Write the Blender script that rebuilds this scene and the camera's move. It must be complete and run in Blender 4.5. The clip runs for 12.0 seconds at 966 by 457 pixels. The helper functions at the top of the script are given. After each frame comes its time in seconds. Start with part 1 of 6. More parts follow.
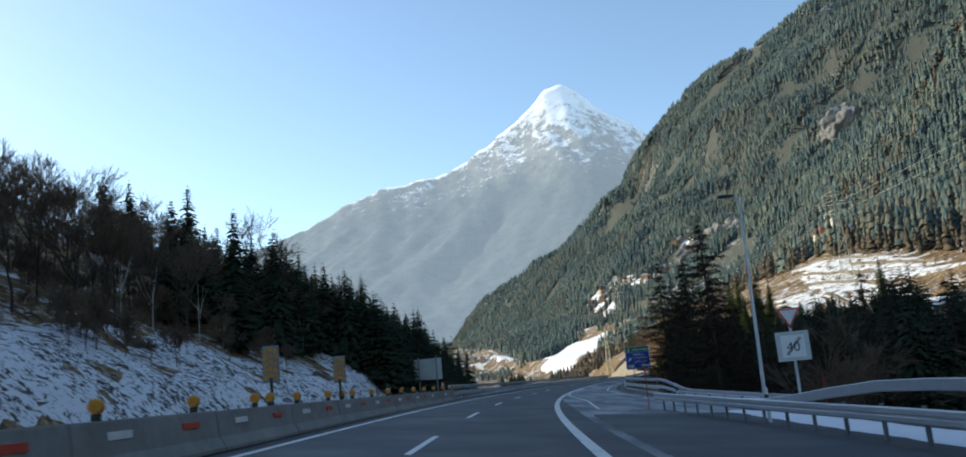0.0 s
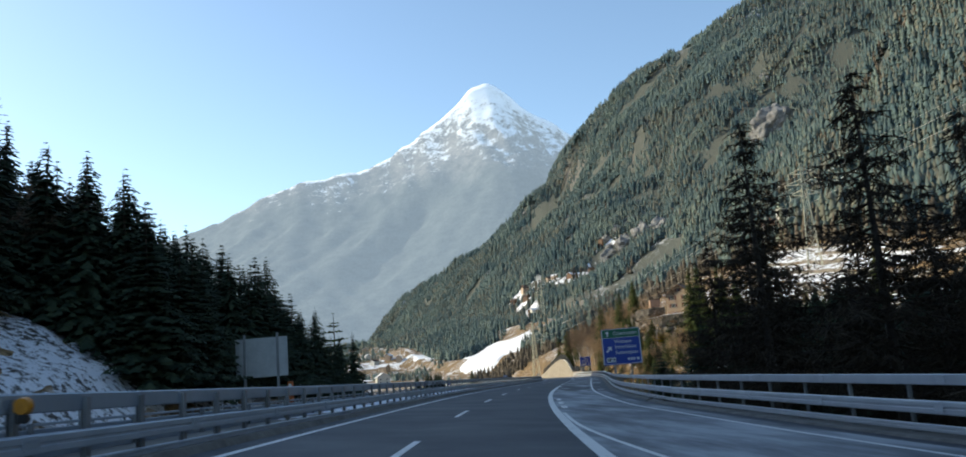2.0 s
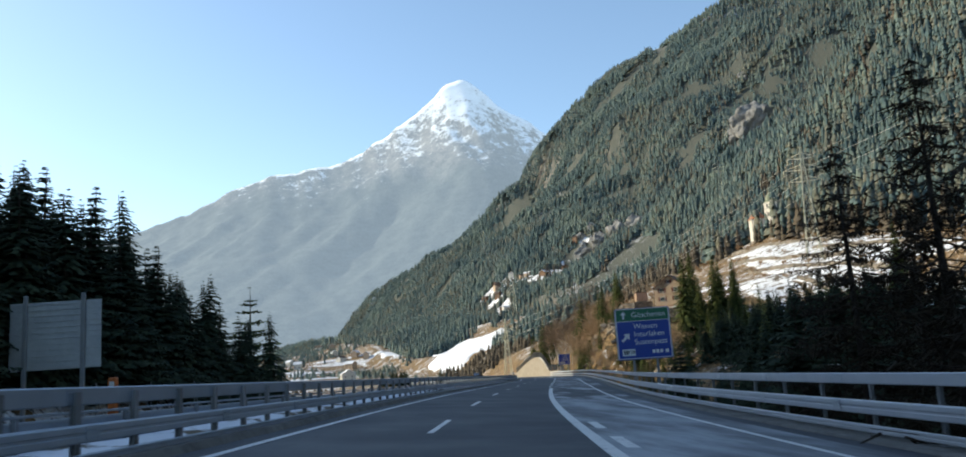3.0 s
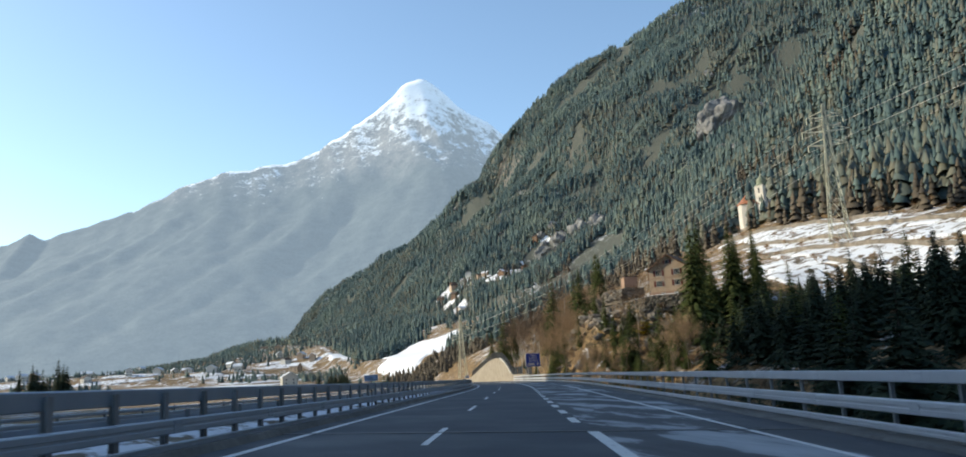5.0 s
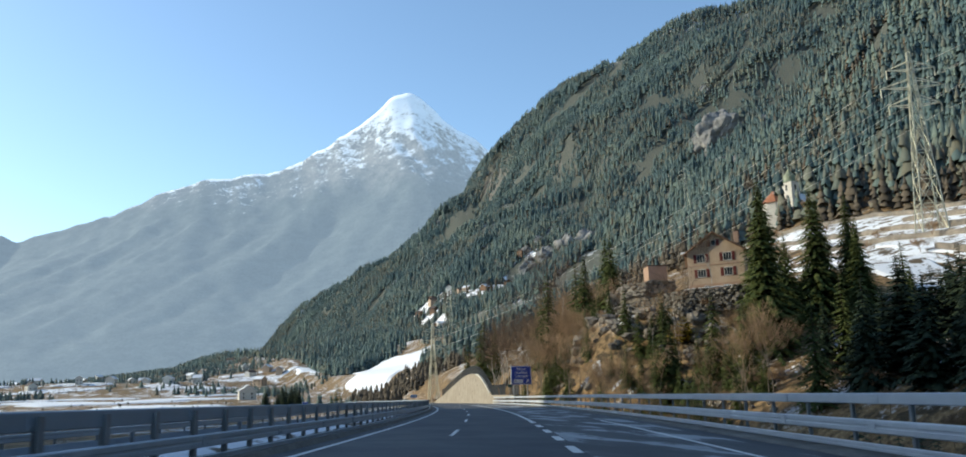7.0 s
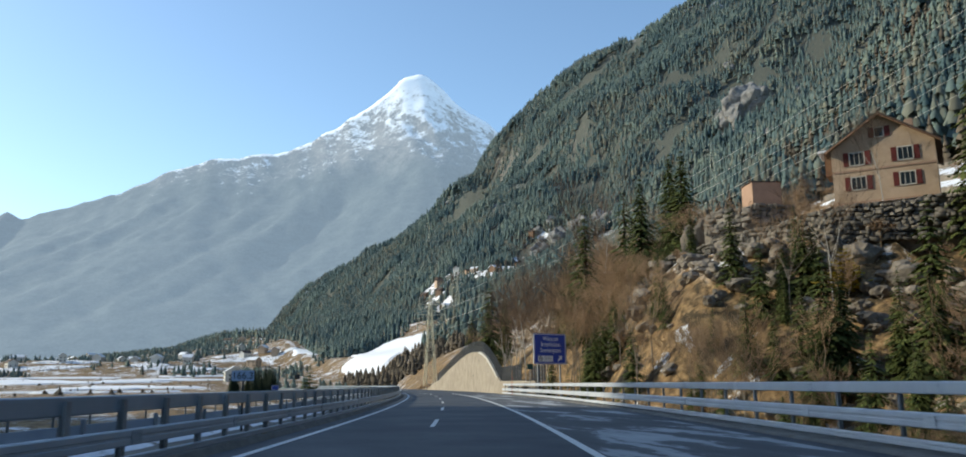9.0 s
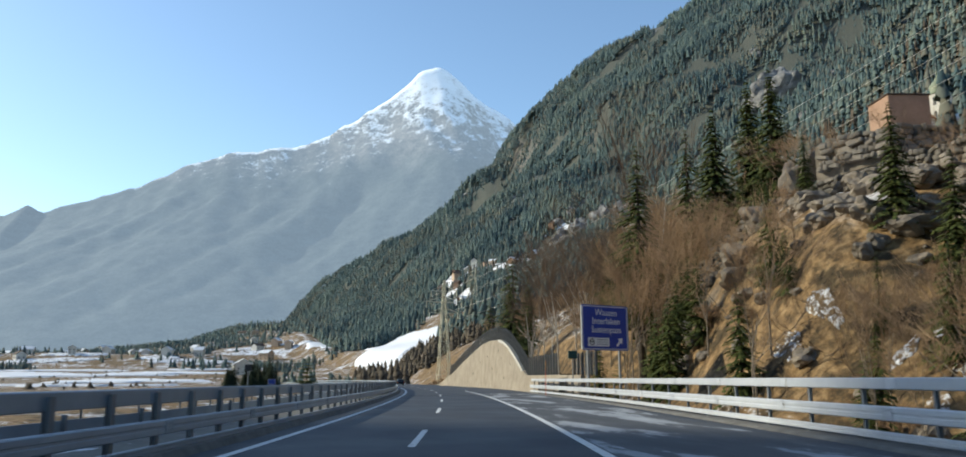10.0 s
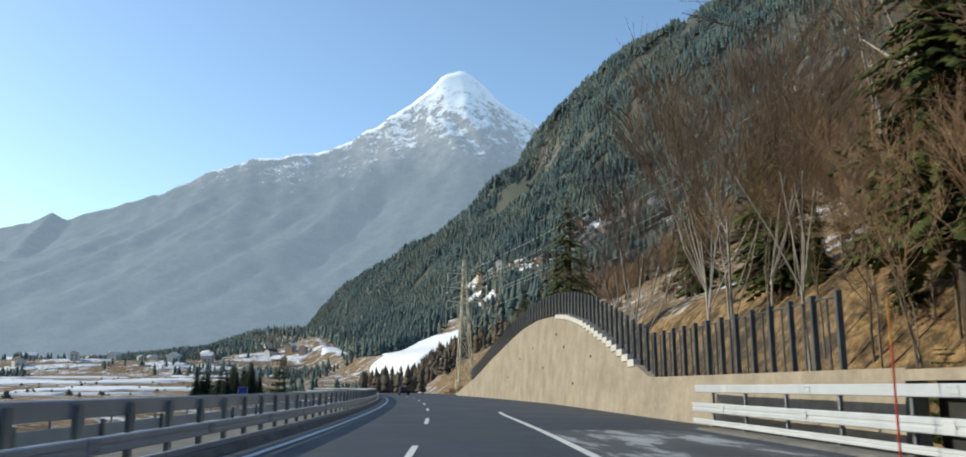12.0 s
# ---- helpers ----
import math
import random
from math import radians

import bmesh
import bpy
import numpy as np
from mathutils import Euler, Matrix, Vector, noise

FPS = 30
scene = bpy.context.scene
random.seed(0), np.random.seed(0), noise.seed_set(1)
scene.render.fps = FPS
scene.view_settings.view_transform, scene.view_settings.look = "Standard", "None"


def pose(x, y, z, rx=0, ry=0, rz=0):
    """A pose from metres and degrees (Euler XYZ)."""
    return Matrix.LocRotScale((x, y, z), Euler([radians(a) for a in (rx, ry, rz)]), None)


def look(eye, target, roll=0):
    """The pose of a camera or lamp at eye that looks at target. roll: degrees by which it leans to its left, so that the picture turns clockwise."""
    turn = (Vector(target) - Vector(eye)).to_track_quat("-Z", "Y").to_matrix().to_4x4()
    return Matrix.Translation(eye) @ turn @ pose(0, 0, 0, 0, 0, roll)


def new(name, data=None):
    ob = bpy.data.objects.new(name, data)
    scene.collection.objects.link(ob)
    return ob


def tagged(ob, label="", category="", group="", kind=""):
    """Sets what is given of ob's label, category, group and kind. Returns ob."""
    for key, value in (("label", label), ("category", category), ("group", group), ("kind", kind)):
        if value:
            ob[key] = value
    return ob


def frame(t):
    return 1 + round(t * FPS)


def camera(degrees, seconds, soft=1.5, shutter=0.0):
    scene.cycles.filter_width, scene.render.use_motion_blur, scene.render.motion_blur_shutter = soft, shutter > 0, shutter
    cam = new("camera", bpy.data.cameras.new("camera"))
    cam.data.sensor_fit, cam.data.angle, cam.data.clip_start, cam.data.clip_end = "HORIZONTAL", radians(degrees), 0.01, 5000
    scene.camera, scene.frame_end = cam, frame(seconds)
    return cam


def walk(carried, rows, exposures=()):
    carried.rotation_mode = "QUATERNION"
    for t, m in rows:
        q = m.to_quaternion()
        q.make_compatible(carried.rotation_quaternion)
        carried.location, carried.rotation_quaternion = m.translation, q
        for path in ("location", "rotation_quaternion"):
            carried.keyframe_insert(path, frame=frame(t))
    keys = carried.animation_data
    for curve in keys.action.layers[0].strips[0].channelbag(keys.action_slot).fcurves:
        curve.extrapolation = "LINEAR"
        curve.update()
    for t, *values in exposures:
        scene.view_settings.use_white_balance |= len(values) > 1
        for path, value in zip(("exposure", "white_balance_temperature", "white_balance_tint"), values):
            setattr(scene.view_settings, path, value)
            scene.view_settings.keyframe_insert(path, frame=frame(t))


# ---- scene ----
cam = camera(60.0, 12.0, soft=1.75, shutter=0.1)
EYE = 1.40
ROWS = [
    (0.0, 0.001, 0.002, -0.55, 10.67, 5.16),
    (0.5, 0.536, 14.378, -2.15, 10.57, 5.14),
    (1.0, 1.252, 28.755, -3.67, 10.51, 4.88),
    (1.5, 2.223, 43.127, -5.03, 10.47, 4.78),
    (2.0, 3.538, 57.453, -6.12, 10.27, 4.48),
    (2.5, 5.214, 71.716, -7.33, 10.19, 4.08),
    (3.0, 7.208, 85.872, -8.16, 10.03, 3.78),
    (3.5, 9.460, 99.949, -8.94, 9.95, 3.66),
    (4.0, 11.958, 113.982, -9.75, 9.96, 3.65),
    (4.5, 14.706, 128.006, -10.51, 10.04, 3.61),
    (5.0, 17.705, 142.057, -11.14, 10.12, 3.37),
    (5.5, 20.920, 156.157, -11.59, 10.32, 2.88),
    (6.0, 24.205, 170.279, -11.94, 10.91, 2.35),
    (6.5, 27.521, 184.382, -12.27, 11.28, 2.06),
    (7.0, 30.828, 198.448, -12.56, 11.41, 1.67),
    (7.5, 34.133, 212.460, -12.68, 11.37, 1.28),
    (8.0, 37.403, 226.429, -12.63, 11.19, 0.96),
    (8.5, 40.591, 240.372, -12.41, 10.90, 0.73),
    (9.0, 43.653, 254.306, -12.07, 10.53, 0.57),
    (9.5, 46.551, 268.260, -11.58, 10.19, 0.44),
    (10.0, 49.281, 282.300, -10.85, 10.21, 0.24),
    (10.5, 51.821, 296.437, -10.11, 10.30, 0.22),
    (11.0, 54.167, 310.579, -9.49, 10.43, 0.25),
    (11.5, 56.351, 324.649, -9.19, 10.45, 0.36),
    (12.0, 58.369, 338.722, -9.17, 10.71, 0.27),
]
walk(cam, [(t, pose(x, y, EYE, 90 + pitch, roll, yaw)) for t, x, y, yaw, pitch, roll in ROWS],
     exposures=[(0.0, 1.03, 6700, 2), (3.0, 1.10, 6850, 3), (5.0, 1.02, 6700, 3), (7.0, 0.96, 6350, 1), (9.5, 0.90, 6400, 2), (12.0, 0.81, 6400, 2)])

# ---- world and sun ----
SUN_AZ, SUN_EL = -65.0, 27.0          # degrees from the road's first heading (left is negative), over the horizon
world = bpy.data.worlds.new("world")
scene.world = world
world.use_nodes = True
wn = world.node_tree.nodes
sky = wn.new("ShaderNodeTexSky")
sky.sky_type, sky.sun_disc = 'NISHITA', False
sky.sun_elevation, sky.sun_rotation = radians(SUN_EL), radians(SUN_AZ)
sky.altitude, sky.air_density, sky.dust_density, sky.ozone_density = 900.0, 1.0, 1.1, 2.0
wn["Background"].inputs["Strength"].default_value = 0.12
world.node_tree.links.new(sky.outputs[0], wn["Background"].inputs["Color"])
sun = new("sun", bpy.data.lights.new("sun", 'SUN'))
sun.data.energy, sun.data.angle, sun.data.color = 2.4, radians(0.55), (1.0, 0.88, 0.70)
sdir = Vector((math.sin(radians(SUN_AZ)) * math.cos(radians(SUN_EL)), math.cos(radians(SUN_AZ)) * math.cos(radians(SUN_EL)), math.sin(radians(SUN_EL))))
sun.matrix_world = look(sdir * 100, (0, 0, 0))


# ---- materials ----
class Mat:
    """A small node graph builder."""
    def __init__(self, name, rough=0.8, metal=0.0, spec=0.5):
        self.m = bpy.data.materials.new(name)
        self.m.use_nodes = True
        self.t = self.m.node_tree
        self.b = self.t.nodes["Principled BSDF"]
        self.b.inputs["Roughness"].default_value = rough
        self.b.inputs["Metallic"].default_value = metal
        self.b.inputs["Specular IOR Level"].default_value = spec

    def n(self, kind, **kw):
        node = self.t.nodes.new(kind)
        for k, v in kw.items():
            if k in node.inputs:
                node.inputs[k].default_value = v
        return node

    def l(self, a, b):
        self.t.links.new(a, b)

    def coords(self, kind="Object", scale=(1, 1, 1)):
        c = self.n("ShaderNodeTexCoord")
        m = self.n("ShaderNodeMapping")
        m.inputs["Scale"].default_value = scale
        self.l(c.outputs[kind], m.inputs[0])
        return m.outputs[0]

    def world_pos(self, scale=(1, 1, 1)):
        c = self.n("ShaderNodeNewGeometry")
        m = self.n("ShaderNodeMapping")
        m.inputs["Scale"].default_value = scale
        self.l(c.outputs["Position"], m.inputs[0])
        return m.outputs[0]

    def noise(self, vec, scale, detail=4.0, rough=0.6):
        x = self.n("ShaderNodeTexNoise", Scale=scale, Detail=detail, Roughness=rough)
        self.l(vec, x.inputs["Vector"])
        return x.outputs[0]

    def voronoi(self, vec, scale, out="Distance"):
        x = self.n("ShaderNodeTexVoronoi", Scale=scale)
        self.l(vec, x.inputs["Vector"])
        return x.outputs[out]

    def ramp(self, fac, stops):
        r = self.n("ShaderNodeValToRGB")
        e = r.color_ramp.elements
        while len(e) > 1:
            e.remove(e[-1])
        for i, (p, c) in enumerate(stops):
            el = e[0] if i == 0 else e.new(p)
            el.position = p
            el.color = (*c, 1) if not isinstance(c, (int, float)) else (c, c, c, 1)
        self.l(fac, r.inputs[0])
        return r.outputs[0]

    def mix(self, fac, a, b, mode='MIX'):
        x = self.n("ShaderNodeMix")
        x.data_type, x.blend_type = 'RGBA', mode
        for v, i in ((fac, 0), (a, 6), (b, 7)):
            if isinstance(v, (int, float)):
                x.inputs[i].default_value = v if i == 0 else (v, v, v, 1)
            elif isinstance(v, tuple):
                x.inputs[i].default_value = (*v, 1)
            else:
                self.l(v, x.inputs[i])
        return x.outputs[2]

    def math(self, op, a, b=0.0, clamp=False):
        x = self.n("ShaderNodeMath")
        x.operation, x.use_clamp = op, clamp
        for v, i in ((a, 0), (b, 1)):
            if isinstance(v, (int, float)):
                x.inputs[i].default_value = v
            else:
                self.l(v, x.inputs[i])
        return x.outputs[0]

    def color(self, c):
        if isinstance(c, tuple):
            self.b.inputs["Base Color"].default_value = (*c, 1)
        else:
            self.l(c, self.b.inputs["Base Color"])
        return self

    def rough(self, r):
        self.l(r, self.b.inputs["Roughness"])
        return self

    def bump(self, h, strength=0.3, dist=0.02):
        x = self.n("ShaderNodeBump", Strength=strength, Distance=dist)
        self.l(h, x.inputs["Height"])
        self.l(x.outputs[0], self.b.inputs["Normal"])
        return self


def varied(name, c1, c2, scale, rough=0.8, metal=0.0, bump=0.0, space="Object", spec=0.5, fine=6.0):
    """Two tones by noise at two scales, with a fine relief."""
    m = Mat(name, rough, metal, spec)
    v = m.coords(space) if space != "World" else m.world_pos()
    a = m.noise(v, scale)
    b = m.noise(v, scale * fine)
    f = m.math('ADD', m.math('MULTIPLY', a, 0.65), m.math('MULTIPLY', b, 0.35))
    m.color(m.ramp(f, [(0.32, c1), (0.68, c2)]))
    if bump:
        m.bump(b, bump, 0.05)
    return m.m


def piece_tone(name, c1, c2, scale, rough=0.8, metal=0.0, bump=0.0, spec=0.5):
    """As varied(), with each object of a slightly different tone."""
    m = Mat(name, rough, metal, spec)
    v = m.world_pos()
    o = m.n("ShaderNodeObjectInfo")
    a = m.noise(v, scale)
    f = m.math('ADD', m.math('MULTIPLY', a, 0.6), m.math('MULTIPLY', o.outputs["Random"], 0.4))
    m.color(m.ramp(f, [(0.2, c1), (0.8, c2)]))
    if bump:
        m.bump(m.noise(v, scale * 5), bump, 0.05)
    return m.m


def mat_asphalt():
    m = Mat("asphalt", 0.75, spec=0.4)
    v = m.world_pos()
    grain = m.noise(v, 40.0, 3.0)
    patch = m.noise(v, 0.25, 5.0)
    long = m.noise(m.world_pos((0.9, 0.05, 1)), 0.8, 4.0)
    f = m.math('ADD', m.math('MULTIPLY', patch, 0.55), m.math('MULTIPLY', long, 0.45))
    base = m.ramp(f, [(0.35, (0.025, 0.030, 0.040)), (0.65, (0.048, 0.055, 0.067))])
    c = m.mix(m.math('MULTIPLY', grain, 0.5), base, (0.062, 0.068, 0.078))
    m.color(c)
    m.rough(m.ramp(patch, [(0.3, 0.55), (0.7, 0.8)]))
    m.bump(grain, 0.35, 0.01)
    return m.m


def mat_salted(name="salted_asphalt", lift=0.0):
    """Asphalt bleached by road salt and grit, streaked along the road."""
    m = Mat(name, 0.8)
    v = m.world_pos()
    grain = m.noise(v, 40.0, 3.0)
    patch = m.noise(m.world_pos((1.0, 0.22, 1)), 0.55, 6.0, 0.65)
    base = m.ramp(patch, [(0.30 + lift, (0.048, 0.054, 0.062)), (0.46 + lift, (0.19, 0.205, 0.225)), (0.62 + lift, (0.42, 0.45, 0.48))])
    if lift:
        base = m.ramp(patch, [(0.40, (0.042, 0.047, 0.055)), (0.52, (0.075, 0.08, 0.088)), (0.555, (0.34, 0.36, 0.38)), (0.66, (0.46, 0.48, 0.50))])
    m.color(m.mix(m.math('MULTIPLY', grain, 0.4), base, (0.12, 0.12, 0.12)))
    m.bump(grain, 0.35, 0.01)
    return m.m


def mat_paint():
    m = Mat("road_paint", 0.6)
    v = m.world_pos()
    w = m.noise(v, 3.0, 6.0, 0.7)
    m.color(m.ramp(w, [(0.30, (0.30, 0.30, 0.30)), (0.45, (0.72, 0.72, 0.70))]))
    return m.m


def mat_ground():
    """Winter ground: brown grass and litter, broken by old snow, and bare rock where it is steep."""
    m = Mat("winter_ground", 0.9, spec=0.2)
    v = m.world_pos()
    big, mid, fine = m.noise(v, 0.02, 5.0), m.noise(v, 0.12, 6.0, 0.65), m.noise(v, 1.3, 6.0, 0.7)
    grass = m.ramp(fine, [(0.35, (0.085, 0.056, 0.030)), (0.5, (0.24, 0.155, 0.075)), (0.68, (0.42, 0.29, 0.15))])
    grass = m.mix(m.ramp(m.noise(v, 0.35, 5.0, 0.7), [(0.42, 0.8), (0.52, 0.0)]), grass, (0.040, 0.034, 0.022))
    rock = m.ramp(m.noise(v, 0.5, 8.0, 0.7), [(0.35, (0.07, 0.065, 0.06)), (0.65, (0.30, 0.27, 0.23))])
    geo = m.n("ShaderNodeNewGeometry")
    sep = m.n("ShaderNodeSeparateXYZ")
    m.l(geo.outputs["Normal"], sep.inputs[0])
    steep = m.ramp(m.math('ADD', sep.outputs[2], m.math('MULTIPLY', m.math('SUBTRACT', mid, 0.5), 0.5)), [(0.40, 1.0), (0.50, 0.0)])
    pos = m.n("ShaderNodeSeparateXYZ")
    m.l(v, pos.inputs[0])
    # forest litter, paled and blued to sit close to the haze-toned trees
    litter = m.ramp(fine, [(0.35, (0.045, 0.058, 0.054)), (0.65, (0.115, 0.125, 0.108))])
    grass = m.mix(m.ramp(m.math('DIVIDE', pos.outputs[2], 400.0), [(0.16, 0.0), (0.24, 0.92)]), grass, litter)
    c = m.mix(steep, grass, rock)
    snowf = m.math('ADD', m.math('MULTIPLY', mid, 0.55), m.math('MULTIPLY', fine, 0.45))
    lie = m.ramp(sep.outputs[2], [(0.72, 0.0), (0.95, 1.0)])
    snow = m.math('MULTIPLY', m.ramp(m.math('ADD', snowf, m.math('MULTIPLY', big, 0.25)), [(0.655, 0.0), (0.70, 1.0)]), lie)
    m.color(m.mix(snow, c, (0.80, 0.82, 0.86)))
    m.bump(fine, 0.6, 0.3)
    return m.m


def mat_snow(name="snow", lo=0.40, hi=0.47, dark=(0.06, 0.048, 0.035), scale=1.6):
    """Thin snow with dark tufts and stones that stick out of it."""
    m = Mat(name, 0.75, spec=0.3)
    v = m.world_pos()
    a, b = m.noise(v, scale, 6.0, 0.75), m.noise(v, 0.3, 3.0)
    f = m.math('ADD', m.math('MULTIPLY', a, 0.75), m.math('MULTIPLY', b, 0.25))
    m.color(m.ramp(f, [(lo, dark), (hi, (0.78, 0.80, 0.84))]))
    m.bump(a, 0.7, 0.2)
    return m.m


def mat_leaf(name, c1, c2, scale=0.7):
    m = Mat(name, 0.85, spec=0.1)
    v = m.world_pos()
    g = m.n("ShaderNodeNewGeometry")
    f = m.math('ADD', m.math('MULTIPLY', m.noise(v, scale), 0.6), m.math('MULTIPLY', g.outputs["Random Per Island"], 0.4))
    m.color(m.ramp(f, [(0.25, c1), (0.75, c2)]))
    return m.m


M_ASPHALT, M_SALT, M_PAINT, M_GROUND = mat_asphalt(), mat_salted(), mat_paint(), mat_ground()
M_SALTTHIN = mat_salted("thin_salt_asphalt", 0.09)
M_SNOWBANK = mat_snow("snow_bank", 0.44, 0.50, (0.05, 0.042, 0.034), 2.0)
M_SNOW = mat_snow("snow_field", 0.43, 0.48, (0.13, 0.095, 0.055), 0.30)
M_SNOWTHIN = mat_snow("patchy_snow", 0.46, 0.50, (0.15, 0.105, 0.06), 0.4)
M_SNOWDUST = mat_snow("dusted_terrace", 0.50, 0.56, (0.13, 0.10, 0.065), 0.3)
M_SNOWROCK = mat_snow("snow_among_rocks", 0.50, 0.54, (0.20, 0.135, 0.07), 2.4)
M_SNOWPURE = mat_snow("snow_meadow", 0.22, 0.28, (0.20, 0.16, 0.10), 0.2)
M_STEEL = piece_tone("galvanised_steel", (0.50, 0.53, 0.57), (0.72, 0.74, 0.77), 1.2, 0.45, 0.25)
M_POST = piece_tone("galvanised_post", (0.16, 0.17, 0.18), (0.30, 0.31, 0.32), 2.0, 0.55, 0.3)
M_CONC = varied("weathered_concrete", (0.22, 0.185, 0.14), (0.42, 0.36, 0.28), 0.5, 0.88, bump=0.5, space="World", fine=9.0)
M_BARRIER = varied("grey_barrier_concrete", (0.19, 0.19, 0.185), (0.33, 0.325, 0.31), 0.6, 0.85, bump=0.3, space="World")
M_DARK = varied("dark_steel", (0.02, 0.021, 0.023), (0.05, 0.05, 0.052), 1.0, 0.5)
M_BARK = varied("bark", (0.028, 0.022, 0.017), (0.085, 0.066, 0.05), 3.0, 0.9, bump=0.5)
M_TWIG = varied("brown_twigs", (0.075, 0.050, 0.034), (0.19, 0.125, 0.08), 0.8, 0.9)
M_TWIGPALE = varied("pale_twigs", (0.20, 0.125, 0.07), (0.46, 0.31, 0.185), 0.8, 0.9)
M_BARKPALE = varied("pale_bark", (0.12, 0.095, 0.07), (0.36, 0.30, 0.23), 2.0, 0.9, bump=0.4)
M_BIRCH = varied("birch_bark", (0.30, 0.27, 0.23), (0.62, 0.58, 0.52), 2.0, 0.8)
# one needle green twice: a sunlit olive, then a darker copy for shaded trees
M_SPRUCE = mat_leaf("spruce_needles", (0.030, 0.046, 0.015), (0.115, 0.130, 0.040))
M_WOODSHADE = mat_leaf("shaded_needles", (0.014, 0.026, 0.018), (0.050, 0.066, 0.036))
M_YELLOW = mat_leaf("yellow_leaves", (0.16, 0.12, 0.015), (0.36, 0.27, 0.04), 0.5)
def mat_forest():
    """Spruce stands with browner larches among them, each tree of its own tone, all paled and blued to stand for haze.
    """
    m = Mat("hazed_forest", 0.9, spec=0.1)
    v = m.world_pos()
    g = m.n("ShaderNodeNewGeometry")
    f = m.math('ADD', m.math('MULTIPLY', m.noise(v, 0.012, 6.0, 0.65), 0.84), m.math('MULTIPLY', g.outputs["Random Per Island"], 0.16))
    # haze is put into these greens: lighter and bluer than the near needles
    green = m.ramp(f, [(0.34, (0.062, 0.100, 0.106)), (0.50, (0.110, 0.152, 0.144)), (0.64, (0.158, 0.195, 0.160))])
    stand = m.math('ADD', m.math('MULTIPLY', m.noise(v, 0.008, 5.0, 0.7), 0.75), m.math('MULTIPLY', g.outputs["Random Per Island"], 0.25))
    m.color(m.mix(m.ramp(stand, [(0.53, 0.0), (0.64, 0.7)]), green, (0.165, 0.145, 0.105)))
    return m.m


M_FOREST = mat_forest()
M_LARCH = mat_leaf("bare_larch", (0.030, 0.024, 0.018), (0.075, 0.058, 0.040))
M_BLUE = varied("sign_blue", (0.006, 0.035, 0.26), (0.010, 0.050, 0.33), 1.5, 0.45)
M_GREEN = varied("sign_green", (0.004, 0.10, 0.045), (0.008, 0.14, 0.06), 1.5, 0.45)
M_WHITE = varied("sign_white", (0.62, 0.63, 0.64), (0.78, 0.78, 0.78), 2.0, 0.5)
M_ALU = varied("aluminium_sheet", (0.38, 0.40, 0.42), (0.55, 0.57, 0.58), 0.8, 0.5, 0.3)
M_AMBER = varied("amber_plastic", (0.45, 0.17, 0.01), (0.70, 0.30, 0.03), 6.0, 0.35)
M_RED = varied("red_plastic", (0.40, 0.03, 0.015), (0.60, 0.06, 0.03), 5.0, 0.45)
M_ORANGE = varied("orange_paint", (0.42, 0.10, 0.02), (0.58, 0.16, 0.03), 3.0, 0.5)
M_DKGREEN = varied("dark_green_paint", (0.006, 0.05, 0.035), (0.012, 0.07, 0.05), 3.0, 0.5)
M_BROWNWOOD = mat_leaf("brown_wood", (0.078, 0.066, 0.052), (0.165, 0.135, 0.098), 0.03)
M_WHITECONC = varied("pale_coping", (0.50, 0.49, 0.46), (0.68, 0.66, 0.62), 0.8, 0.8, space="World")
M_ROCK = varied("slope_rock", (0.07, 0.062, 0.054), (0.33, 0.28, 0.22), 0.35, 0.9, bump=0.8, space="World", fine=5.0)
M_CLIFF = varied("grey_cliff", (0.10, 0.10, 0.10), (0.34, 0.33, 0.31), 0.12, 0.9, bump=0.8, space="World", fine=5.0)
M_BLACK = varied("black_plastic", (0.012, 0.012, 0.013), (0.03, 0.03, 0.03), 4.0, 0.5)


# ---- mesh helpers ----
def mesh_object(name, verts, faces, material, parent=None, label=""):
    me = bpy.data.meshes.new(name)
    me.from_pydata([tuple(map(float, v)) for v in verts], [], [tuple(map(int, f)) for f in faces])
    me.materials.append(material)
    me.update()
    ob = new(name, me)
    if parent is not None:
        ob.parent = parent
    if label:
        ob["label"] = label
    return ob


def part(name, bm, material, parent=None, label="", smooth=False):
    me = bpy.data.meshes.new(name)
    bm.normal_update()
    bm.to_mesh(me)
    bm.free()
    me.materials.append(material)
    if smooth:
        for p in me.polygons:
            p.use_smooth = True
    ob = new(name, me)
    if parent is not None:
        ob.parent = parent
    if label:
        ob["label"] = label
    return ob


def share(name, me, m, parent=None):
    ob = new(name, me)
    ob.parent = parent
    ob.matrix_basis = m
    return ob


def box(bm, cx, cy, cz, sx, sy, sz, rz=0.0, bevel=0.0, m=None):
    r = bmesh.ops.create_cube(bm, size=1.0, matrix=(m or Matrix()) @ Matrix.Translation((cx, cy, cz)) @ Matrix.Rotation(rz, 4, 'Z') @ Matrix.Diagonal((sx, sy, sz, 1)))
    if bevel:
        es = {e for v in r["verts"] for e in v.link_edges}
        bmesh.ops.bevel(bm, geom=list(es), offset=bevel, segments=1, affect='EDGES')


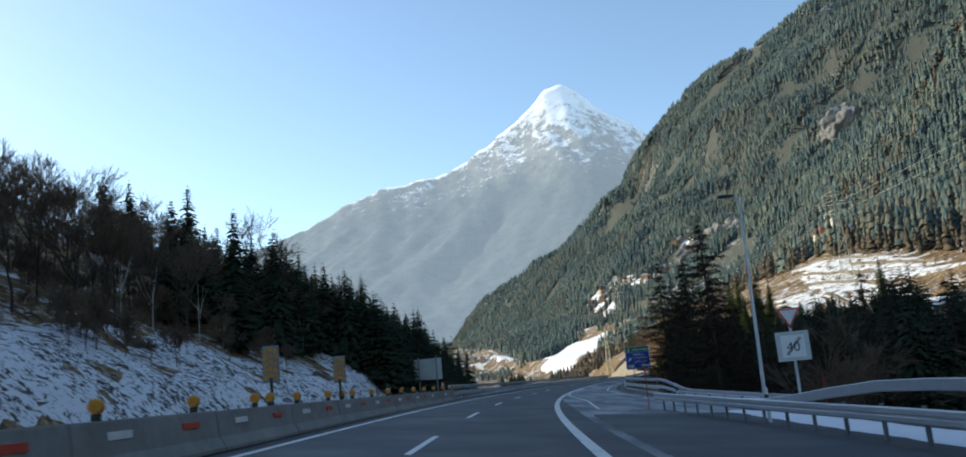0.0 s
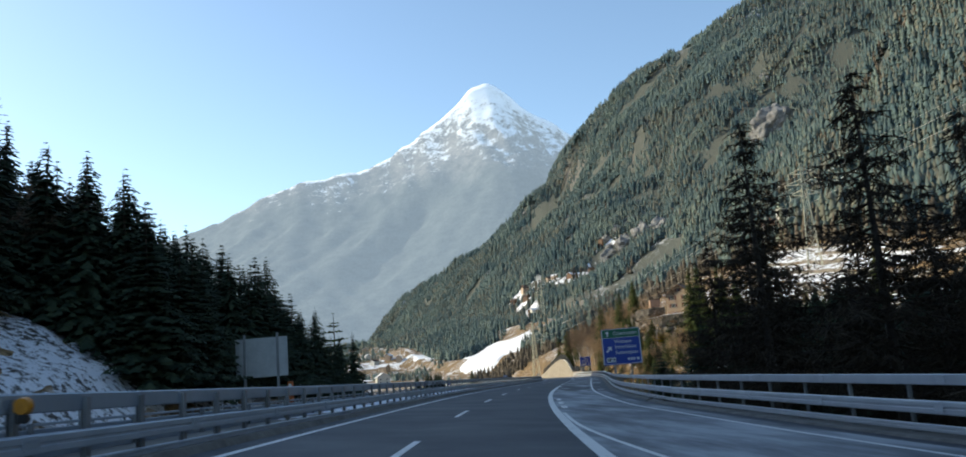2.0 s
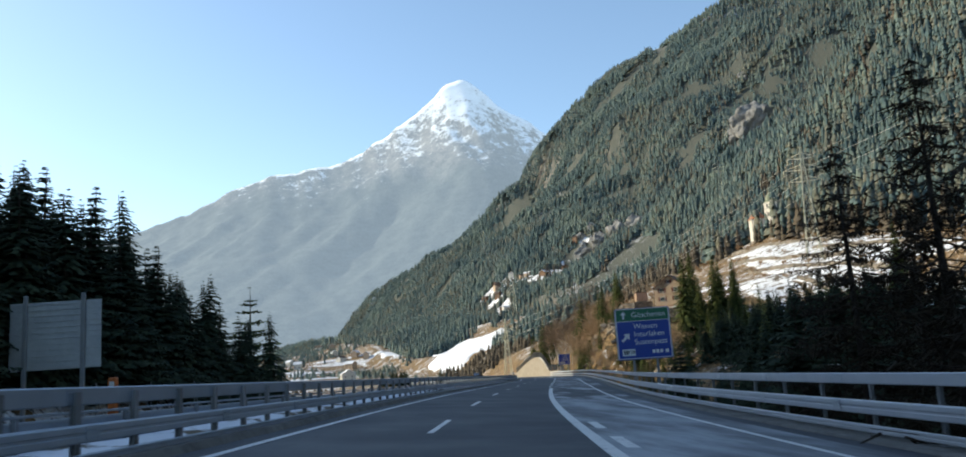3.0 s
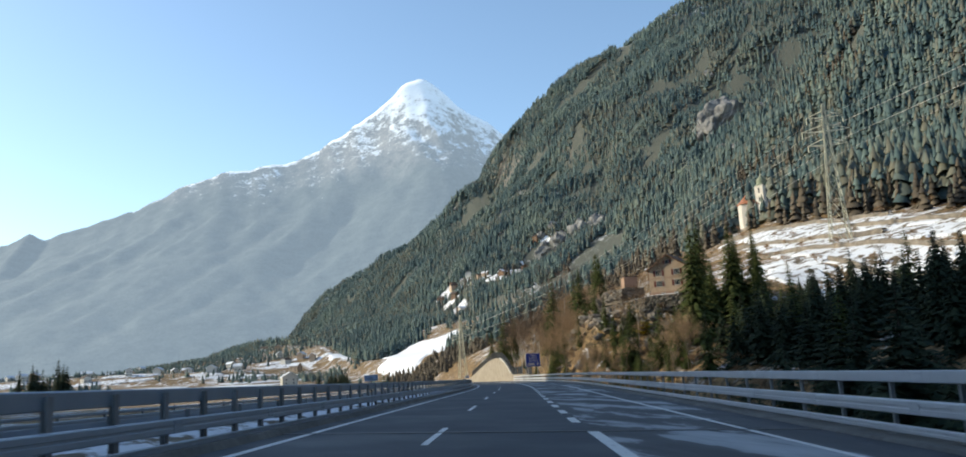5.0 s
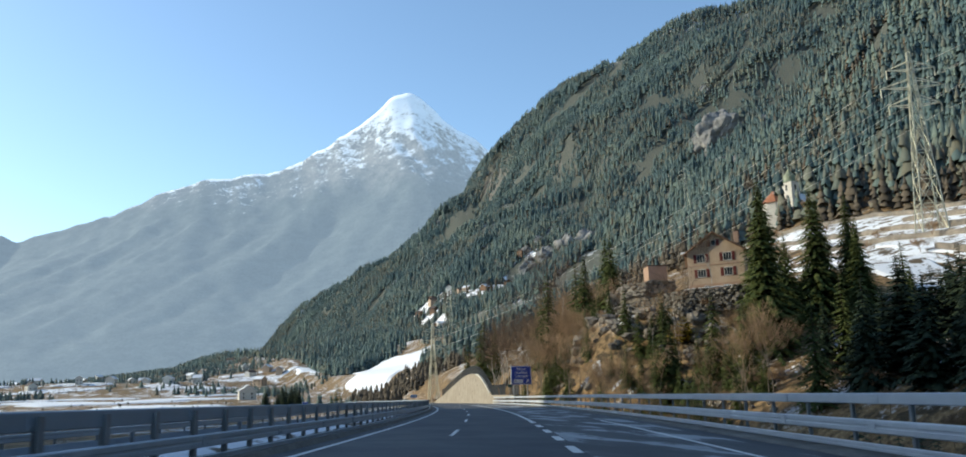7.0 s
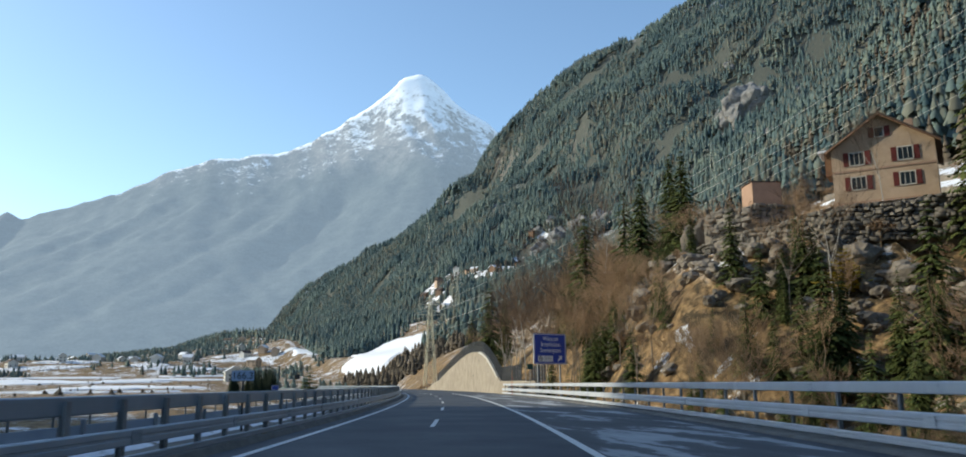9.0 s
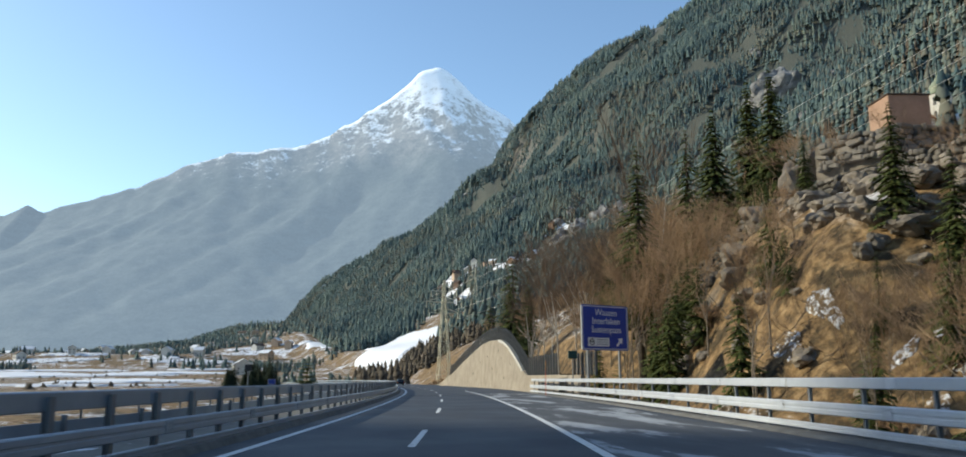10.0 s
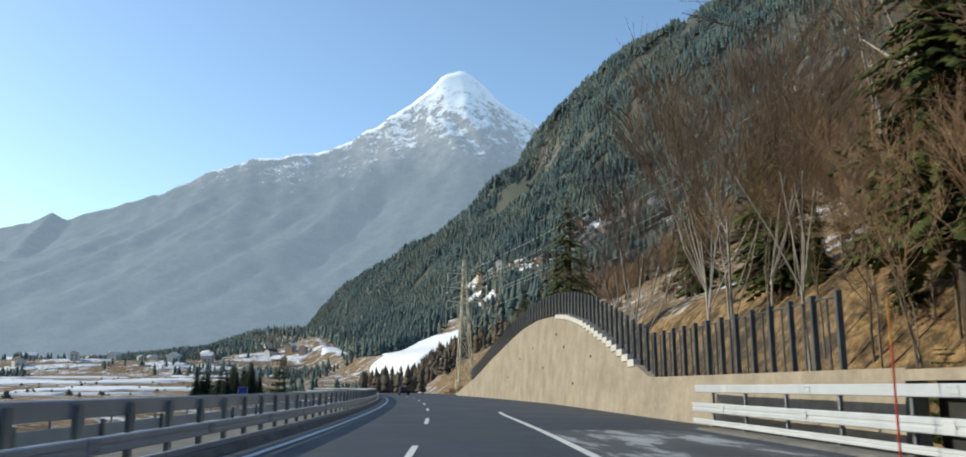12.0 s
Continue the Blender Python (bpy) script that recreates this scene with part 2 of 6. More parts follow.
def tube(bm, a, b, r1, r2, n=8):
    a, b = Vector(a), Vector(b)
    d = b - a
    m = Matrix.Translation((a + b) / 2) @ d.to_track_quat('Z', 'Y').to_matrix().to_4x4()
    bmesh.ops.create_cone(bm, cap_ends=True, segments=n, radius1=r1, radius2=r2, depth=d.length, matrix=m)


def empty(name, m=None):
    ob = new(name)
    if m is not None:
        ob.matrix_basis = m
    return ob


def hash_noise(x, y, scale, octaves=4, seed=0.0):
    """Fractal value noise on arrays, about -1 to 1."""
    x, y = np.asarray(x, float) * scale + seed, np.asarray(y, float) * scale - seed * 1.7
    out, amp, tot = np.zeros(np.broadcast(x, y).shape), 1.0, 0.0
    for o in range(octaves):
        xi, yi = np.floor(x), np.floor(y)
        fx, fy = x - xi, y - yi
        fx, fy = fx * fx * (3 - 2 * fx), fy * fy * (3 - 2 * fy)
        def h(i, j):
            v = np.sin(i * 127.1 + j * 311.7 + o * 17.3) * 43758.5453
            return v - np.floor(v)
        v = (h(xi, yi) * (1 - fx) + h(xi + 1, yi) * fx) * (1 - fy) + (h(xi, yi + 1) * (1 - fx) + h(xi + 1, yi + 1) * fx) * fy
        out += amp * (2 * v - 1)
        tot += amp
        amp *= 0.5
        x, y = x * 2.03 + 11.1, y * 2.03 - 7.7
    return out / tot


# ---- the road's line: heading and cross-slope by distance ----
HEAD = [(-60, 1.5), (0, 1.99), (15, 2.45), (30, 3.39), (45, 4.69), (60, 6.23), (75, 7.68), (90, 8.85), (105, 9.91), (120, 10.96), (135, 11.97),
        (150, 12.86), (165, 13.09), (195, 13.24), (210, 13.28), (225, 13.15), (240, 12.81), (255, 12.25), (270, 11.52), (285, 10.73), (300, 9.86),
        (315, 9.16), (330, 8.46), (345, 7.8), (400, 5.0), (460, 1.5), (560, -6.0), (800, -16.0), (1100, -16.0)]
BANK = [(-60, 5.2), (0, 5.16), (30, 4.87), (60, 4.42), (90, 3.75), (120, 3.54), (150, 3.15), (180, 2.2), (210, 1.5), (240, 0.92), (270, 0.47), (300, 0.25), (400, 0.0), (1100, -1.0)]
LINE = [(-60, -2.2), (0, -2.2), (60, -1.98), (110, -1.85), (170, -1.9), (205, -1.8), (240, -1.55), (290, -1.35), (330, -1.12), (370, -0.92), (1100, -0.9)]   # the lane line's offset
S_AX = np.arange(-60.0, 1000.0, 0.5)
_h = np.radians(np.interp(S_AX, *zip(*HEAD)))
_x, _y = np.cumsum(np.sin(_h)) * 0.5, np.cumsum(np.cos(_h)) * 0.5
_k0 = int(np.argmin(np.abs(S_AX)))
_x, _y = _x - _x[_k0], _y - _y[_k0]


def lane(s):
    return float(np.interp(s, *zip(*LINE)))


def road(s, u, h=0.0):
    """The place at distance s along the road, u metres to the right of its axis and h above its banked surface."""
    x, y, a = np.interp(s, S_AX, _x), np.interp(s, S_AX, _y), np.interp(s, S_AX, _h)
    b = math.radians(float(np.interp(s, *zip(*BANK))))
    return Vector((x + math.cos(a) * u, y - math.sin(a) * u, h - math.sin(b) * max(-7.6, min(14.0, u))))


def road_pose(s, u, h=0.0, turn=0.0):
    """A pose standing upright on the road there, its y along the road."""
    return Matrix.Translation(road(s, u, h)) @ Matrix.Rotation(-float(np.interp(s, S_AX, _h)) + turn, 4, 'Z')


def sweep(name, section, s0, s1, step, material, parent=None, closed=True, label=""):
    """A section of (u, h) points, or a function of s that gives them, drawn along the road."""
    n = max(2, int(round((s1 - s0) / step)) + 1)
    verts, faces, k = [], [], 0
    for i in range(n):
        s = s0 + (s1 - s0) * i / (n - 1)
        sec = section(s) if callable(section) else section
        k = len(sec)
        verts += [road(s, u, h) for u, h in sec]
    for i in range(n - 1):
        for j in range(k if closed else k - 1):
            a, b = i * k + j, i * k + (j + 1) % k
            faces.append((a, b, b + k, a + k))
    if closed:
        faces += [tuple(range(k))[::-1], tuple(range((n - 1) * k, n * k))]
    ob = mesh_object(name, verts, faces, material, parent, label)
    bm = bmesh.new()
    bm.from_mesh(ob.data)
    bmesh.ops.recalc_face_normals(bm, faces=bm.faces)
    bm.to_mesh(ob.data)
    bm.free()
    return ob


def near_road(x, y):
    """Distance along and offset from the road's axis, for arrays."""
    x, y = np.asarray(x, float).ravel(), np.asarray(y, float).ravel()
    sx, sy, sh = _x[::8], _y[::8], _h[::8]
    s, u = np.zeros(len(x)), np.zeros(len(x))
    for i in range(0, len(x), 4000):
        d = (x[i:i + 4000, None] - sx) ** 2 + (y[i:i + 4000, None] - sy) ** 2
        k = d.argmin(1)
        dx, dy = x[i:i + 4000] - sx[k], y[i:i + 4000] - sy[k]
        s[i:i + 4000] = S_AX[::8][k] + dx * np.sin(sh[k]) + dy * np.cos(sh[k])
        u[i:i + 4000] = dx * np.cos(sh[k]) - dy * np.sin(sh[k])
    return s, u


# ---- the land ----
def smooth(a, b, x):
    t = np.clip((np.asarray(x, float) - a) / (b - a), 0, 1)
    return t * t * (3 - 2 * t)


FOOT = [(-600, 75), (0, 75), (340, 74), (480, 82), (830, 92), (1300, 0), (2300, -240), (2600, -310), (4900, -700)]
RISE = [(-60, -6), (-25, -4), (0, 0), (8, 6), (15, 12.6), (24, 17), (60, 32), (130, 62), (190, 74), (260, 150), (343, 247), (515, 384), (583, 475), (700, 570), (759, 608), (816, 642),
        (898, 655), (1050, 695), (2500, 1300), (9000, 3000)]
VALLEY = [(-600, -3), (150, -4), (260, -10), (420, -8), (600, -2), (830, 6), (1000, 13), (1200, 20), (1500, 32), (1800, 42), (2900, 70), (4900, 130)]


KNOLLS = [(-330, 1230, 95, 11), (-205, 1200, 80, 9), (-95, 1160, 75, 8), (-450, 1330, 100, 13), (0, 1260, 80, 9)]
TERRACE = [(84.5, 356, 12.0), (87.0, 349.5, 16.4), (89.5, 336, 17.0), (92.6, 323.5, 17.5), (99.5, 316.2, 17.5), (107, 309.5, 17.2)]


def land(x, y):
    """Height of the ground."""
    x, y = np.asarray(x, float), np.asarray(y, float)
    shape = np.broadcast(x, y).shape
    x, y = np.broadcast_to(x, shape).ravel(), np.broadcast_to(y, shape).ravel()
    w = x - np.interp(y, *zip(*FOOT))
    z = np.interp(w, *zip(*RISE))
    z = z + np.interp(y, *zip(*VALLEY)) * (1 - smooth(0, 60, w)) + 6 * smooth(-5, 8, w) * smooth(360, 385, y) * (1 - smooth(430, 480, y)) * (1 - smooth(8, 30, w))
    rough = hash_noise(x, y, 1 / 260, 5, 3.0) * 0.16 * np.clip(z - 90, 0, 500) + hash_noise(x, y, 1 / 60, 4, 9.0) * np.clip(w - 5, 0, 120) * 0.05
    gully = (np.abs(hash_noise(x * 0.6 + y * 0.8, y * 0.35, 1 / 150, 4, 5.0)) - 0.3) * np.clip(z - 150, 0, 350) * 0.35
    gully = gully + (np.abs(hash_noise(x * 0.7 + y * 0.7, y * 0.45 - x * 0.3, 1 / 120, 3, 15.0)) - 0.3) * np.clip(z - 110, 0, 220) * 0.55 * (1 - smooth(360, 540, z)) * smooth(180, 240, w)
    z = z + rough + gully
    # a wooded spur whose crest stands before the farther slope, with a side valley behind it
    dy = y - (1039 - 0.4 * (x - 504))
    z = z + np.interp(x, (240, 336, 500, 617, 700, 950), (0, 37, 46, 80, 95, 70)) * np.interp(dy, (-330, -130, -40, 0, 75, 170, 430), (0, -1.25, -1.05, -0.9, -2.0, -1.9, 0))
    yr = 1990 + (651 - x) * 0.8
    z = np.where(y > yr, z - 1.7 * (y - yr), z)
    z = np.maximum(z, np.interp(y, *zip(*VALLEY)) - 4)
    z = z * (1 - 0.55 * smooth(318, 292, y) * smooth(120, 200, y) * smooth(0, 12, w) * (1 - smooth(35, 90, w)))
    z = z * (1 - 0.40 * (1 - smooth(260, 450, y)) * smooth(20, 60, w) * (1 - smooth(170, 260, w)))
    pad = 1 - smooth(0.8, 1.25, np.hypot((x - 104) / 11.0, (y - 328.6) / 10.0))
    z = z * (1 - pad) + 17.2 * pad
    z = z + 34 * smooth(-520, 80, w) ** 2 * smooth(1050, 1500, y) * (1 - smooth(1950, 2300, y)) * (1 - smooth(80, 260, w))
    for hx, hy, hr, hh in KNOLLS:
        z = z + hh * np.exp(-((x - hx) ** 2 + ((y - hy) * 1.4) ** 2) / hr ** 2)
    # steep rocky slope under the terrace wall
    foot = np.full(len(x), -1e3)
    for (x0, y0, z0), (x1, y1, z1) in zip(TERRACE, TERRACE[1:]):
        f = np.clip(((x - x0) * (x1 - x0) + (y - y0) * (y1 - y0)) / ((x1 - x0) ** 2 + (y1 - y0) ** 2), 0, 1)
        d = np.hypot(x - x0 - f * (x1 - x0), y - y0 - f * (y1 - y0))
        gentle = smooth(319, 331, y)
        foot = np.maximum(foot, z0 + f * (z1 - z0) - 3.2 + 2.3 * gentle - np.where(d < 9, d * (0.95 - 0.42 * gentle), d * 0.95 - 3.8 * gentle) + hash_noise(x, y, 1 / 5, 3, 8.0) * 1.3 * smooth(0.5, 3, d) - 6 * smooth(341, 358, y))
    z = np.where((y > 300) & (y < 372) & (w < 22), np.maximum(z, np.minimum(foot, 16.0)), z)
    s, u = near_road(np.clip(x, -400, 400), np.clip(y, -60, 960))
    # wooded hill on the left of the first stretch
    hill = np.clip(-u - 20, 0, 75) * 0.55 * (1 - smooth(125, 170, s)) + hash_noise(x, y, 1 / 9, 4, 1.0) * 1.9 * smooth(-20, -30, u) * (1 - smooth(120, 185, s))
    left = (u < -15) & (np.abs(x) < 395)
    z = np.where(left, np.maximum(z, hill - 0.8 + (1 - smooth(130, 230, s)) * 1.2), z)
    # the bed under the carriageways
    bank = np.radians(np.interp(s, *zip(*BANK)))
    bed = -1.5 - np.sin(bank) * np.clip(u, -7.6, 14)
    f = smooth(-26, -20, u) * (1 - smooth(13, 24, u)) * (1 - smooth(700, 900, s)) * (np.abs(x) < 395)
    z = z * (1 - f) + bed * f
    # the high ridge beyond the left side, whose shadow lies over the road
    crest = np.interp(y, (480, 560, 620, 645, 680, 715, 850), (760, 620, 480, 428, 375, 300, 20))
    ridge = crest - np.abs(x + 700) * 1.5 + hash_noise(x, y, 1 / 120, 4, 2.0) * 14
    z = np.where(x < -150, np.maximum(z, ridge), z)
    return z.reshape(shape)


def axis(lo, hi, a, b, fine, grow):
    mid = np.arange(a, b + fine / 2, fine)
    up, d = [b], fine
    while up[-1] < hi:
        d = min(d * grow, 60)
        up.append(up[-1] + d)
    dn, d = [a], fine
    while dn[-1] > lo:
        d = min(d * grow, 60)
        dn.append(dn[-1] - d)
    return np.array(dn[:0:-1] + list(mid) + up[1:])


def height_sheet(name, xs, ys, fn, material):
    X, Y = np.meshgrid(xs, ys)
    Z = fn(X, Y)
    v = np.c_[X.ravel(), Y.ravel(), Z.ravel()]
    nx, ny = len(xs), len(ys)
    i = (np.arange(ny - 1)[:, None] * nx + np.arange(nx - 1)).ravel()
    f = np.c_[i, i + 1, i + nx + 1, i + nx]
    me = bpy.data.meshes.new(name)
    me.vertices.add(len(v))
    me.vertices.foreach_set("co", v.ravel())
    me.loops.add(f.size)
    me.loops.foreach_set("vertex_index", f.ravel().astype(np.int32))
    me.polygons.add(len(f))
    me.polygons.foreach_set("loop_start", np.arange(0, f.size, 4, dtype=np.int32))
    me.update(calc_edges=True)
    me.validate()
    me.materials.append(material)
    for p in me.polygons:
        p.use_smooth = True
    return new(name, me)


def mesh_np(name, v, tris, material):
    me = bpy.data.meshes.new(name)
    me.vertices.add(len(v))
    me.vertices.foreach_set("co", np.asarray(v, np.float32).ravel())
    me.loops.add(tris.size)
    me.loops.foreach_set("vertex_index", tris.ravel().astype(np.int32))
    me.polygons.add(len(tris))
    me.polygons.foreach_set("loop_start", np.arange(0, tris.size, 3, dtype=np.int32))
    me.update(calc_edges=True)
    me.materials.append(material)
    return me


ground = tagged(height_sheet("ground", axis(-3800, 3800, -70, 150, 2.5, 1.06), axis(-400, 4700, -30, 500, 4.0, 1.05), land, M_GROUND),
                "valley floor and mountainside with brown grass, rock and old snow", "ground", kind="structure")

# ---- the far peak ----
SKYLINE = [(-2600, 620), (-1432, 688), (-1290, 735), (-1240, 770), (-1183, 731), (-800, 858), (-566, 984), (-404, 1044), (-200, 1068), (-40, 1104), (70, 1160), (159, 1222), (349, 1360),
           (440, 1446), (480, 1488), (530, 1524), (575, 1541), (615, 1524), (663, 1488), (760, 1392), (961, 1262), (1257, 1088), (2600, 800)]


def massif(x, y):
    top = np.interp(x, *zip(*SKYLINE)) + hash_noise(x, y * 0, 1 / 55, 4, 4.0) * 17
    d = np.clip((4200 - y) / 1450, -1, 1)
    spur = (0.5 - np.abs(hash_noise(x - 0.75 * y, (y + 0.75 * x) * 0.22, 1 / 420, 5, 7.0))) * 2
    z = 70 + (top - 70) * np.where(d > 0, 1 - np.abs(d) ** 0.85, 1 + d * 1.5)
    z = z + (spur - 0.5) * 95 * smooth(0.0, 0.45, d) * np.clip(1 - d, 0, 1) ** 0.8
    rib = 0.35 - np.abs(hash_noise(x * 0.9 + 0.5 * y, y * 0.3 - x * 0.2, 1 / 110, 5, 2.0))
    z = z + rib * 95 * np.clip(d * 5, 0.12, 1) * (0.25 + 0.75 * smooth(700, 1150, z))
    return np.maximum(z, 60)


def mat_massif():
    m = Mat("hazed_mountain", 0.95, spec=0.1)
    v = m.world_pos()
    sep = m.n("ShaderNodeSeparateXYZ")
    m.l(v, sep.inputs[0])
    n1, n2 = m.noise(v, 0.004, 7.0, 0.62), m.noise(v, 0.02, 7.0, 0.72)
    n3 = m.noise(v, 0.12, 4.0, 0.7)
    wood = m.ramp(m.math('ADD', m.math('MULTIPLY', n2, 0.6), m.math('MULTIPLY', n3, 0.4)), [(0.38, (0.030, 0.042, 0.050)), (0.62, (0.085, 0.10, 0.10))])
    rock = m.ramp(m.math('ADD', m.math('MULTIPLY', n2, 0.5), m.math('MULTIPLY', n3, 0.5)), [(0.40, (0.09, 0.088, 0.09)), (0.60, (0.24, 0.23, 0.225))])
    h = m.math('ADD', m.math('DIVIDE', sep.outputs[2], 1500.0), m.math('MULTIPLY', m.math('SUBTRACT', n1, 0.5), 0.30))
    c = m.mix(m.ramp(h, [(0.58, 0.0), (0.72, 1.0)]), wood, rock)
    geo = m.n("ShaderNodeNewGeometry")
    sn = m.n("ShaderNodeSeparateXYZ")
    m.l(geo.outputs["Normal"], sn.inputs[0])
    f = m.math('ADD', m.math('ADD', h, m.math('MULTIPLY', m.math('SUBTRACT', n2, 0.5), 0.75)), m.math('MULTIPLY', m.math('SUBTRACT', sn.outputs[2], 0.7), 0.55))
    f = m.math('ADD', f, m.math('MULTIPLY', m.math('SUBTRACT', n3, 0.5), 0.35))
    m.color(m.mix(m.ramp(f, [(0.735, 0.0), (0.80, 0.75), (0.90, 1.0)]), c, (0.74, 0.77, 0.82)))
    # haze before the mountain: an even pale blue glow added to its surface
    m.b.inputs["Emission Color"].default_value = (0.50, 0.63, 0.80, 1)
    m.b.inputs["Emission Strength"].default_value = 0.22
    return m.m


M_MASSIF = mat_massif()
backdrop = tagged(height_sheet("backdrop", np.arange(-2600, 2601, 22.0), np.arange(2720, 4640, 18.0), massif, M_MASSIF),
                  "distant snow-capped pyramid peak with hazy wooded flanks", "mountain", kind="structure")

# ---- road ----
M_KERB = varied("dirty_kerb_concrete", (0.085, 0.08, 0.072), (0.20, 0.19, 0.17), 0.8, 0.9, bump=0.3, space="World")
U_RAIL = [(40, 13.4), (60, 11.6), (80, 9.7), (100, 8.2), (130, 8.0), (180, 8.5), (240, 8.9), (280, 8.9), (330, 9.0), (372, 8.7), (380, 8.9), (1000, 8.9)]


def u_right(s):
    return float(np.interp(s, *zip(*U_RAIL)))


def deck(s):
    r = u_right(max(s, 52.0)) + 0.7 if s > 40 else float(np.interp(s, (-60, 40), (15.0, 14.6)))
    return [(-7.6, 0), (2.0, 0), (r, 0), (r, -0.5), (-7.6, -0.5)]


road_main = tagged(sweep("road", deck, -40, 900, 3.0, M_ASPHALT), "dark grey asphalt motorway carriageway, banked in the bend", "road", kind="structure")
ramp = tagged(sweep("road", lambda s: [(lane(s) + 3.95 + 0.9 * float(smooth(75, 40, s)), 0.005), (min(u_right(max(s, 52)) - 1.3, 12.0), 0.005)], -40, 134, 3.0, M_SALT, closed=False),
              "salt-bleached asphalt of the merging lane and shoulder", "road", kind="structure")
ramp2 = tagged(sweep("road", lambda s: [(lane(s) + 3.95, 0.005), (u_right(s) - 1.3, 0.005)], 134, 372, 3.0, M_SALTTHIN, closed=False),
               "dark asphalt shoulder with thin streaks of road salt", "road", kind="structure")
shoulder = tagged(sweep("pavement", lambda s: [(u_right(max(s, 52)) - 0.75, 0.006), (u_right(max(s, 52)) - 0.65, 0.07), (u_right(max(s, 52)) + 0.7, 0.07), (u_right(max(s, 52)) + 0.7, 0.0)], 60, 372, 3.0, M_KERB, closed=False),
                  "raised grey concrete edge strip under the guard rail", "kerb", kind="structure")
other = tagged(sweep("road", [(-8.4, -0.5), (-8.4, -0.9), (-19.0, -0.9), (-19.0, -0.5)], -40, 900, 4.0, M_SALTTHIN), "salt-greyed asphalt of the opposite carriageway", "road", kind="structure")
median = tagged(sweep("pavement", lambda s: [(lane(s) - 4.0, 0.0), (lane(s) - 4.1, 0.14), (-8.4, 0.14), (-8.4, -0.55)], -40, 900, 4.0, M_KERB, closed=False),
                "grey concrete kerb strip of the central reserve", "kerb", kind="structure")


def marking(name, u0, width, s0, s1, label, step=3.0):
    fn = u0 if callable(u0) else (lambda s: u0)
    ob = sweep(name, lambda s: [(fn(s) - width / 2, 0.012), (fn(s) + width / 2, 0.012)], s0, s1, step, M_PAINT, road_main, False, label)
    return ob


marking("edge_line", lambda s: lane(s) - 3.30, 0.20, -40, 880, "solid white edge line")
marking("edge_line", lambda s: lane(s) + 3.85, 0.30, -40, 165, "broad solid white line")
marking("edge_line", lambda s: lane(s) + 3.78 + 2.2 * float(smooth(385, 420, s)), 0.22, 250, 392, "solid white line")
marking("edge_line", lambda s: u_right(max(s, 52)) - 2.3 - 0.4 * float(smooth(120, 200, s)), 0.18, 58, 250, "solid white line of the merging lane")
marking("edge_line", lambda s: lane(s) + 4.1 + 1.9 * float(smooth(86, 56, s)), 0.15, 45, 92, "thin white line of the merging lane")
S_DASH = 23.15
for i in range(-3, 34):
    s = S_DASH + 18.0 * i
    marking("lane_dash", lane, 0.16, s - 6.0, s, "", 2.0)
for i in range(0, 32):
    s = 97.0 + 6.0 * i
    if s < 110 or 166 < s < 250:
        marking("merge_dash", lambda q: lane(q) + (4.35 if q < 150 else 3.75), 0.28, s, s + 3.0, "", 1.5)
for s in (165.0, 361.0):
    sweep("expansion_joint", [(-7.4, 0.008), (7.6, 0.008), (7.6, 0.016), (-7.4, 0.016)], s, s + 0.35, 0.2, M_DARK, road_main, True, "dark rubber expansion joint")


# ---- guard rails ----
def beam(u, h, hh=0.12, d=0.06, face=-1):
    """A shallow folded beam section at offset u, centre height h; face -1 looks to the left."""
    f = face * d
    return [(u, h + hh), (u + f * 0.8, h + hh * 0.94), (u + f, h + hh * 0.8), (u + f, h + hh * 0.22), (u + f * 0.72, h + hh * 0.12), (u + f * 0.72, h - hh * 0.12), (u + f, h - hh * 0.22), (u + f, h - hh * 0.8), (u + f * 0.8, h - hh * 0.94), (u, h - hh), (u - f * 0.4, h - hh), (u - f * 0.4, h + hh)]


def square(u, h, hh=0.11, d=0.07):
    c = 0.02
    return [(u - d, h - hh + c), (u - d, h + hh - c), (u - d + c, h + hh), (u + d - c, h + hh), (u + d, h + hh - c), (u + d, h - hh + c), (u + d - c, h - hh), (u - d + c, h - hh)]


def post_mesh(h, w=0.10, d=0.14):
    bm = bmesh.new()
    box(bm, 0, 0, h / 2, 0.012, w, h)
    box(bm, -d / 2, 0, h / 2, 0.012, w, h)
    box(bm, -d / 4, 0, h / 2, d / 2, 0.012, h)
    box(bm, -d / 4, 0, 0.01, d * 2.0, w * 2.2, 0.025)
    me = bpy.data.meshes.new("post")
    bm.to_mesh(me)
    bm.free()
    me.materials.append(M_POST)
    return me


P_TALL, P_LOW, P_LEFT = post_mesh(1.32), post_mesh(0.72), post_mesh(1.16)


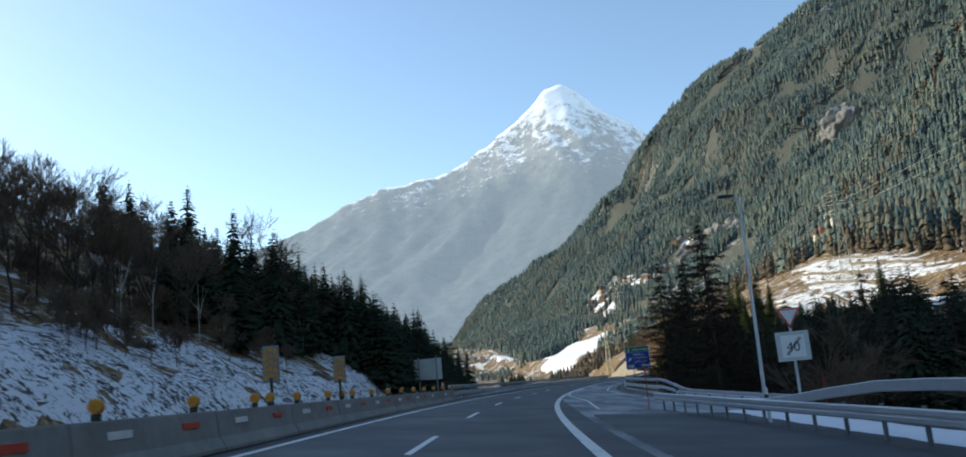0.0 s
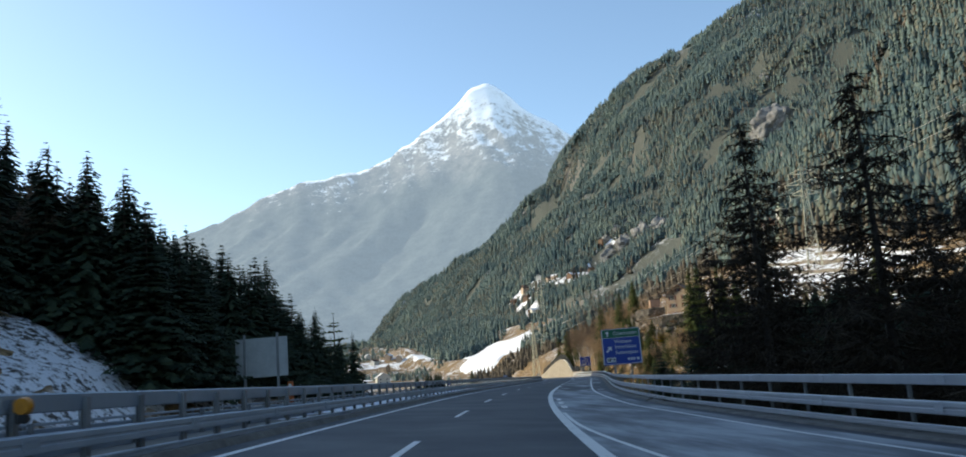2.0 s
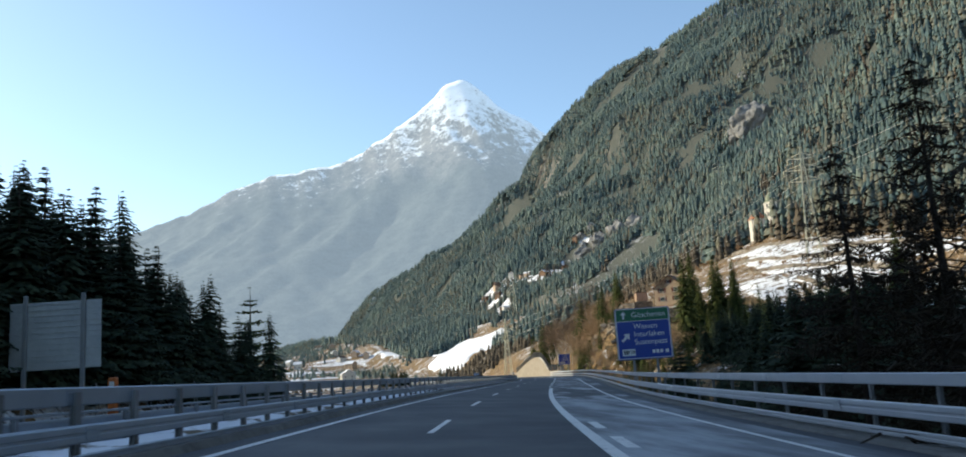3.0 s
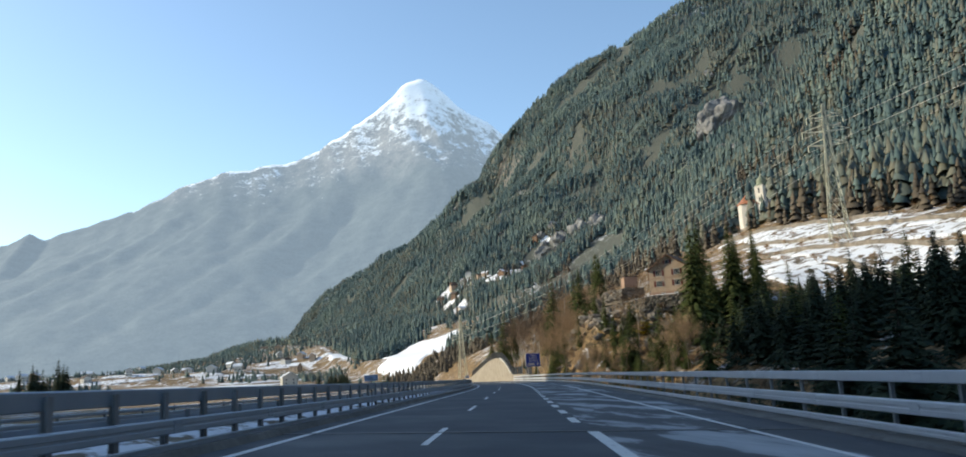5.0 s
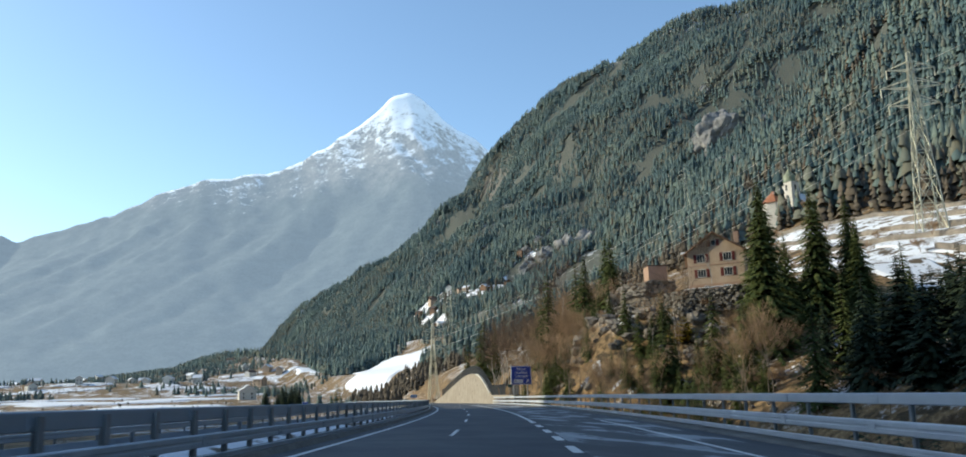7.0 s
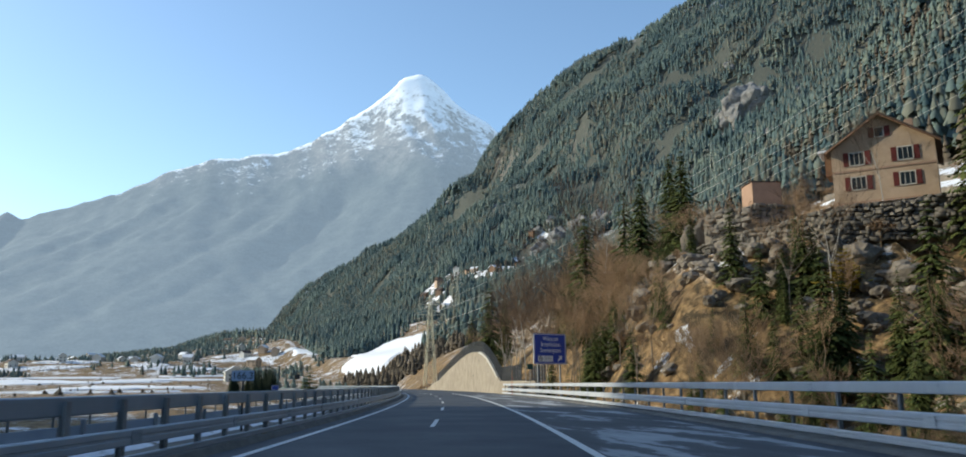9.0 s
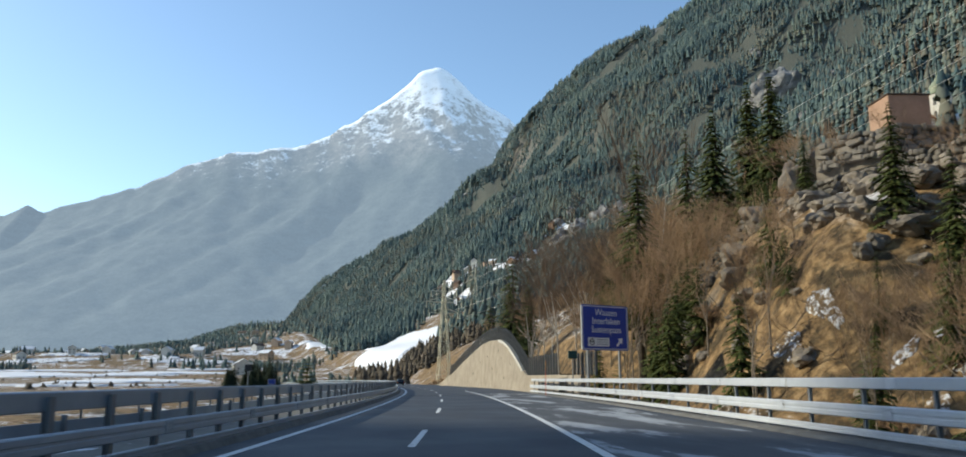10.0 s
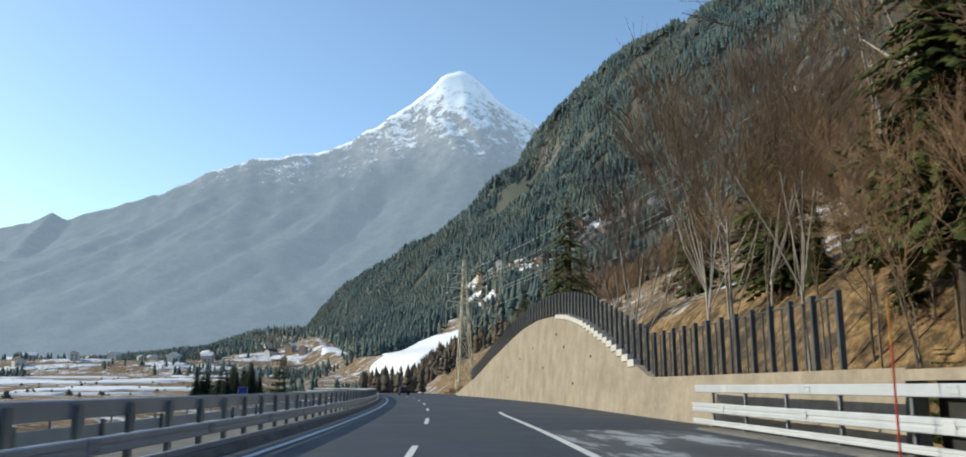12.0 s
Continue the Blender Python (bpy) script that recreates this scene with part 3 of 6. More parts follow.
def rail_run(label, s0, s1, beams, posts, u_fn, gap, base=0.0, steel=None, joints=()):
    rail = tagged(empty("guard_rail"), label, "guard rail")
    for nm, sec in beams:
        sweep(nm, sec, s0, s1, 2.5, steel or M_STEEL, rail)
    s, n = s0 + gap / 2, 0
    while s < s1 and n < 290:
        share("post", posts, road_pose(s, u_fn(s), base), rail)
        s += gap
        n += 1
    for u_off, h, hh in joints:
        bm = bmesh.new()
        box(bm, 0, 0, 0, 0.012, 0.42, hh * 1.7)
        for dy in (-0.15, -0.05, 0.05, 0.15):
            box(bm, u_off[1] * 0.009, dy, hh * 0.45, 0.014, 0.035, 0.035)
            box(bm, u_off[1] * 0.009, dy, -hh * 0.45, 0.014, 0.035, 0.035)
        me = bpy.data.meshes.new("splice_plate")
        bm.to_mesh(me)
        bm.free()
        me.materials.append(steel or M_STEEL)
        for k in range(min(70, int((s1 - s0) / 6))):
            q = s0 + 3 + 6.0 * k
            share("splice_plate", me, road_pose(q, u_fn(q) + u_off[0], h), rail)
    return rail


rail_run("three-beam galvanised bridge guard rail on steel posts", 74, 374.3, [
    ("beam", lambda s: square(u_right(s), 1.31, 0.125)), ("beam", lambda s: beam(u_right(s) - 0.12, 0.68, 0.155, 0.08)), ("beam", lambda s: beam(u_right(s) - 0.12, 0.215, 0.085))],
    P_TALL, lambda s: u_right(s) + 0.08, 3.0, 0.07, None, (((-0.157, -1), 1.31, 0.125), ((-0.287, -1), 0.68, 0.155)))
rail_run("low galvanised guard rail along the merging lane", 40, 74, [
    ("beam", lambda s: square(u_right(s), 0.62 + 0.70 * float(smooth(62, 74, s)))), ("beam", lambda s: beam(u_right(s) - 0.12, 0.40 + 0.35 * float(smooth(62, 74, s))))],
    P_LOW, lambda s: u_right(s) + 0.08, 2.5)
rail_run("galvanised guard rail at the nose of the slip road, sloping down", 8, 44, [
    ("beam", lambda s: square(float(np.interp(s, (8, 20, 34, 44), (9.0, 8.9, 7.8, 6.9))), 0.70 + 0.66 * float(smooth(30, 19, s)), 0.135)),
    ("beam", lambda s: beam(float(np.interp(s, (8, 20, 34, 44), (9.0, 8.9, 7.8, 6.9))) - 0.1, 0.66, 0.18, 0.08))],
    post_mesh(0.9), lambda s: float(np.interp(s, (8, 20, 34, 44), (9.0, 8.9, 7.8, 6.9))) + 0.1, 2.0)


# darker, bluer copy of the galvanised steel for rails seen on their shaded side
M_STEELSHADE = piece_tone("shaded_steel", (0.26, 0.31, 0.37), (0.43, 0.49, 0.56), 1.2, 0.45, 0.4)


def u_left(s):
    return lane(s) - 4.35


rail_run("grey steel guard rail with three beams on the central reserve", 66, 640, [
    ("beam", lambda s: square(u_left(s) - 0.30, 1.09, 0.14)), ("beam", lambda s: beam(u_left(s), 0.55, 0.135, 0.07, 1)), ("beam", lambda s: beam(u_left(s), 0.19, 0.065, 0.06, 1))],
    post_mesh(1.16, 0.16, 0.18), lambda s: u_left(s) - 0.15, 2.0, 0.0, M_STEELSHADE, (((-0.077, 1), 1.09, 0.14), ((0.227, 1), 0.55, 0.135)))
rail_run("second grey steel guard rail on the central reserve", 66, 640, [
    ("beam", lambda s: beam(-8.0, 0.48, 0.13, 0.08)), ("beam", lambda s: beam(-8.0, 0.18, 0.06, 0.06))], P_LOW, lambda s: -7.9, 4.0, 0.0, M_STEELSHADE)
rail_run("guard rail beyond the opposite carriageway", -40, 640, [
    ("beam", lambda s: beam(-18.6, 0.22, 0.15, 0.08, 1)), ("beam", lambda s: square(-18.7, 0.55, 0.06))], P_LEFT, lambda s: -18.7, 4.0, -0.5, M_STEELSHADE)


# ---- concrete barrier blocks on the left ----
def barrier_mesh(length):
    bm = bmesh.new()
    sec = [(0.30, 0.0), (0.30, 0.08), (0.17, 0.30), (0.10, 0.82), (0.085, 0.85), (-0.085, 0.85), (-0.10, 0.82), (-0.17, 0.30), (-0.30, 0.08), (-0.30, 0.0)]
    ends = []
    for y in (-length / 2, length / 2):
        ends.append([bm.verts.new((x, y, z)) for x, z in sec])
    for j in range(len(sec)):
        k = (j + 1) % len(sec)
        bm.faces.new((ends[0][j], ends[0][k], ends[1][k], ends[1][j]))
    bm.faces.new(ends[0][::-1])
    bm.faces.new(ends[1])
    bmesh.ops.recalc_face_normals(bm, faces=bm.faces)
    me = bpy.data.meshes.new("concrete_barrier")
    bm.to_mesh(me)
    bm.free()
    me.materials.append(M_BARRIER)
    return me


BLOCK = barrier_mesh(5.96)
for i in range(-3, 11):
    s = 3.0 + 6.0 * i
    b = share("concrete_barrier", BLOCK, road_pose(s, -6.35))
    tagged(b, "grey precast concrete safety barrier block with reflectors", "barrier", "barrier blocks")


# ---- trees ----
def frond_crown(h, radius, whorls, per, seed, droop=0.35, start=0.12, sparse=0.0, width=0.2, clump=1.0):
    """Needle fronds of a conifer as vertices and triangles."""
    r = np.random.RandomState(seed)
    V, T = [], []
    for i in range(whorls):
        f = (i + r.rand() * 0.8) / whorls
        z = h * (start + (1 - start) * f)
        L = radius * (1 - f) ** 0.85 * (0.75 + 0.5 * r.rand()) + 0.12
        n = max(3, int(per * (0.45 + 0.55 * (1 - f))))
        a0 = r.rand() * 6.28
        for j in range(n):
            if r.rand() < sparse:
                continue
            a = a0 + 6.283 * j / n + r.randn() * 0.2
            l = L * (0.65 + 0.5 * r.rand())
            ca, sa = math.cos(a), math.sin(a)
            d = droop * l * (0.6 + 0.8 * r.rand())
            k = max(2, int(l / 0.55 * clump))
            for q in range(k):
                t0, t1 = q / k, min(1.12, (q + 1.35) / k)
                w = width * l * (1 - 0.65 * t0) * (0.7 + 0.6 * r.rand()) + 0.05
                side = (r.rand() - 0.5) * 0.9
                z0, z1 = z - d * t0 ** 1.5, z - d * t1 ** 1.5 - 0.12 * l * (r.rand() - 0.2)
                c, s2 = math.cos(a + side * (0.6 if q else 0.1)), math.sin(a + side * (0.6 if q else 0.1))
                p0 = (ca * l * t0, sa * l * t0, z0)
                p1 = (ca * l * t0 + c * l * (t1 - t0), sa * l * t0 + s2 * l * (t1 - t0), z1)
                mx, my, mz = (p0[0] + p1[0]) / 2, (p0[1] + p1[1]) / 2, (p0[2] + p1[2]) / 2
                b = len(V)
                V += [p0, (mx - s2 * w, my + c * w, mz - w * 0.45), p1, (mx + s2 * w, my - c * w, mz - w * 0.45), (mx, my, mz + 0.03)]
                T += [(b, b + 1, b + 4), (b + 1, b + 2, b + 4), (b + 2, b + 3, b + 4), (b + 3, b, b + 4)]
    return np.array(V), np.array(T)


def limb(V, T, a, b, r1, r2, n=4):
    a, b = np.array(a, float), np.array(b, float)
    d = b - a
    d = d / (np.linalg.norm(d) + 1e-9)
    s = np.cross(d, (0.3, 0.9, 0.31))
    s /= np.linalg.norm(s) + 1e-9
    t = np.cross(d, s)
    k = len(V)
    for c, r in ((a, r1), (b, r2)):
        for j in range(n):
            q = 6.2832 * j / n
            V.append(c + (s * math.cos(q) + t * math.sin(q)) * r)
    for j in range(n):
        m = (j + 1) % n
        T += [(k + j, k + m, k + n + m), (k + j, k + n + m, k + n + j)]


def conifer(h, radius, seed, whorls=26, per=11, material=None, **kw):
    """A spruce: a tapered trunk and a crown of drooping fronds; at the origin."""
    V, T = [], []
    lean = np.random.RandomState(seed).randn(2) * 0.012 * h
    for i in range(5):
        f0, f1 = i / 5, (i + 1) / 5
        limb(V, T, (lean[0] * f0 ** 2, lean[1] * f0 ** 2, h * f0 * 0.97 - 0.8 * (i == 0)), (lean[0] * f1 ** 2, lean[1] * f1 ** 2, h * f1 * 0.97), 0.018 * h * (1 - f0) + 0.02, 0.018 * h * (1 - f1) + 0.02, 7)
    trunk = mesh_np("trunk", np.array(V), np.array(T), M_BARK)
    cv, ct = frond_crown(h, radius, whorls, per, seed, **kw)
    crown = mesh_np("crown", cv, ct, material or M_SPRUCE)
    return trunk, crown


def larch(h, radius, seed, whorls=42, per=8):
    """A bare larch: a straight trunk with long thin drooping branches, tips turned up, and fine twigs."""
    r = np.random.RandomState(seed)
    V, T = [], []
    for i in range(6):
        f0, f1 = i / 6, (i + 1) / 6
        limb(V, T, (0, 0, h * f0 - 0.8 * (i == 0)), (0, 0, h * f1), 0.017 * h * (1 - f0) + 0.015, 0.017 * h * (1 - f1) + 0.015, 7)
    trunk = mesh_np("trunk", np.array(V), np.array(T), M_BARK)
    V, T = [], []
    for i in range(whorls):
        f = (i + r.rand()) / whorls
        z = h * (0.16 + 0.83 * f)
        L = radius * (1 - f) ** 0.75 * (0.7 + 0.5 * r.rand()) + 0.15
        for j in range(max(3, int(per * (0.5 + 0.5 * (1 - f))))):
            a = r.rand() * 6.283
            l = L * (0.5 + 0.6 * r.rand())
            ca, sa = math.cos(a), math.sin(a)
            pts = [np.array((ca * l * q, sa * l * q, z - l * (0.42 * q - 0.34 * q * q) + r.randn() * 0.04)) for q in (0, 0.35, 0.7, 1.0)]
            for q in range(3):
                limb(V, T, pts[q], pts[q + 1], 0.035 * (1 - q / 3.2) + 0.006, 0.035 * (1 - (q + 1) / 3.2) + 0.004, 3)
            for q in range(int(3 + l * 5)):
                t = 0.2 + 0.8 * r.rand()
                p = np.array((ca * l * t, sa * l * t, z - l * (0.42 * t - 0.34 * t * t)))
                e = p + np.array((r.randn() * 0.32, r.randn() * 0.32, -0.10 - 0.35 * r.rand()))
                limb(V, T, p, e, 0.036, 0.018, 3)
    return trunk, mesh_np("crown", np.array(V), np.array(T), M_LARCH)


def bare_tree(h, seed, spread=0.5, trunk_mat=None, twig_mat=None, levels=5, fork=3, thick=0.018, stem=0.36, lift=0.25, twig=0.016):
    """A leafless broadleaf tree: limbs that fork into fine twigs."""
    r = np.random.RandomState(seed)
    V, T, V2, T2 = [], [], [], []

    def grow(p, d, l, rad, lev):
        n = 2 if lev > 1 else 1
        for i in range(n):
            e = p + d * l / n
            out = (V, T) if lev >= levels - 1 else (V2, T2)
            limb(*out, p, e, max(rad, twig * 1.25), max(rad * 0.8, twig), 6 if lev >= levels - 1 else (4 if lev > 2 else 3))
            p, rad = e, rad * 0.8
            d = d + r.randn(3) * 0.10
            d[2] += 0.06
            d /= np.linalg.norm(d)
        if lev == 0:
            return
        for i in range(fork + (1 if r.rand() < 0.4 else 0)):
            q = d + r.randn(3) * spread
            q[2] = q[2] * 0.8 + lift
            q /= np.linalg.norm(q)
            grow(p - d * l * 0.35 * r.rand(), q, l * (0.55 + 0.25 * r.rand()), rad * 0.62, lev - 1)

    grow(np.array((0, 0, -0.5)), np.array((0, 0, 1.0)), h * stem, thick * h, levels)
    return (mesh_np("trunk", np.array(V), np.array(T), trunk_mat or M_BARK), mesh_np("crown", np.array(V2), np.array(T2), twig_mat or M_TWIG))


def plant(name, kit, x, y, turn=0.0, size=1.0, label="", category="tree", group="", z=None, parts=("trunk", "crown")):
    t = empty(name, Matrix.Translation((x, y, float(land(x, y)) if z is None else z)) @ Matrix.Rotation(turn, 4, 'Z') @ Matrix.Diagonal((size, size, size, 1)))
    tagged(t, label, category, group)
    for nm, me in zip(parts, kit):
        share(nm, me, Matrix(), t)
    return t


rng = np.random.RandomState(11)
SPRUCES = [conifer(18, 4.0, 1, whorls=34, per=12, width=0.17, start=0.03, clump=1.9), conifer(20, 4.0, 2, whorls=36, per=12, width=0.17, start=0.03, clump=1.9), conifer(15, 3.7, 3, whorls=30, per=12, width=0.17, start=0.03, clump=1.9), conifer(22, 4.8, 4, whorls=38, per=12, width=0.12, start=0.03, clump=2.1)]
FINE = conifer(20, 3.9, 14, whorls=66, per=16, width=0.15, start=0.02, clump=2.4)
WOODS = [conifer(15, 4.2, 51, whorls=38, per=9, start=0.03, width=0.26, material=M_WOODSHADE), conifer(16, 4.0, 52, whorls=40, per=9, start=0.03, width=0.26, material=M_WOODSHADE), conifer(13, 4.4, 53, whorls=34, per=9, start=0.03, width=0.28, droop=0.1, material=M_WOODSHADE)]
WOODFINE = [conifer(15, 3.9, 81, whorls=46, per=13, start=0.03, width=0.19, clump=2.0, material=M_WOODSHADE), conifer(14, 4.1, 82, whorls=44, per=13, start=0.02, width=0.19, clump=2.0, droop=0.15, material=M_WOODSHADE)]
NARROW = conifer(20, 3.2, 15, whorls=38, per=14, width=0.11, start=0.28, clump=2.8)
LARCHES = [larch(18, 5.7, 5, 40, 8), larch(16, 5.0, 6, 38, 8)]
THINLARCH = larch(16, 4.6, 7, 30, 7)
BARES = [bare_tree(13, 7, 0.5, levels=4, fork=4), bare_tree(11, 8, 0.42, levels=4, fork=5), bare_tree(12, 9, 0.55, levels=4, fork=4)]
SLENDER = [bare_tree(12, 61, 0.36, M_BARKPALE, M_TWIGPALE, 4, 4, 0.008, 0.52, 0.20, 0.009), bare_tree(11, 62, 0.42, M_BARKPALE, M_TWIGPALE, 4, 4, 0.009, 0.48, 0.16, 0.009), bare_tree(13, 63, 0.33, M_BARKPALE, M_TWIGPALE, 4, 4, 0.007, 0.56, 0.22, 0.009)]
HILLBARE = [bare_tree(13, 64, 0.30, M_BARK, M_TWIG, 4, 4, 0.009), bare_tree(12, 65, 0.36, M_BARK, M_TWIG, 4, 4, 0.009)]
SCRUB = [bare_tree(5, 71, 0.6, M_TWIGPALE, M_TWIGPALE, 3, 6, 0.012), bare_tree(6, 72, 0.5, M_TWIGPALE, M_TWIGPALE, 3, 6, 0.012)]
SHRUBS = [bare_tree(5, 21, 0.5, M_TWIG, M_TWIG, 4, 4, 0.010), bare_tree(6, 22, 0.4, M_TWIG, M_TWIG, 4, 4, 0.010)]

# left wood on the hill
spots = []
for i in range(4000):
    s, u = rng.uniform(5, 162), -rng.uniform(24, 68)
    if s > 125 and u < -26 - (162 - s) * 1.0 or s < 112 and u > -33 - max(0.0, 75 - s) * 0.12:
        continue
    p = road(s, u)
    if all((p.x - q[0]) ** 2 + (p.y - q[1]) ** 2 > 3.2 ** 2 for q in spots) and len(spots) < 165:
        spots.append((p.x, p.y, s, u))
for i in range(3000):
    s = rng.uniform(112, 164)
    u = -rng.uniform(24.0, 29.5 + (164 - s) * 0.22)
    p = road(s, u)
    if all((p.x - q[0]) ** 2 + (p.y - q[1]) ** 2 > 1.9 ** 2 for q in spots) and len(spots) < 240:
        spots.append((p.x, p.y, s, u))
for i, (x, y, s, u) in enumerate(spots):
    if (s < 84 or u < -42 and s < 112) and rng.rand() < 0.95:
        plant("bare_tree", HILLBARE[i % 2] if i % 4 else BARES[i % 3], x, y, rng.uniform(0, 6.28), rng.uniform(0.8, 1.12), "leafless broadleaf tree on the wooded hill", "tree", "hill wood", parts=("trunk", "crown"))
    else:
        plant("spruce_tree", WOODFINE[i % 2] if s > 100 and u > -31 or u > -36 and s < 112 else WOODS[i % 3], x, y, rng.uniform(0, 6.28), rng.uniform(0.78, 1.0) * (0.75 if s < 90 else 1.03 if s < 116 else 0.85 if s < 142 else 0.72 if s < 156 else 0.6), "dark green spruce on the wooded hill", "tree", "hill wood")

# right side: larches and spruces beside the slip road
for s, u, k, sz in ((75, 15.4, 0, 0.95), (92, 15.5, 1, 1.02), (102, 13.4, 0, 0.92), (84, 19, 1, 0.8), (97, 20, 0, 0.85), (110, 16, 1, 0.9), (119, 17, 0, 0.95), (66, 22, 1, 0.8), (128, 20, 0, 0.8), (88, 17.5, 1, 0.9), (106, 20, 0, 0.85), (114, 22, 1, 0.9), (123, 15, 0, 0.75), (100, 27, 1, 1.0)):
    p = road(s, u)
    plant("larch_tree", LARCHES[k], p.x, p.y, s, sz, "bare dark larch beside the slip road", "tree", "roadside larches", parts=("trunk", "crown"))

# ---- forest on the mountainside ----
def forest(name, n, seed, material, keep, lo, hi, label, sides=5, fat=1.2, tiers=3, area=(-620, 1250, 230, 2700)):
    """Many small conifers as one mesh: ragged rings that narrow to a tip."""
    r = np.random.RandomState(seed)
    x, y = r.uniform(area[0], area[1], n * 7), r.uniform(area[2], area[3], n * 7)
    w = x - np.interp(y, *zip(*FOOT))
    ok = keep(x, y, w, r)
    x, y = x[ok][:n], y[ok][:n]
    z = land(x, y)
    m = len(x)
    h = r.uniform(lo, hi, m) * (0.8 + 0.35 * r.rand(m))
    V, T = [], []
    base = np.arange(m) * tiers * (sides + 1)
    for k in range(tiers):
        f = k / tiers
        z0, z1, rad = 0.04 + 0.86 * f, min(1.0, 0.04 + 0.86 * f + 1.45 / tiers), 0.04 + 0.165 * (1 - f)
        if k == tiers - 1:
            z1 = 1.0
        ang = np.arange(sides)[None] * 6.2832 / sides + r.uniform(0, 6.28, (m, 1))
        rr = fat * rad * h[:, None] * r.uniform(0.55, 1.4, (m, sides))
        ring = np.stack([x[:, None] + np.cos(ang) * rr, y[:, None] + np.sin(ang) * rr, z[:, None] + h[:, None] * (z0 + r.uniform(-0.06, 0.06, (m, sides)))], -1)
        tip = np.stack([x, y, z + h * z1], -1)[:, None]
        V.append(np.concatenate([ring, tip], 1))
        o = base + k * (sides + 1)
        for j in range(sides):
            T.append(np.stack([o + j, o + (j + 1) % sides, o + sides], -1))
    V = np.stack(V, 1).reshape(-1, 3)
    ob = new(name, mesh_np(name, V, np.concatenate(T), material))
    return tagged(ob, label, "forest", kind="stuff")


TERRACES = ((217, 1407, 17, 26), (236, 1388, 18, 22), (250, 1325, 18, 26), (270, 1262, 16, 26), (299, 1277, 18, 24), (334, 1315, 18, 22), (352, 1303, 16, 20), (213, 1335, 12, 24), (213, 1262, 10, 26), (205, 1232, 9, 24), (166, 868, 11, 34), (158, 920, 13, 34))
CRAGS = ((504, 1039, 22, 1.5), (516, 1030, 15, 1.3), (490, 1050, 13, 1.4), (372, 1296, 15, 1.3), (395, 1280, 17, 1.2), (350, 1312, 13, 1.2), (420, 1262, 16, 1.1), (445, 1245, 12, 1.3), (640, 790, 20, 1.3), (622, 812, 14, 1.4), (560, 1180, 14, 1.3), (470, 900, 9, 1.4))


def wooded(x, y, w, r):
    crag = np.zeros(len(x), bool)
    for cx, cy, cs, _ in CRAGS:
        crag = crag | (np.hypot((x - cx + 0.3 * cs) / (cs * 1.0), (y - cy + 0.9 * cs) / (cs * 1.5)) < 1)
    for cx, cy, rx, ry in TERRACES:
        crag = crag | (np.hypot((x - cx + 4) / (rx * 1.25), (y - cy + 14) / (ry * 1.35)) < 1)
    couloir = (np.abs(hash_noise(x * 0.35 + y * 0.1, y, 1 / 150, 4, 33.0)) < 0.030) & (w > 230)
    meadow = ((x - 122) / 54) ** 2 + ((y - 950) / 126) ** 2 < 1
    f = np.clip((1400 - y) / 350, 0, 1)
    terrace = (np.abs(x - np.interp(y, (940, 1050, 1400), (300, 262, 110))) < 22) & (y > 925) & (y < 1420)
    d = hash_noise(x, y, 1 / 170, 4, 6.0)
    field = (w > 95) & (w < 150 + 50 * smooth(470, 560, y)) & (y > 520) & (y < 1150)
    chapel = (np.abs(x - 214) < 20) & (y > 430) & (y < 500)
    return ~crag & ~couloir & (w > 30 - 60 * smooth(1400, 1900, y)) & ~(field & (r.rand(len(x)) < 0.93)) & (d > -0.55) & (y < 1990 + (651 - x) * 0.8 + 40) & (x / (y + 300) < 1.0) & ((y > 620) | (w > 116 + 12 * d)) & ~meadow & ~chapel & ~(terrace & (r.rand(len(x)) < 0.9))


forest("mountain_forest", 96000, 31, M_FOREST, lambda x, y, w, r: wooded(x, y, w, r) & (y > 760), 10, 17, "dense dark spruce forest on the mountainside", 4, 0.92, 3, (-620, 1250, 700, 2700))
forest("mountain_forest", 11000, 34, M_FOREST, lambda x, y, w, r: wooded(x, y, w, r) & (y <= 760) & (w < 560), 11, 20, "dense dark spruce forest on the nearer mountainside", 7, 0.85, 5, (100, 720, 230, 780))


def wooded_low(x, y, w, r):
    d = hash_noise(x, y, 1 / 80, 3, 16.0)
    snow = ((x - 112) / 78) ** 2 + ((y - 880) / 195) ** 2 < 1
    for hx, hy, hr, hh in KNOLLS:
        snow = snow | ((x - hx) ** 2 + (y - hy + 25) ** 2 < (hr * 0.75) ** 2) & (r.rand(len(x)) < 0.8)
    return (w > -620) & (w < 60) & (y > 660) & (y < 2250) & ((d > 0.0) | (w > -200) & (y > 1270)) & ~snow & ((y > 1000) | (w > -60))


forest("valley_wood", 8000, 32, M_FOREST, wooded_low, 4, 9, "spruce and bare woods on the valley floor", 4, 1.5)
forest("valley_scrub", 1300, 37, M_BROWNWOOD, lambda x, y, w, r: (w < -95) & (w > -560) & (y > 520) & (y < 980) & (hash_noise(x, y, 1 / 60, 3, 46.0) > -0.15), 0.8, 2.2, "brown scrub and bare bushes on the valley floor", 5, 3.5)
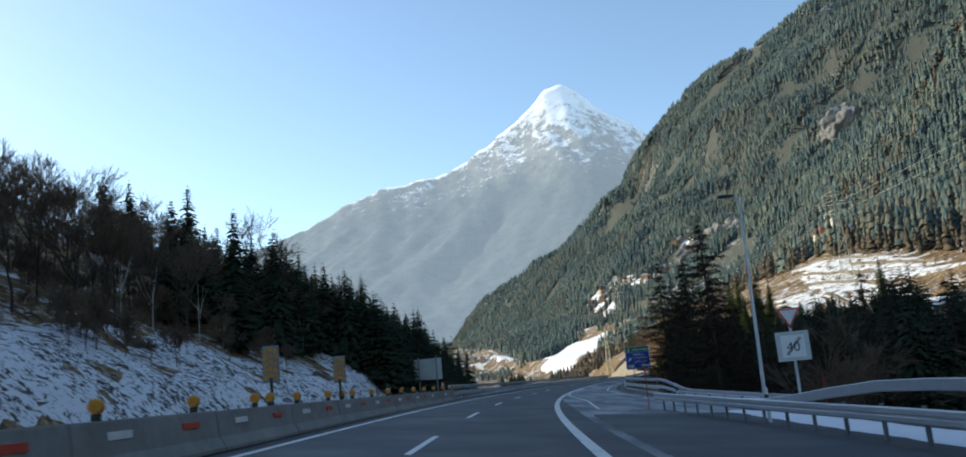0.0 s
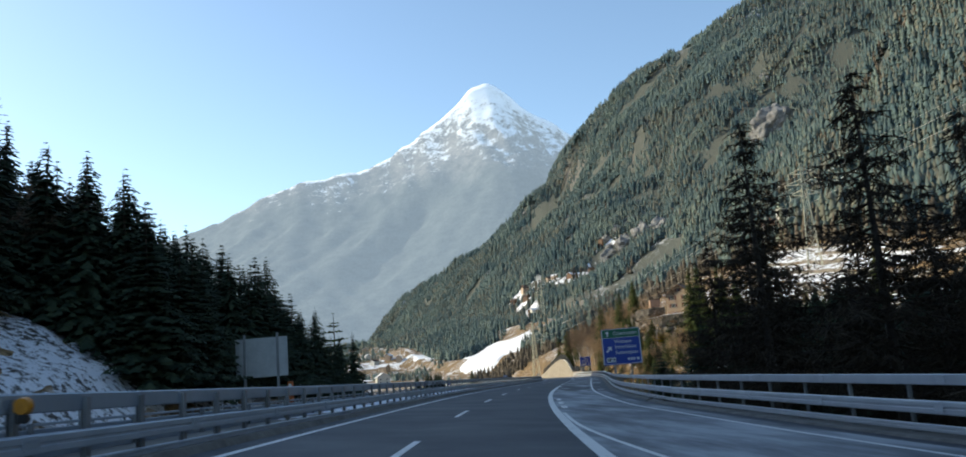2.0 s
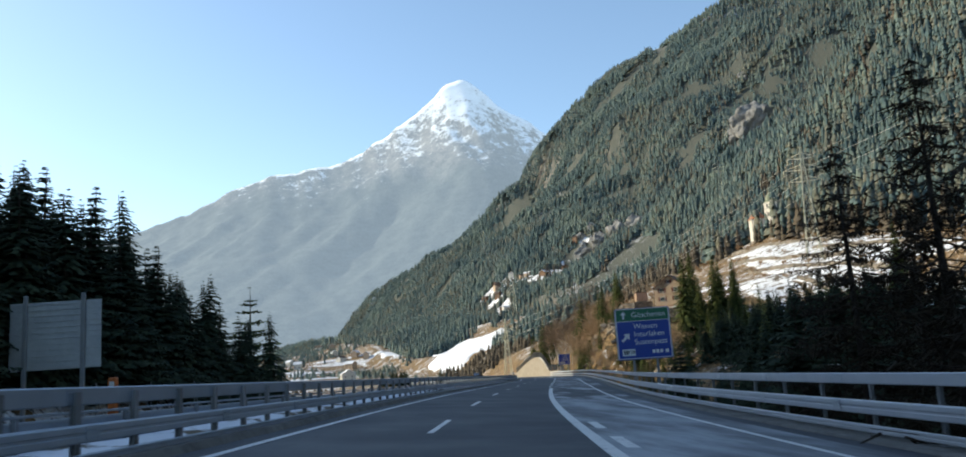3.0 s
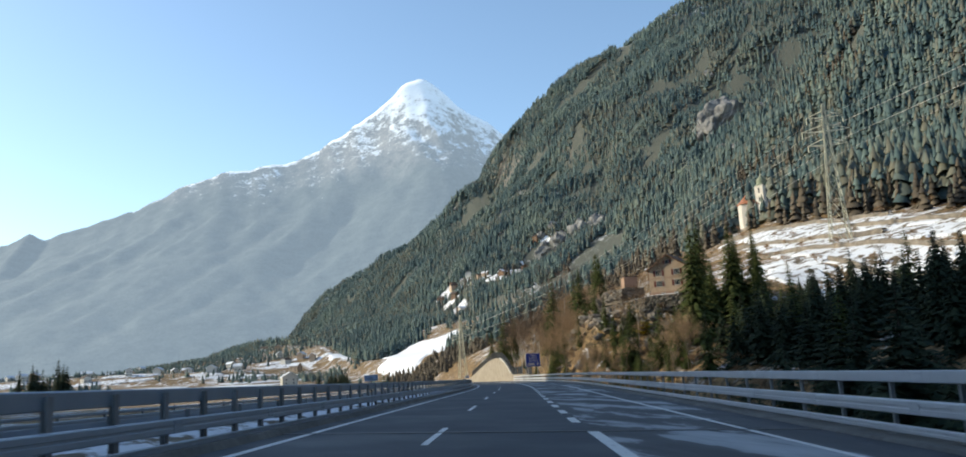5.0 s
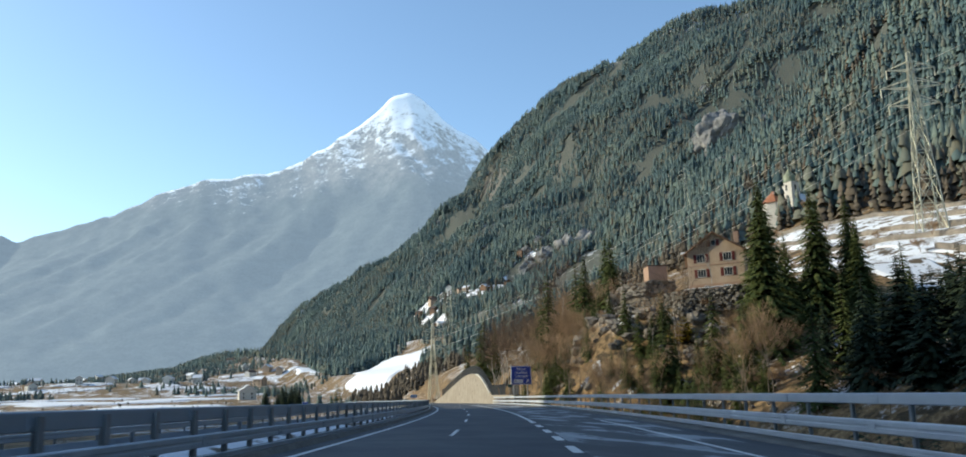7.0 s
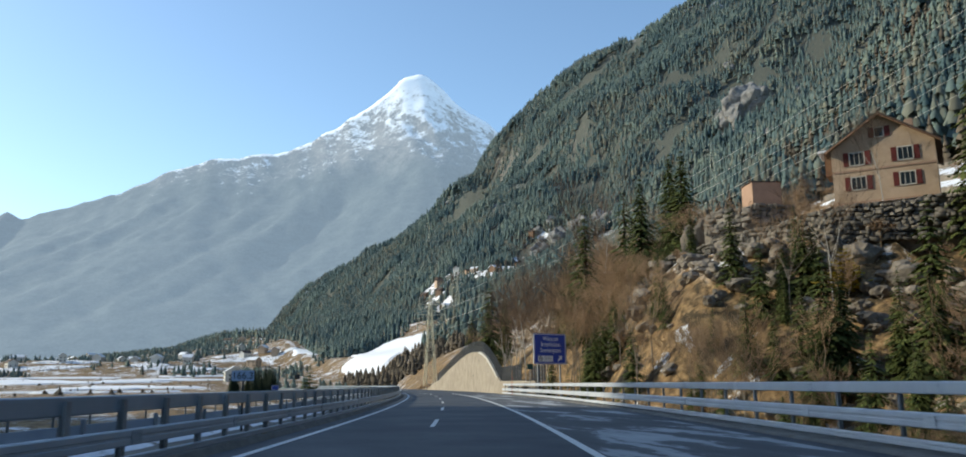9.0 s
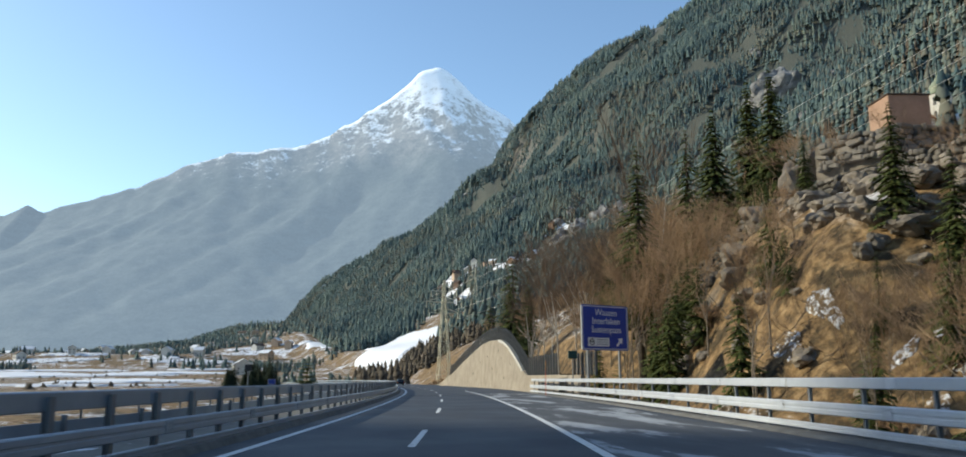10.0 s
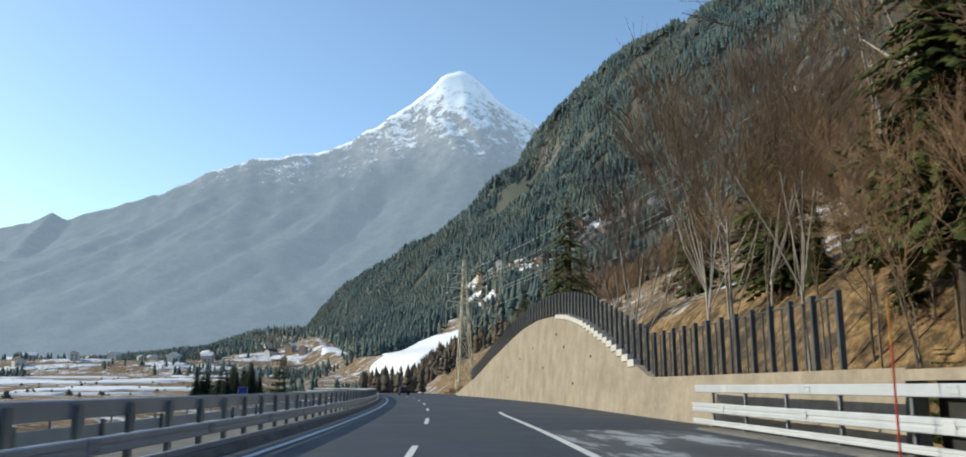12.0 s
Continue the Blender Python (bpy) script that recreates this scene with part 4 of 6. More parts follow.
forest("brown_wood", 3200, 33, M_BROWNWOOD, lambda x, y, w, r: (w > 40) & (w < 620) & (hash_noise(x, y, 1 / 120, 3, 26.0) > 0.1) & ((w > 150) | (y > 560) & (w < 100)) & (y < 1500), 8, 15, "brown leafless larches among the mountainside spruces", 6, 1.0, 4)
forest("brown_wood", 1500, 38, M_BROWNWOOD, lambda x, y, w, r: (w > 106) & (w < 330) & ((w < 124) | (hash_noise(x, y, 1 / 70, 3, 27.0) > 0.12)) & ~((np.abs(x - 214) < 20) & (y > 430) & (y < 500)), 7, 14, "brown leafless larches on the nearer slope", 7, 0.95, 5, (150, 460, 240, 760))


forest("brown_wood", 1100, 39, M_BROWNWOOD, lambda x, y, w, r: (w > -22) & (w < 100) & (((x - 122) / 52) ** 2 + ((y - 950) / 122) ** 2 > 1) & ((y < 840) | (w > 20)) & (hash_noise(x, y, 1 / 45, 3, 12.0) > -0.2), 4, 9, "brown leafless wood beside the snowy meadow", 6, 1.3, 4, (40, 210, 540, 1010))


# ---- snow lying on meadows ----
def snow_patch(x, y, rx, ry, seed, label, lift=0.5, material=None):
    r = np.random.RandomState(seed)
    a = np.linspace(0, 6.2832, 48, endpoint=False)
    edge = 1 + 0.22 * np.sin(a * 3 + r.rand() * 6) + 0.14 * np.sin(a * 7 + r.rand() * 6) + r.randn(48) * 0.05
    V, T = [(x, y, float(land(x, y)) + lift)], []
    rings = 12
    P = []
    for k in range(1, rings + 1):
        f = k / rings
        px, py = x + np.cos(a) * rx * edge * f, y + np.sin(a) * ry * edge * f
        pz = land(px, py) + (lift if k < rings else -0.5)
        P.append(np.c_[px, py, pz])
    V = np.vstack([V] + P)
    for j in range(48):
        T.append((0, 1 + j, 1 + (j + 1) % 48))
        for k in range(rings - 1):
            b, c = 1 + k * 48, 1 + (k + 1) * 48
            m = (j + 1) % 48
            T += [(b + j, c + j, c + m), (b + j, c + m, b + m)]
    ob = new("snow_field", mesh_np("snow_field", V, np.array(T), material or M_SNOW))
    for p in ob.data.polygons:
        p.use_smooth = True
    return tagged(ob, label, "snow", kind="structure")


snow_patch(122, 950, 48, 115, 1, "sunlit snow-covered meadow above the road", 1.2, M_SNOWPURE)
for i, (x, y, rx, ry) in enumerate(TERRACES):
    snow_patch(x, y, rx, ry, 40 + i, "snow on a hillside terrace below the forest", 0.7, M_SNOW)
for i, (x, y, rx, ry) in enumerate(((139, 296, 6, 34), (147, 318, 6, 40), (156, 345, 6, 42), (166, 368, 7, 42), (176, 395, 7, 40), (172, 340, 6, 40), (134, 262, 5, 26), (160, 305, 6, 36), (178, 372, 6, 36), (126, 310, 5, 22), (134, 335, 5, 24), (120, 288, 4, 16))):
    snow_patch(x, y, rx, ry, 50 + i, "snow lying on the terraced meadow", 0.4, M_SNOW)
rk = random.Random(3)
for i, (hx, hy, hr, hh) in enumerate(KNOLLS):
    for k in range(4):
        snow_patch(hx + rk.uniform(-0.55, 0.55) * hr, hy - 30 + rk.uniform(-25, 20), rk.uniform(0.16, 0.42) * hr, rk.uniform(6, 15), 20 + 5 * i + k, "snow-covered slope in the valley village", 0.7, M_SNOW)
for i, (x, y, rx, ry) in enumerate(((-160, 1010, 60, 16), (-40, 1040, 40, 18), (-300, 1080, 60, 18), (-120, 900, 55, 22), (-230, 820, 60, 26), (-110, 720, 45, 20), (-330, 950, 60, 24), (60, 1180, 25, 30), (-60, 800, 40, 26), (-180, 940, 50, 20), (-60, 940, 40, 20), (-420, 1050, 60, 22), (-40, 660, 26, 22))):
    snow_patch(x, y, rx, ry, 30 + i, "snow-covered field on the valley floor", 0.8, M_SNOWPURE)


def snow_strip(s0, s1, u0, u1, label, material, lift=0.12, follow=True):
    """Snow that lies along the road between two offsets."""
    ns, nu = int((s1 - s0) / 1.5) + 1, 12
    V, T = [], []
    for i in range(ns):
        s = s0 + (s1 - s0) * i / (ns - 1)
        for j in range(nu):
            f = j / (nu - 1)
            p = road(s, u0 + (u1 - u0) * f)
            e = min(1.0, 4 * min(f, 1 - f), 6 * min(i, ns - 1 - i) / ns)
            z = float(land(p.x, p.y)) if follow else p.z
            V.append((p.x, p.y, z + lift * e + 0.03 * math.sin(s * 1.3 + j) - 0.06 * (e < 0.05)))
    for i in range(ns - 1):
        for j in range(nu - 1):
            a = i * nu + j
            T += [(a, a + 1, a + nu + 1), (a, a + nu + 1, a + nu)]
    ob = new("snow_bank", mesh_np("snow_bank", np.array(V), np.array(T), material))
    for q in ob.data.polygons:
        q.use_smooth = True
    return tagged(ob, label, "snow", kind="structure")


snow_strip(-20, 122, -20.0, -36.0, "thin snow with dark tufts on the roadside slope", M_SNOWBANK, 0.12)
snow_strip(110, 200, -19.6, -25.0, "snow beside the opposite carriageway", M_SNOWBANK, 0.12)
snow_strip(-10, 43, 9.3, 12.4, "snow between the guard rails at the slip road", M_SNOWPURE, 0.12, False)
snow_strip(66, 330, -6.5, -8.3, "dirty snow on the central reserve", M_SNOW, 0.2, False)
snow_strip(28, 84, 13.9, 18.5, "snow behind the slip-road guard rail", M_SNOWPURE, 0.5)


# ---- houses ----
M_PLASTER = varied("warm_plaster", (0.43, 0.31, 0.21), (0.56, 0.42, 0.30), 0.5, 0.9, bump=0.15)
M_WHITEWALL = varied("whitewash", (0.56, 0.53, 0.47), (0.72, 0.69, 0.62), 0.4, 0.9, bump=0.15)
M_PINK = varied("pink_render", (0.36, 0.23, 0.16), (0.47, 0.31, 0.22), 0.7, 0.9, bump=0.15)
M_ROOF = varied("brown_tiles", (0.05, 0.035, 0.028), (0.11, 0.07, 0.05), 1.2, 0.8, bump=0.3)
M_ROOFRED = varied("orange_tiles", (0.30, 0.11, 0.05), (0.42, 0.17, 0.08), 0.9, 0.8, bump=0.3)
M_ROOFSNOW = varied("snowy_roof", (0.62, 0.64, 0.68), (0.84, 0.85, 0.88), 0.4, 0.8)
M_SHUTTER = varied("red_shutter", (0.10, 0.012, 0.010), (0.17, 0.025, 0.018), 2.0, 0.7)
M_GLASS = Mat("window_glass", 0.08, spec=0.6).color((0.03, 0.04, 0.05)).m
M_WOOD = varied("brown_boards", (0.12, 0.065, 0.035), (0.24, 0.13, 0.07), 1.5, 0.8)
M_COPPER = varied("green_copper", (0.17, 0.20, 0.13), (0.28, 0.31, 0.20), 0.8, 0.6)
M_STONE = piece_tone("wall_stone", (0.075, 0.07, 0.062), (0.34, 0.30, 0.25), 0.9, 0.9, bump=0.5)


def gable_roof(bm, w, d, eave, ridge, over, thick):
    """Two roof slabs over a body w wide (x) and d deep (y), gables at the y ends."""
    for sgn in (-1, 1):
        x0, z0 = sgn * (w / 2 + over), eave - over * (ridge - eave) / (w / 2)
        pts = [(0, ridge), (x0, z0), (x0, z0 + thick), (0, ridge + thick)]
        a = [bm.verts.new((x, -d / 2 - over, z)) for x, z in pts]
        b = [bm.verts.new((x, d / 2 + over, z)) for x, z in pts]
        for j in range(4):
            k = (j + 1) % 4
            bm.faces.new((a[j], a[k], b[k], b[j]))
        bm.faces.new(a)
        bm.faces.new(b[::-1])
    bmesh.ops.recalc_face_normals(bm, faces=bm.faces)


def gable_body(bm, w, d, eave, ridge, base=-1.5):
    pts = [(-w / 2, base), (w / 2, base), (w / 2, eave), (0, ridge), (-w / 2, eave)]
    a = [bm.verts.new((x, -d / 2, z)) for x, z in pts]
    b = [bm.verts.new((x, d / 2, z)) for x, z in pts]
    for j in range(5):
        k = (j + 1) % 5
        bm.faces.new((a[j], a[k], b[k], b[j]))
    bm.faces.new(a)
    bm.faces.new(b[::-1])
    bmesh.ops.recalc_face_normals(bm, faces=bm.faces)


def window_on(parent, x, y, z, w, h, turn=0.0, shutters=None, panes=2):
    """A framed window with glass on a wall that faces -y (or turned)."""
    m = Matrix.Rotation(turn, 4, 'Z')
    bm = bmesh.new()
    for dx in (-w / 2, w / 2):
        box(bm, x + dx, y - 0.03, z, 0.09, 0.10, h + 0.09, m=m)
    for dz in (-h / 2, h / 2):
        box(bm, x, y - 0.03, z + dz, w, 0.10, 0.09, m=m)
    for k in range(1, panes):
        box(bm, x - w / 2 + w * k / panes, y - 0.03, z, 0.05, 0.07, h, m=m)
    f = part("window", bm, M_WHITEWALL, parent, "white-framed window")
    bm = bmesh.new()
    box(bm, x, y - 0.012, z, w, 0.02, h, m=m)
    part("pane", bm, M_GLASS, f)
    if shutters:
        for sg in (-1, 1):
            bm = bmesh.new()
            box(bm, x + sg * (w / 2 + 0.32), y - 0.04, z, 0.52, 0.05, h + 0.1, m=m)
            for k in range(5):
                box(bm, x + sg * (w / 2 + 0.32), y - 0.075, z - h / 2 + h * (k + 0.5) / 5, 0.42, 0.02, h / 9, m=m)
            part("shutter", bm, shutters, f, "open red-brown shutter")
    return f


def big_house():
    h = tagged(empty("house", Matrix.Translation((102.6, 328.0, 17.6)) @ Matrix.Rotation(radians(-42), 4, 'Z')), "beige plastered house with red shutters above the stone wall", "house")
    bm = bmesh.new()
    gable_body(bm, 9.3, 11, 6.6, 9.7, -3.0)
    part("wall", bm, M_PLASTER, h)
    bm = bmesh.new()
    gable_roof(bm, 9.3, 11, 6.62, 9.72, 0.55, 0.2)
    part("roof", bm, M_ROOF, h, "dark brown tiled gable roof")
    bm = bmesh.new()
    for sg in (-1, 1):
        a, b = Vector((sg * 0.05, -6.07, 9.62)), Vector((sg * 5.2, -6.07, 6.2))
        tube(bm, a, b, 0.11, 0.11, 4)
    part("bargeboard", bm, M_WOOD, h, "brown boards along the gable edge")
    bm = bmesh.new()
    box(bm, 0, -5.56, 0.4, 9.36, 0.14, 1.5)
    part("plinth", bm, M_PINK, h, "reddish plinth band")
    bm = bmesh.new()
    box(bm, 0, -5.53, 4.3, 9.34, 0.06, 0.16)
    part("string_course", bm, M_PINK, h, "thin plaster band between the storeys")
    for z in (3.0, 5.5):
        for x in (-2.3, 2.05):
            window_on(h, x, -5.5, z, 1.35, 1.3, 0, M_SHUTTER, 3)
    window_on(h, -0.1, -5.5, 7.95, 0.8, 0.95, 0, M_SHUTTER, 1)
    for x in (-1.6, 1.6):
        window_on(h, x, -5.62, 0.6, 0.8, 0.5)
    for y in (-3.4, 0.0, 3.4):
        window_on(h, -y, -4.65, 4.0, 0.95, 1.2, radians(-90), M_SHUTTER)
    bm = bmesh.new()
    box(bm, -5.05, -2.6, 5.6, 0.8, 3.0, 2.4)
    an = part("annex", bm, M_WOOD, h, "brown boarded bay")
    bm = bmesh.new()
    box(bm, -5.3, -2.6, 6.95, 1.5, 3.5, 0.28, bevel=0.06)
    part("annex_roof", bm, M_ROOFSNOW, an, "snow-covered flat roof")
    bm = bmesh.new()
    box(bm, 2.4, 1.0, 9.6, 0.8, 0.8, 2.0, bevel=0.04)
    part("chimney", bm, M_PINK, h, "plastered chimney")


big_house()

hut = tagged(empty("garden_hut", Matrix.Translation((96.2, 341.7, 21.6)) @ Matrix.Rotation(radians(-8), 4, 'Z')), "low pink-rendered hut on the stone terrace", "hut")
bm = bmesh.new()
box(bm, 0, 0, 1.3, 3.5, 3.2, 2.6, bevel=0.04)
part("wall", bm, M_PINK, hut)
bm = bmesh.new()
box(bm, 0, 0, 2.66, 3.7, 3.4, 0.12, bevel=0.02)
part("roof", bm, M_ROOF, hut, "flat roof slab")


def stone_mesh(seed):
    bm = bmesh.new()
    r = random.Random(seed)
    bmesh.ops.create_cube(bm, size=1.0)
    bmesh.ops.bevel(bm, geom=list(bm.edges), offset=0.14, segments=1, affect='EDGES')
    for v in bm.verts:
        v.co += Vector((r.uniform(-.07, .07), r.uniform(-.07, .07), r.uniform(-.07, .07)))
    me = bpy.data.meshes.new("stone")
    bm.to_mesh(me)
    bm.free()
    me.materials.append(M_STONE)
    return me


STONES = [stone_mesh(i) for i in range(6)]


def stone_wall(name, label, pts, height, sw, sh, seed):
    """A dry stone wall along pts (x, y, top z): single stones before a rough core, down to the ground."""
    r = random.Random(seed)
    w = tagged(empty(name), label, "stone wall")
    n, V, T = 0, [], []
    tv = [np.array([v.co for v in me.vertices]) for me in STONES]
    tf = []
    for me in STONES:
        me.calc_loop_triangles()
        tf.append(np.array([t.vertices[:] for t in me.loop_triangles]))
    count = 0
    for (x0, y0, z0), (x1, y1, z1) in zip(pts, pts[1:]):
        L = math.hypot(x1 - x0, y1 - y0)
        a = math.atan2(y1 - y0, x1 - x0)
        bm = bmesh.new()
        nx, ny = -math.sin(a) * 0.45, math.cos(a) * 0.45
        vs = [bm.verts.new((x + s * nx, y + s * ny, z - dz)) for s in (0.35, 2.0) for x, y, z, dz in ((x0, y0, z0, 0.15), (x1, y1, z1, 0.15), (x1, y1, z1, height + 0.8), (x0, y0, z0, height + 0.8))]
        for f in ((0, 1, 2, 3), (7, 6, 5, 4), (0, 4, 5, 1), (3, 2, 6, 7), (0, 3, 7, 4), (1, 5, 6, 2)):
            bm.faces.new([vs[k] for k in f])
        bmesh.ops.recalc_face_normals(bm, faces=bm.faces)
        part("core", bm, M_ROCK, w)
        for row in range(int(height / sh)):
            t = r.uniform(0, sw)
            while t < L:
                ww = sw * r.choice((0.5, 0.7, 1.0, 1.3, 1.7))
                hh = sh * r.uniform(0.8, 1.35)
                f = min(1, (t + ww / 2) / L)
                o = r.uniform(-0.22, 0.20) - 0.05 * row
                p = Vector((x0 + (x1 - x0) * f + nx / 0.45 * o, y0 + (y1 - y0) * f + ny / 0.45 * o, z0 + (z1 - z0) * f - (row + 0.5) * sh + 0.14 * math.sin(t * 0.9 + row) + r.uniform(-.06, .06)))
                m = Matrix.Translation(p) @ Matrix.Rotation(a, 4, 'Z') @ Matrix.Rotation(r.uniform(-.25, .25), 4, 'Y') @ Matrix.Rotation(r.uniform(-.3, .3), 4, 'Z') @ Matrix.Diagonal((ww * 0.98, 0.55 * r.uniform(0.8, 1.3), hh, 1))
                k = r.randrange(6)
                if r.random() > 0.05:
                    if count % 3 == 0 and n < 290:
                        share("stone", STONES[k], m, w)
                        n += 1
                    else:
                        b0 = sum(len(v) for v in V)
                        V.append(tv[k] @ np.array(m.to_3x3()).T + np.array(m.translation))
                        T.append(tf[k] + b0)
                    count += 1
                t += ww
    ob = new("rubble", mesh_np("rubble", np.concatenate(V), np.concatenate(T), M_STONE))
    ob.parent = w
    tagged(ob, "small weathered stones of the wall", kind="stuff")
    return w


stone_wall("stone_wall", "old dry stone retaining wall below the house", TERRACE, 3.9, 0.52, 0.31, 1)
stone_wall("stone_wall", "low stone terrace wall under the hut", [(90.2, 345, 21.0), (93.0, 339.6, 21.2), (98.6, 339.2, 21.4)], 2.6, 0.7, 0.4, 2)
bm = bmesh.new()
P = [Vector(p) for p in TERRACE[1:5]]
side = [Vector((1.6, 0.6, 0.1)), Vector((1.9, 0.5, 0.1)), Vector((1.6, 1.2, 0.1)), Vector((1.0, 1.6, 0.1))]
lo = [bm.verts.new(p + Vector((0, 0, 0.12))) for p in P]
mid = [bm.verts.new(p + s * 0.5 + Vector((0, 0, 0.25))) for p, s in zip(P, side)]
hi = [bm.verts.new(p + s + Vector((0, 0, 0.1))) for p, s in zip(P, side)]
for A_, B_ in ((lo, mid), (mid, hi)):
    for k in range(3):
        bm.faces.new((A_[k], A_[k + 1], B_[k + 1], B_[k]))
snowcap = part("snow_bank", bm, M_SNOWPURE, None, "", True)
tagged(snowcap, "narrow strip of snow along the terrace wall top", "snow", kind="structure")


def boulder_mesh(seed, k=2):
    bm = bmesh.new()
    bmesh.ops.create_icosphere(bm, subdivisions=k, radius=1.0)
    for v in bm.verts:
        d = noise.noise(v.co * 1.3 + Vector((seed * 7.1, 0, 0))) * 0.55 + noise.noise(v.co * 3.1 + Vector((0, seed * 3.3, 0))) * 0.22
        v.co = v.co * (1 + d)
        v.co.z *= 0.75
    me = bpy.data.meshes.new("boulder")
    bm.to_mesh(me)
    bm.free()
    me.materials.append(M_ROCK)
    return me


BOULDERS = [boulder_mesh(i, 3) for i in range(5)]
CLIFFS = [boulder_mesh(i + 20, 4) for i in range(5)]
for me in CLIFFS:
    me.materials[0] = M_CLIFF


def boulder(x, y, size, i, z=None, tall=1.0):
    b = share("boulder", BOULDERS[i % 5], Matrix.Translation((x, y, (float(land(x, y)) if z is None else z) + size * 0.2)) @ Matrix.Rotation(i * 1.3, 4, 'Z') @ Matrix.Diagonal((size, size * 0.85, size * tall, 1)))
    return tagged(b, "weathered grey-brown rock outcrop on the slope", "rock", "slope rocks")


boulder(90.0, 348.5, 1.3, 1, 18.2, 1.9)
boulder(91.2, 347.0, 1.1, 3, 19.6, 1.7)
boulder(88.5, 352.5, 1.6, 2)
rr = random.Random(5)
for i in range(150):
    y = rr.uniform(285, 372)
    x = float(np.interp(y, *zip(*FOOT))) + rr.uniform(2, 20)
    boulder(x, y, rr.choice((0.25, 0.35, 0.45, 0.6, 0.8, 1.0)), i)
for i, (x, y, sz, tall) in enumerate(CRAGS):
    b = boulder(x, y, sz, i, float(land(x, y)) - sz * 0.45, tall)
    b.data = CLIFFS[i % 5]
    tagged(b, "bare pale grey cliff breaking through the forest", "cliff", "mountain cliffs")


# ---- church ----
def church():
    c = tagged(empty("church", Matrix.Translation((216.5, 477.5, 64.0)) @ Matrix.Rotation(radians(20), 4, 'Z')), "white village church with an onion-domed tower and an orange roof", "church")
    bm = bmesh.new()
    box(bm, 0, 0, 6.5, 4.6, 4.6, 17.0, bevel=0.05)
    t = part("tower", bm, M_WHITEWALL, c)
    for k in range(4):
        for z in (8.5, 12.6):
            m = Matrix.Rotation(k * math.pi / 2, 4, 'Z')
            bm = bmesh.new()
            box(bm, 0, -2.31, z, 0.9, 0.10, 1.9, m=m)
            bmesh.ops.create_cone(bm, cap_ends=True, segments=10, radius1=0.45, radius2=0.45, depth=0.1, matrix=m @ Matrix.Translation((0, -2.31, z + 0.95)) @ Matrix.Rotation(math.pi / 2, 4, 'X'))
            part("window", bm, M_DARK, t, "dark arched belfry opening")
    bm = bmesh.new()
    prof = [(2.75, 15.0), (2.6, 15.5), (2.0, 16.0), (2.25, 16.8), (2.1, 17.7), (1.4, 18.6), (0.7, 19.2), (0.75, 19.6), (0.3, 20.2), (0.06, 22.6)]
    rings = [[bm.verts.new((math.cos(a * math.pi / 6) * rad, math.sin(a * math.pi / 6) * rad, z)) for a in range(12)] for rad, z in prof]
    for a, b in zip(rings, rings[1:]):
        for j in range(12):
            bm.faces.new((a[j], a[(j + 1) % 12], b[(j + 1) % 12], b[j]))
    dome = part("dome", bm, M_COPPER, c, "green copper onion dome", True)
    bm = bmesh.new()
    box(bm, 0, 0, 23.4, 0.10, 0.10, 1.8)
    box(bm, 0, 0, 23.6, 0.9, 0.10, 0.10)
    part("cross", bm, M_DARK, dome, "thin metal cross")
    bm = bmesh.new()
    m = Matrix.Translation((9.5, 1.5, 0))
    gable_body(bm, 10, 16, 6.6, 11.6)
    bmesh.ops.transform(bm, matrix=m @ Matrix.Rotation(math.pi / 2, 4, 'Z'), verts=bm.verts)
    part("nave", bm, M_WHITEWALL, c)
    bm = bmesh.new()
    gable_roof(bm, 10, 16, 6.7, 11.7, 0.5, 0.25)
    bmesh.ops.transform(bm, matrix=m @ Matrix.Rotation(math.pi / 2, 4, 'Z'), verts=bm.verts)
    part("nave_roof", bm, M_ROOFSNOW, c, "snow-dusted nave roof")
    bm = bmesh.new()
    bmesh.ops.create_cone(bm, cap_ends=True, segments=8, radius1=4.4, radius2=4.4, depth=14, matrix=Matrix.Translation((-9.0, 1.2, -1.0)))
    part("choir", bm, M_WHITEWALL, c, "polygonal white choir")
    bm = bmesh.new()
    bmesh.ops.create_cone(bm, cap_ends=True, segments=8, radius1=5.0, radius2=0.15, depth=5.0, matrix=Matrix.Translation((-9.0, 1.2, 8.4)))
    part("choir_roof", bm, M_ROOFRED, c, "orange tiled choir roof")


church()


# ---- far houses ----
def far_house(x, y, w, d, h, turn, wall, roof, label, group):
    b = tagged(empty("house", Matrix.Translation((x, y, float(land(x, y)))) @ Matrix.Rotation(turn, 4, 'Z')), label, "house", group)
    bm = bmesh.new()
    gable_body(bm, w, d, h, h + w * 0.3, -4)
    part("wall", bm, wall, b)
    bm = bmesh.new()
    gable_roof(bm, w, d, h, h + w * 0.3, 0.8, 0.4)
    part("roof", bm, roof, b)
    for i in range(2):
        for j in range(max(1, int(h // 3))):
            for k in range(2):
                bm = bmesh.new()
                if k == 0:
                    box(bm, (i - 0.5) * w * 0.5, -d / 2 - 0.03, 1.6 + 2.9 * j, 1.1, 0.12, 1.4)
                else:
                    box(bm, -w / 2 - 0.03, (i - 0.5) * d * 0.5, 1.6 + 2.9 * j, 0.12, 1.1, 1.4)
                part("window", bm, M_GLASS, b)


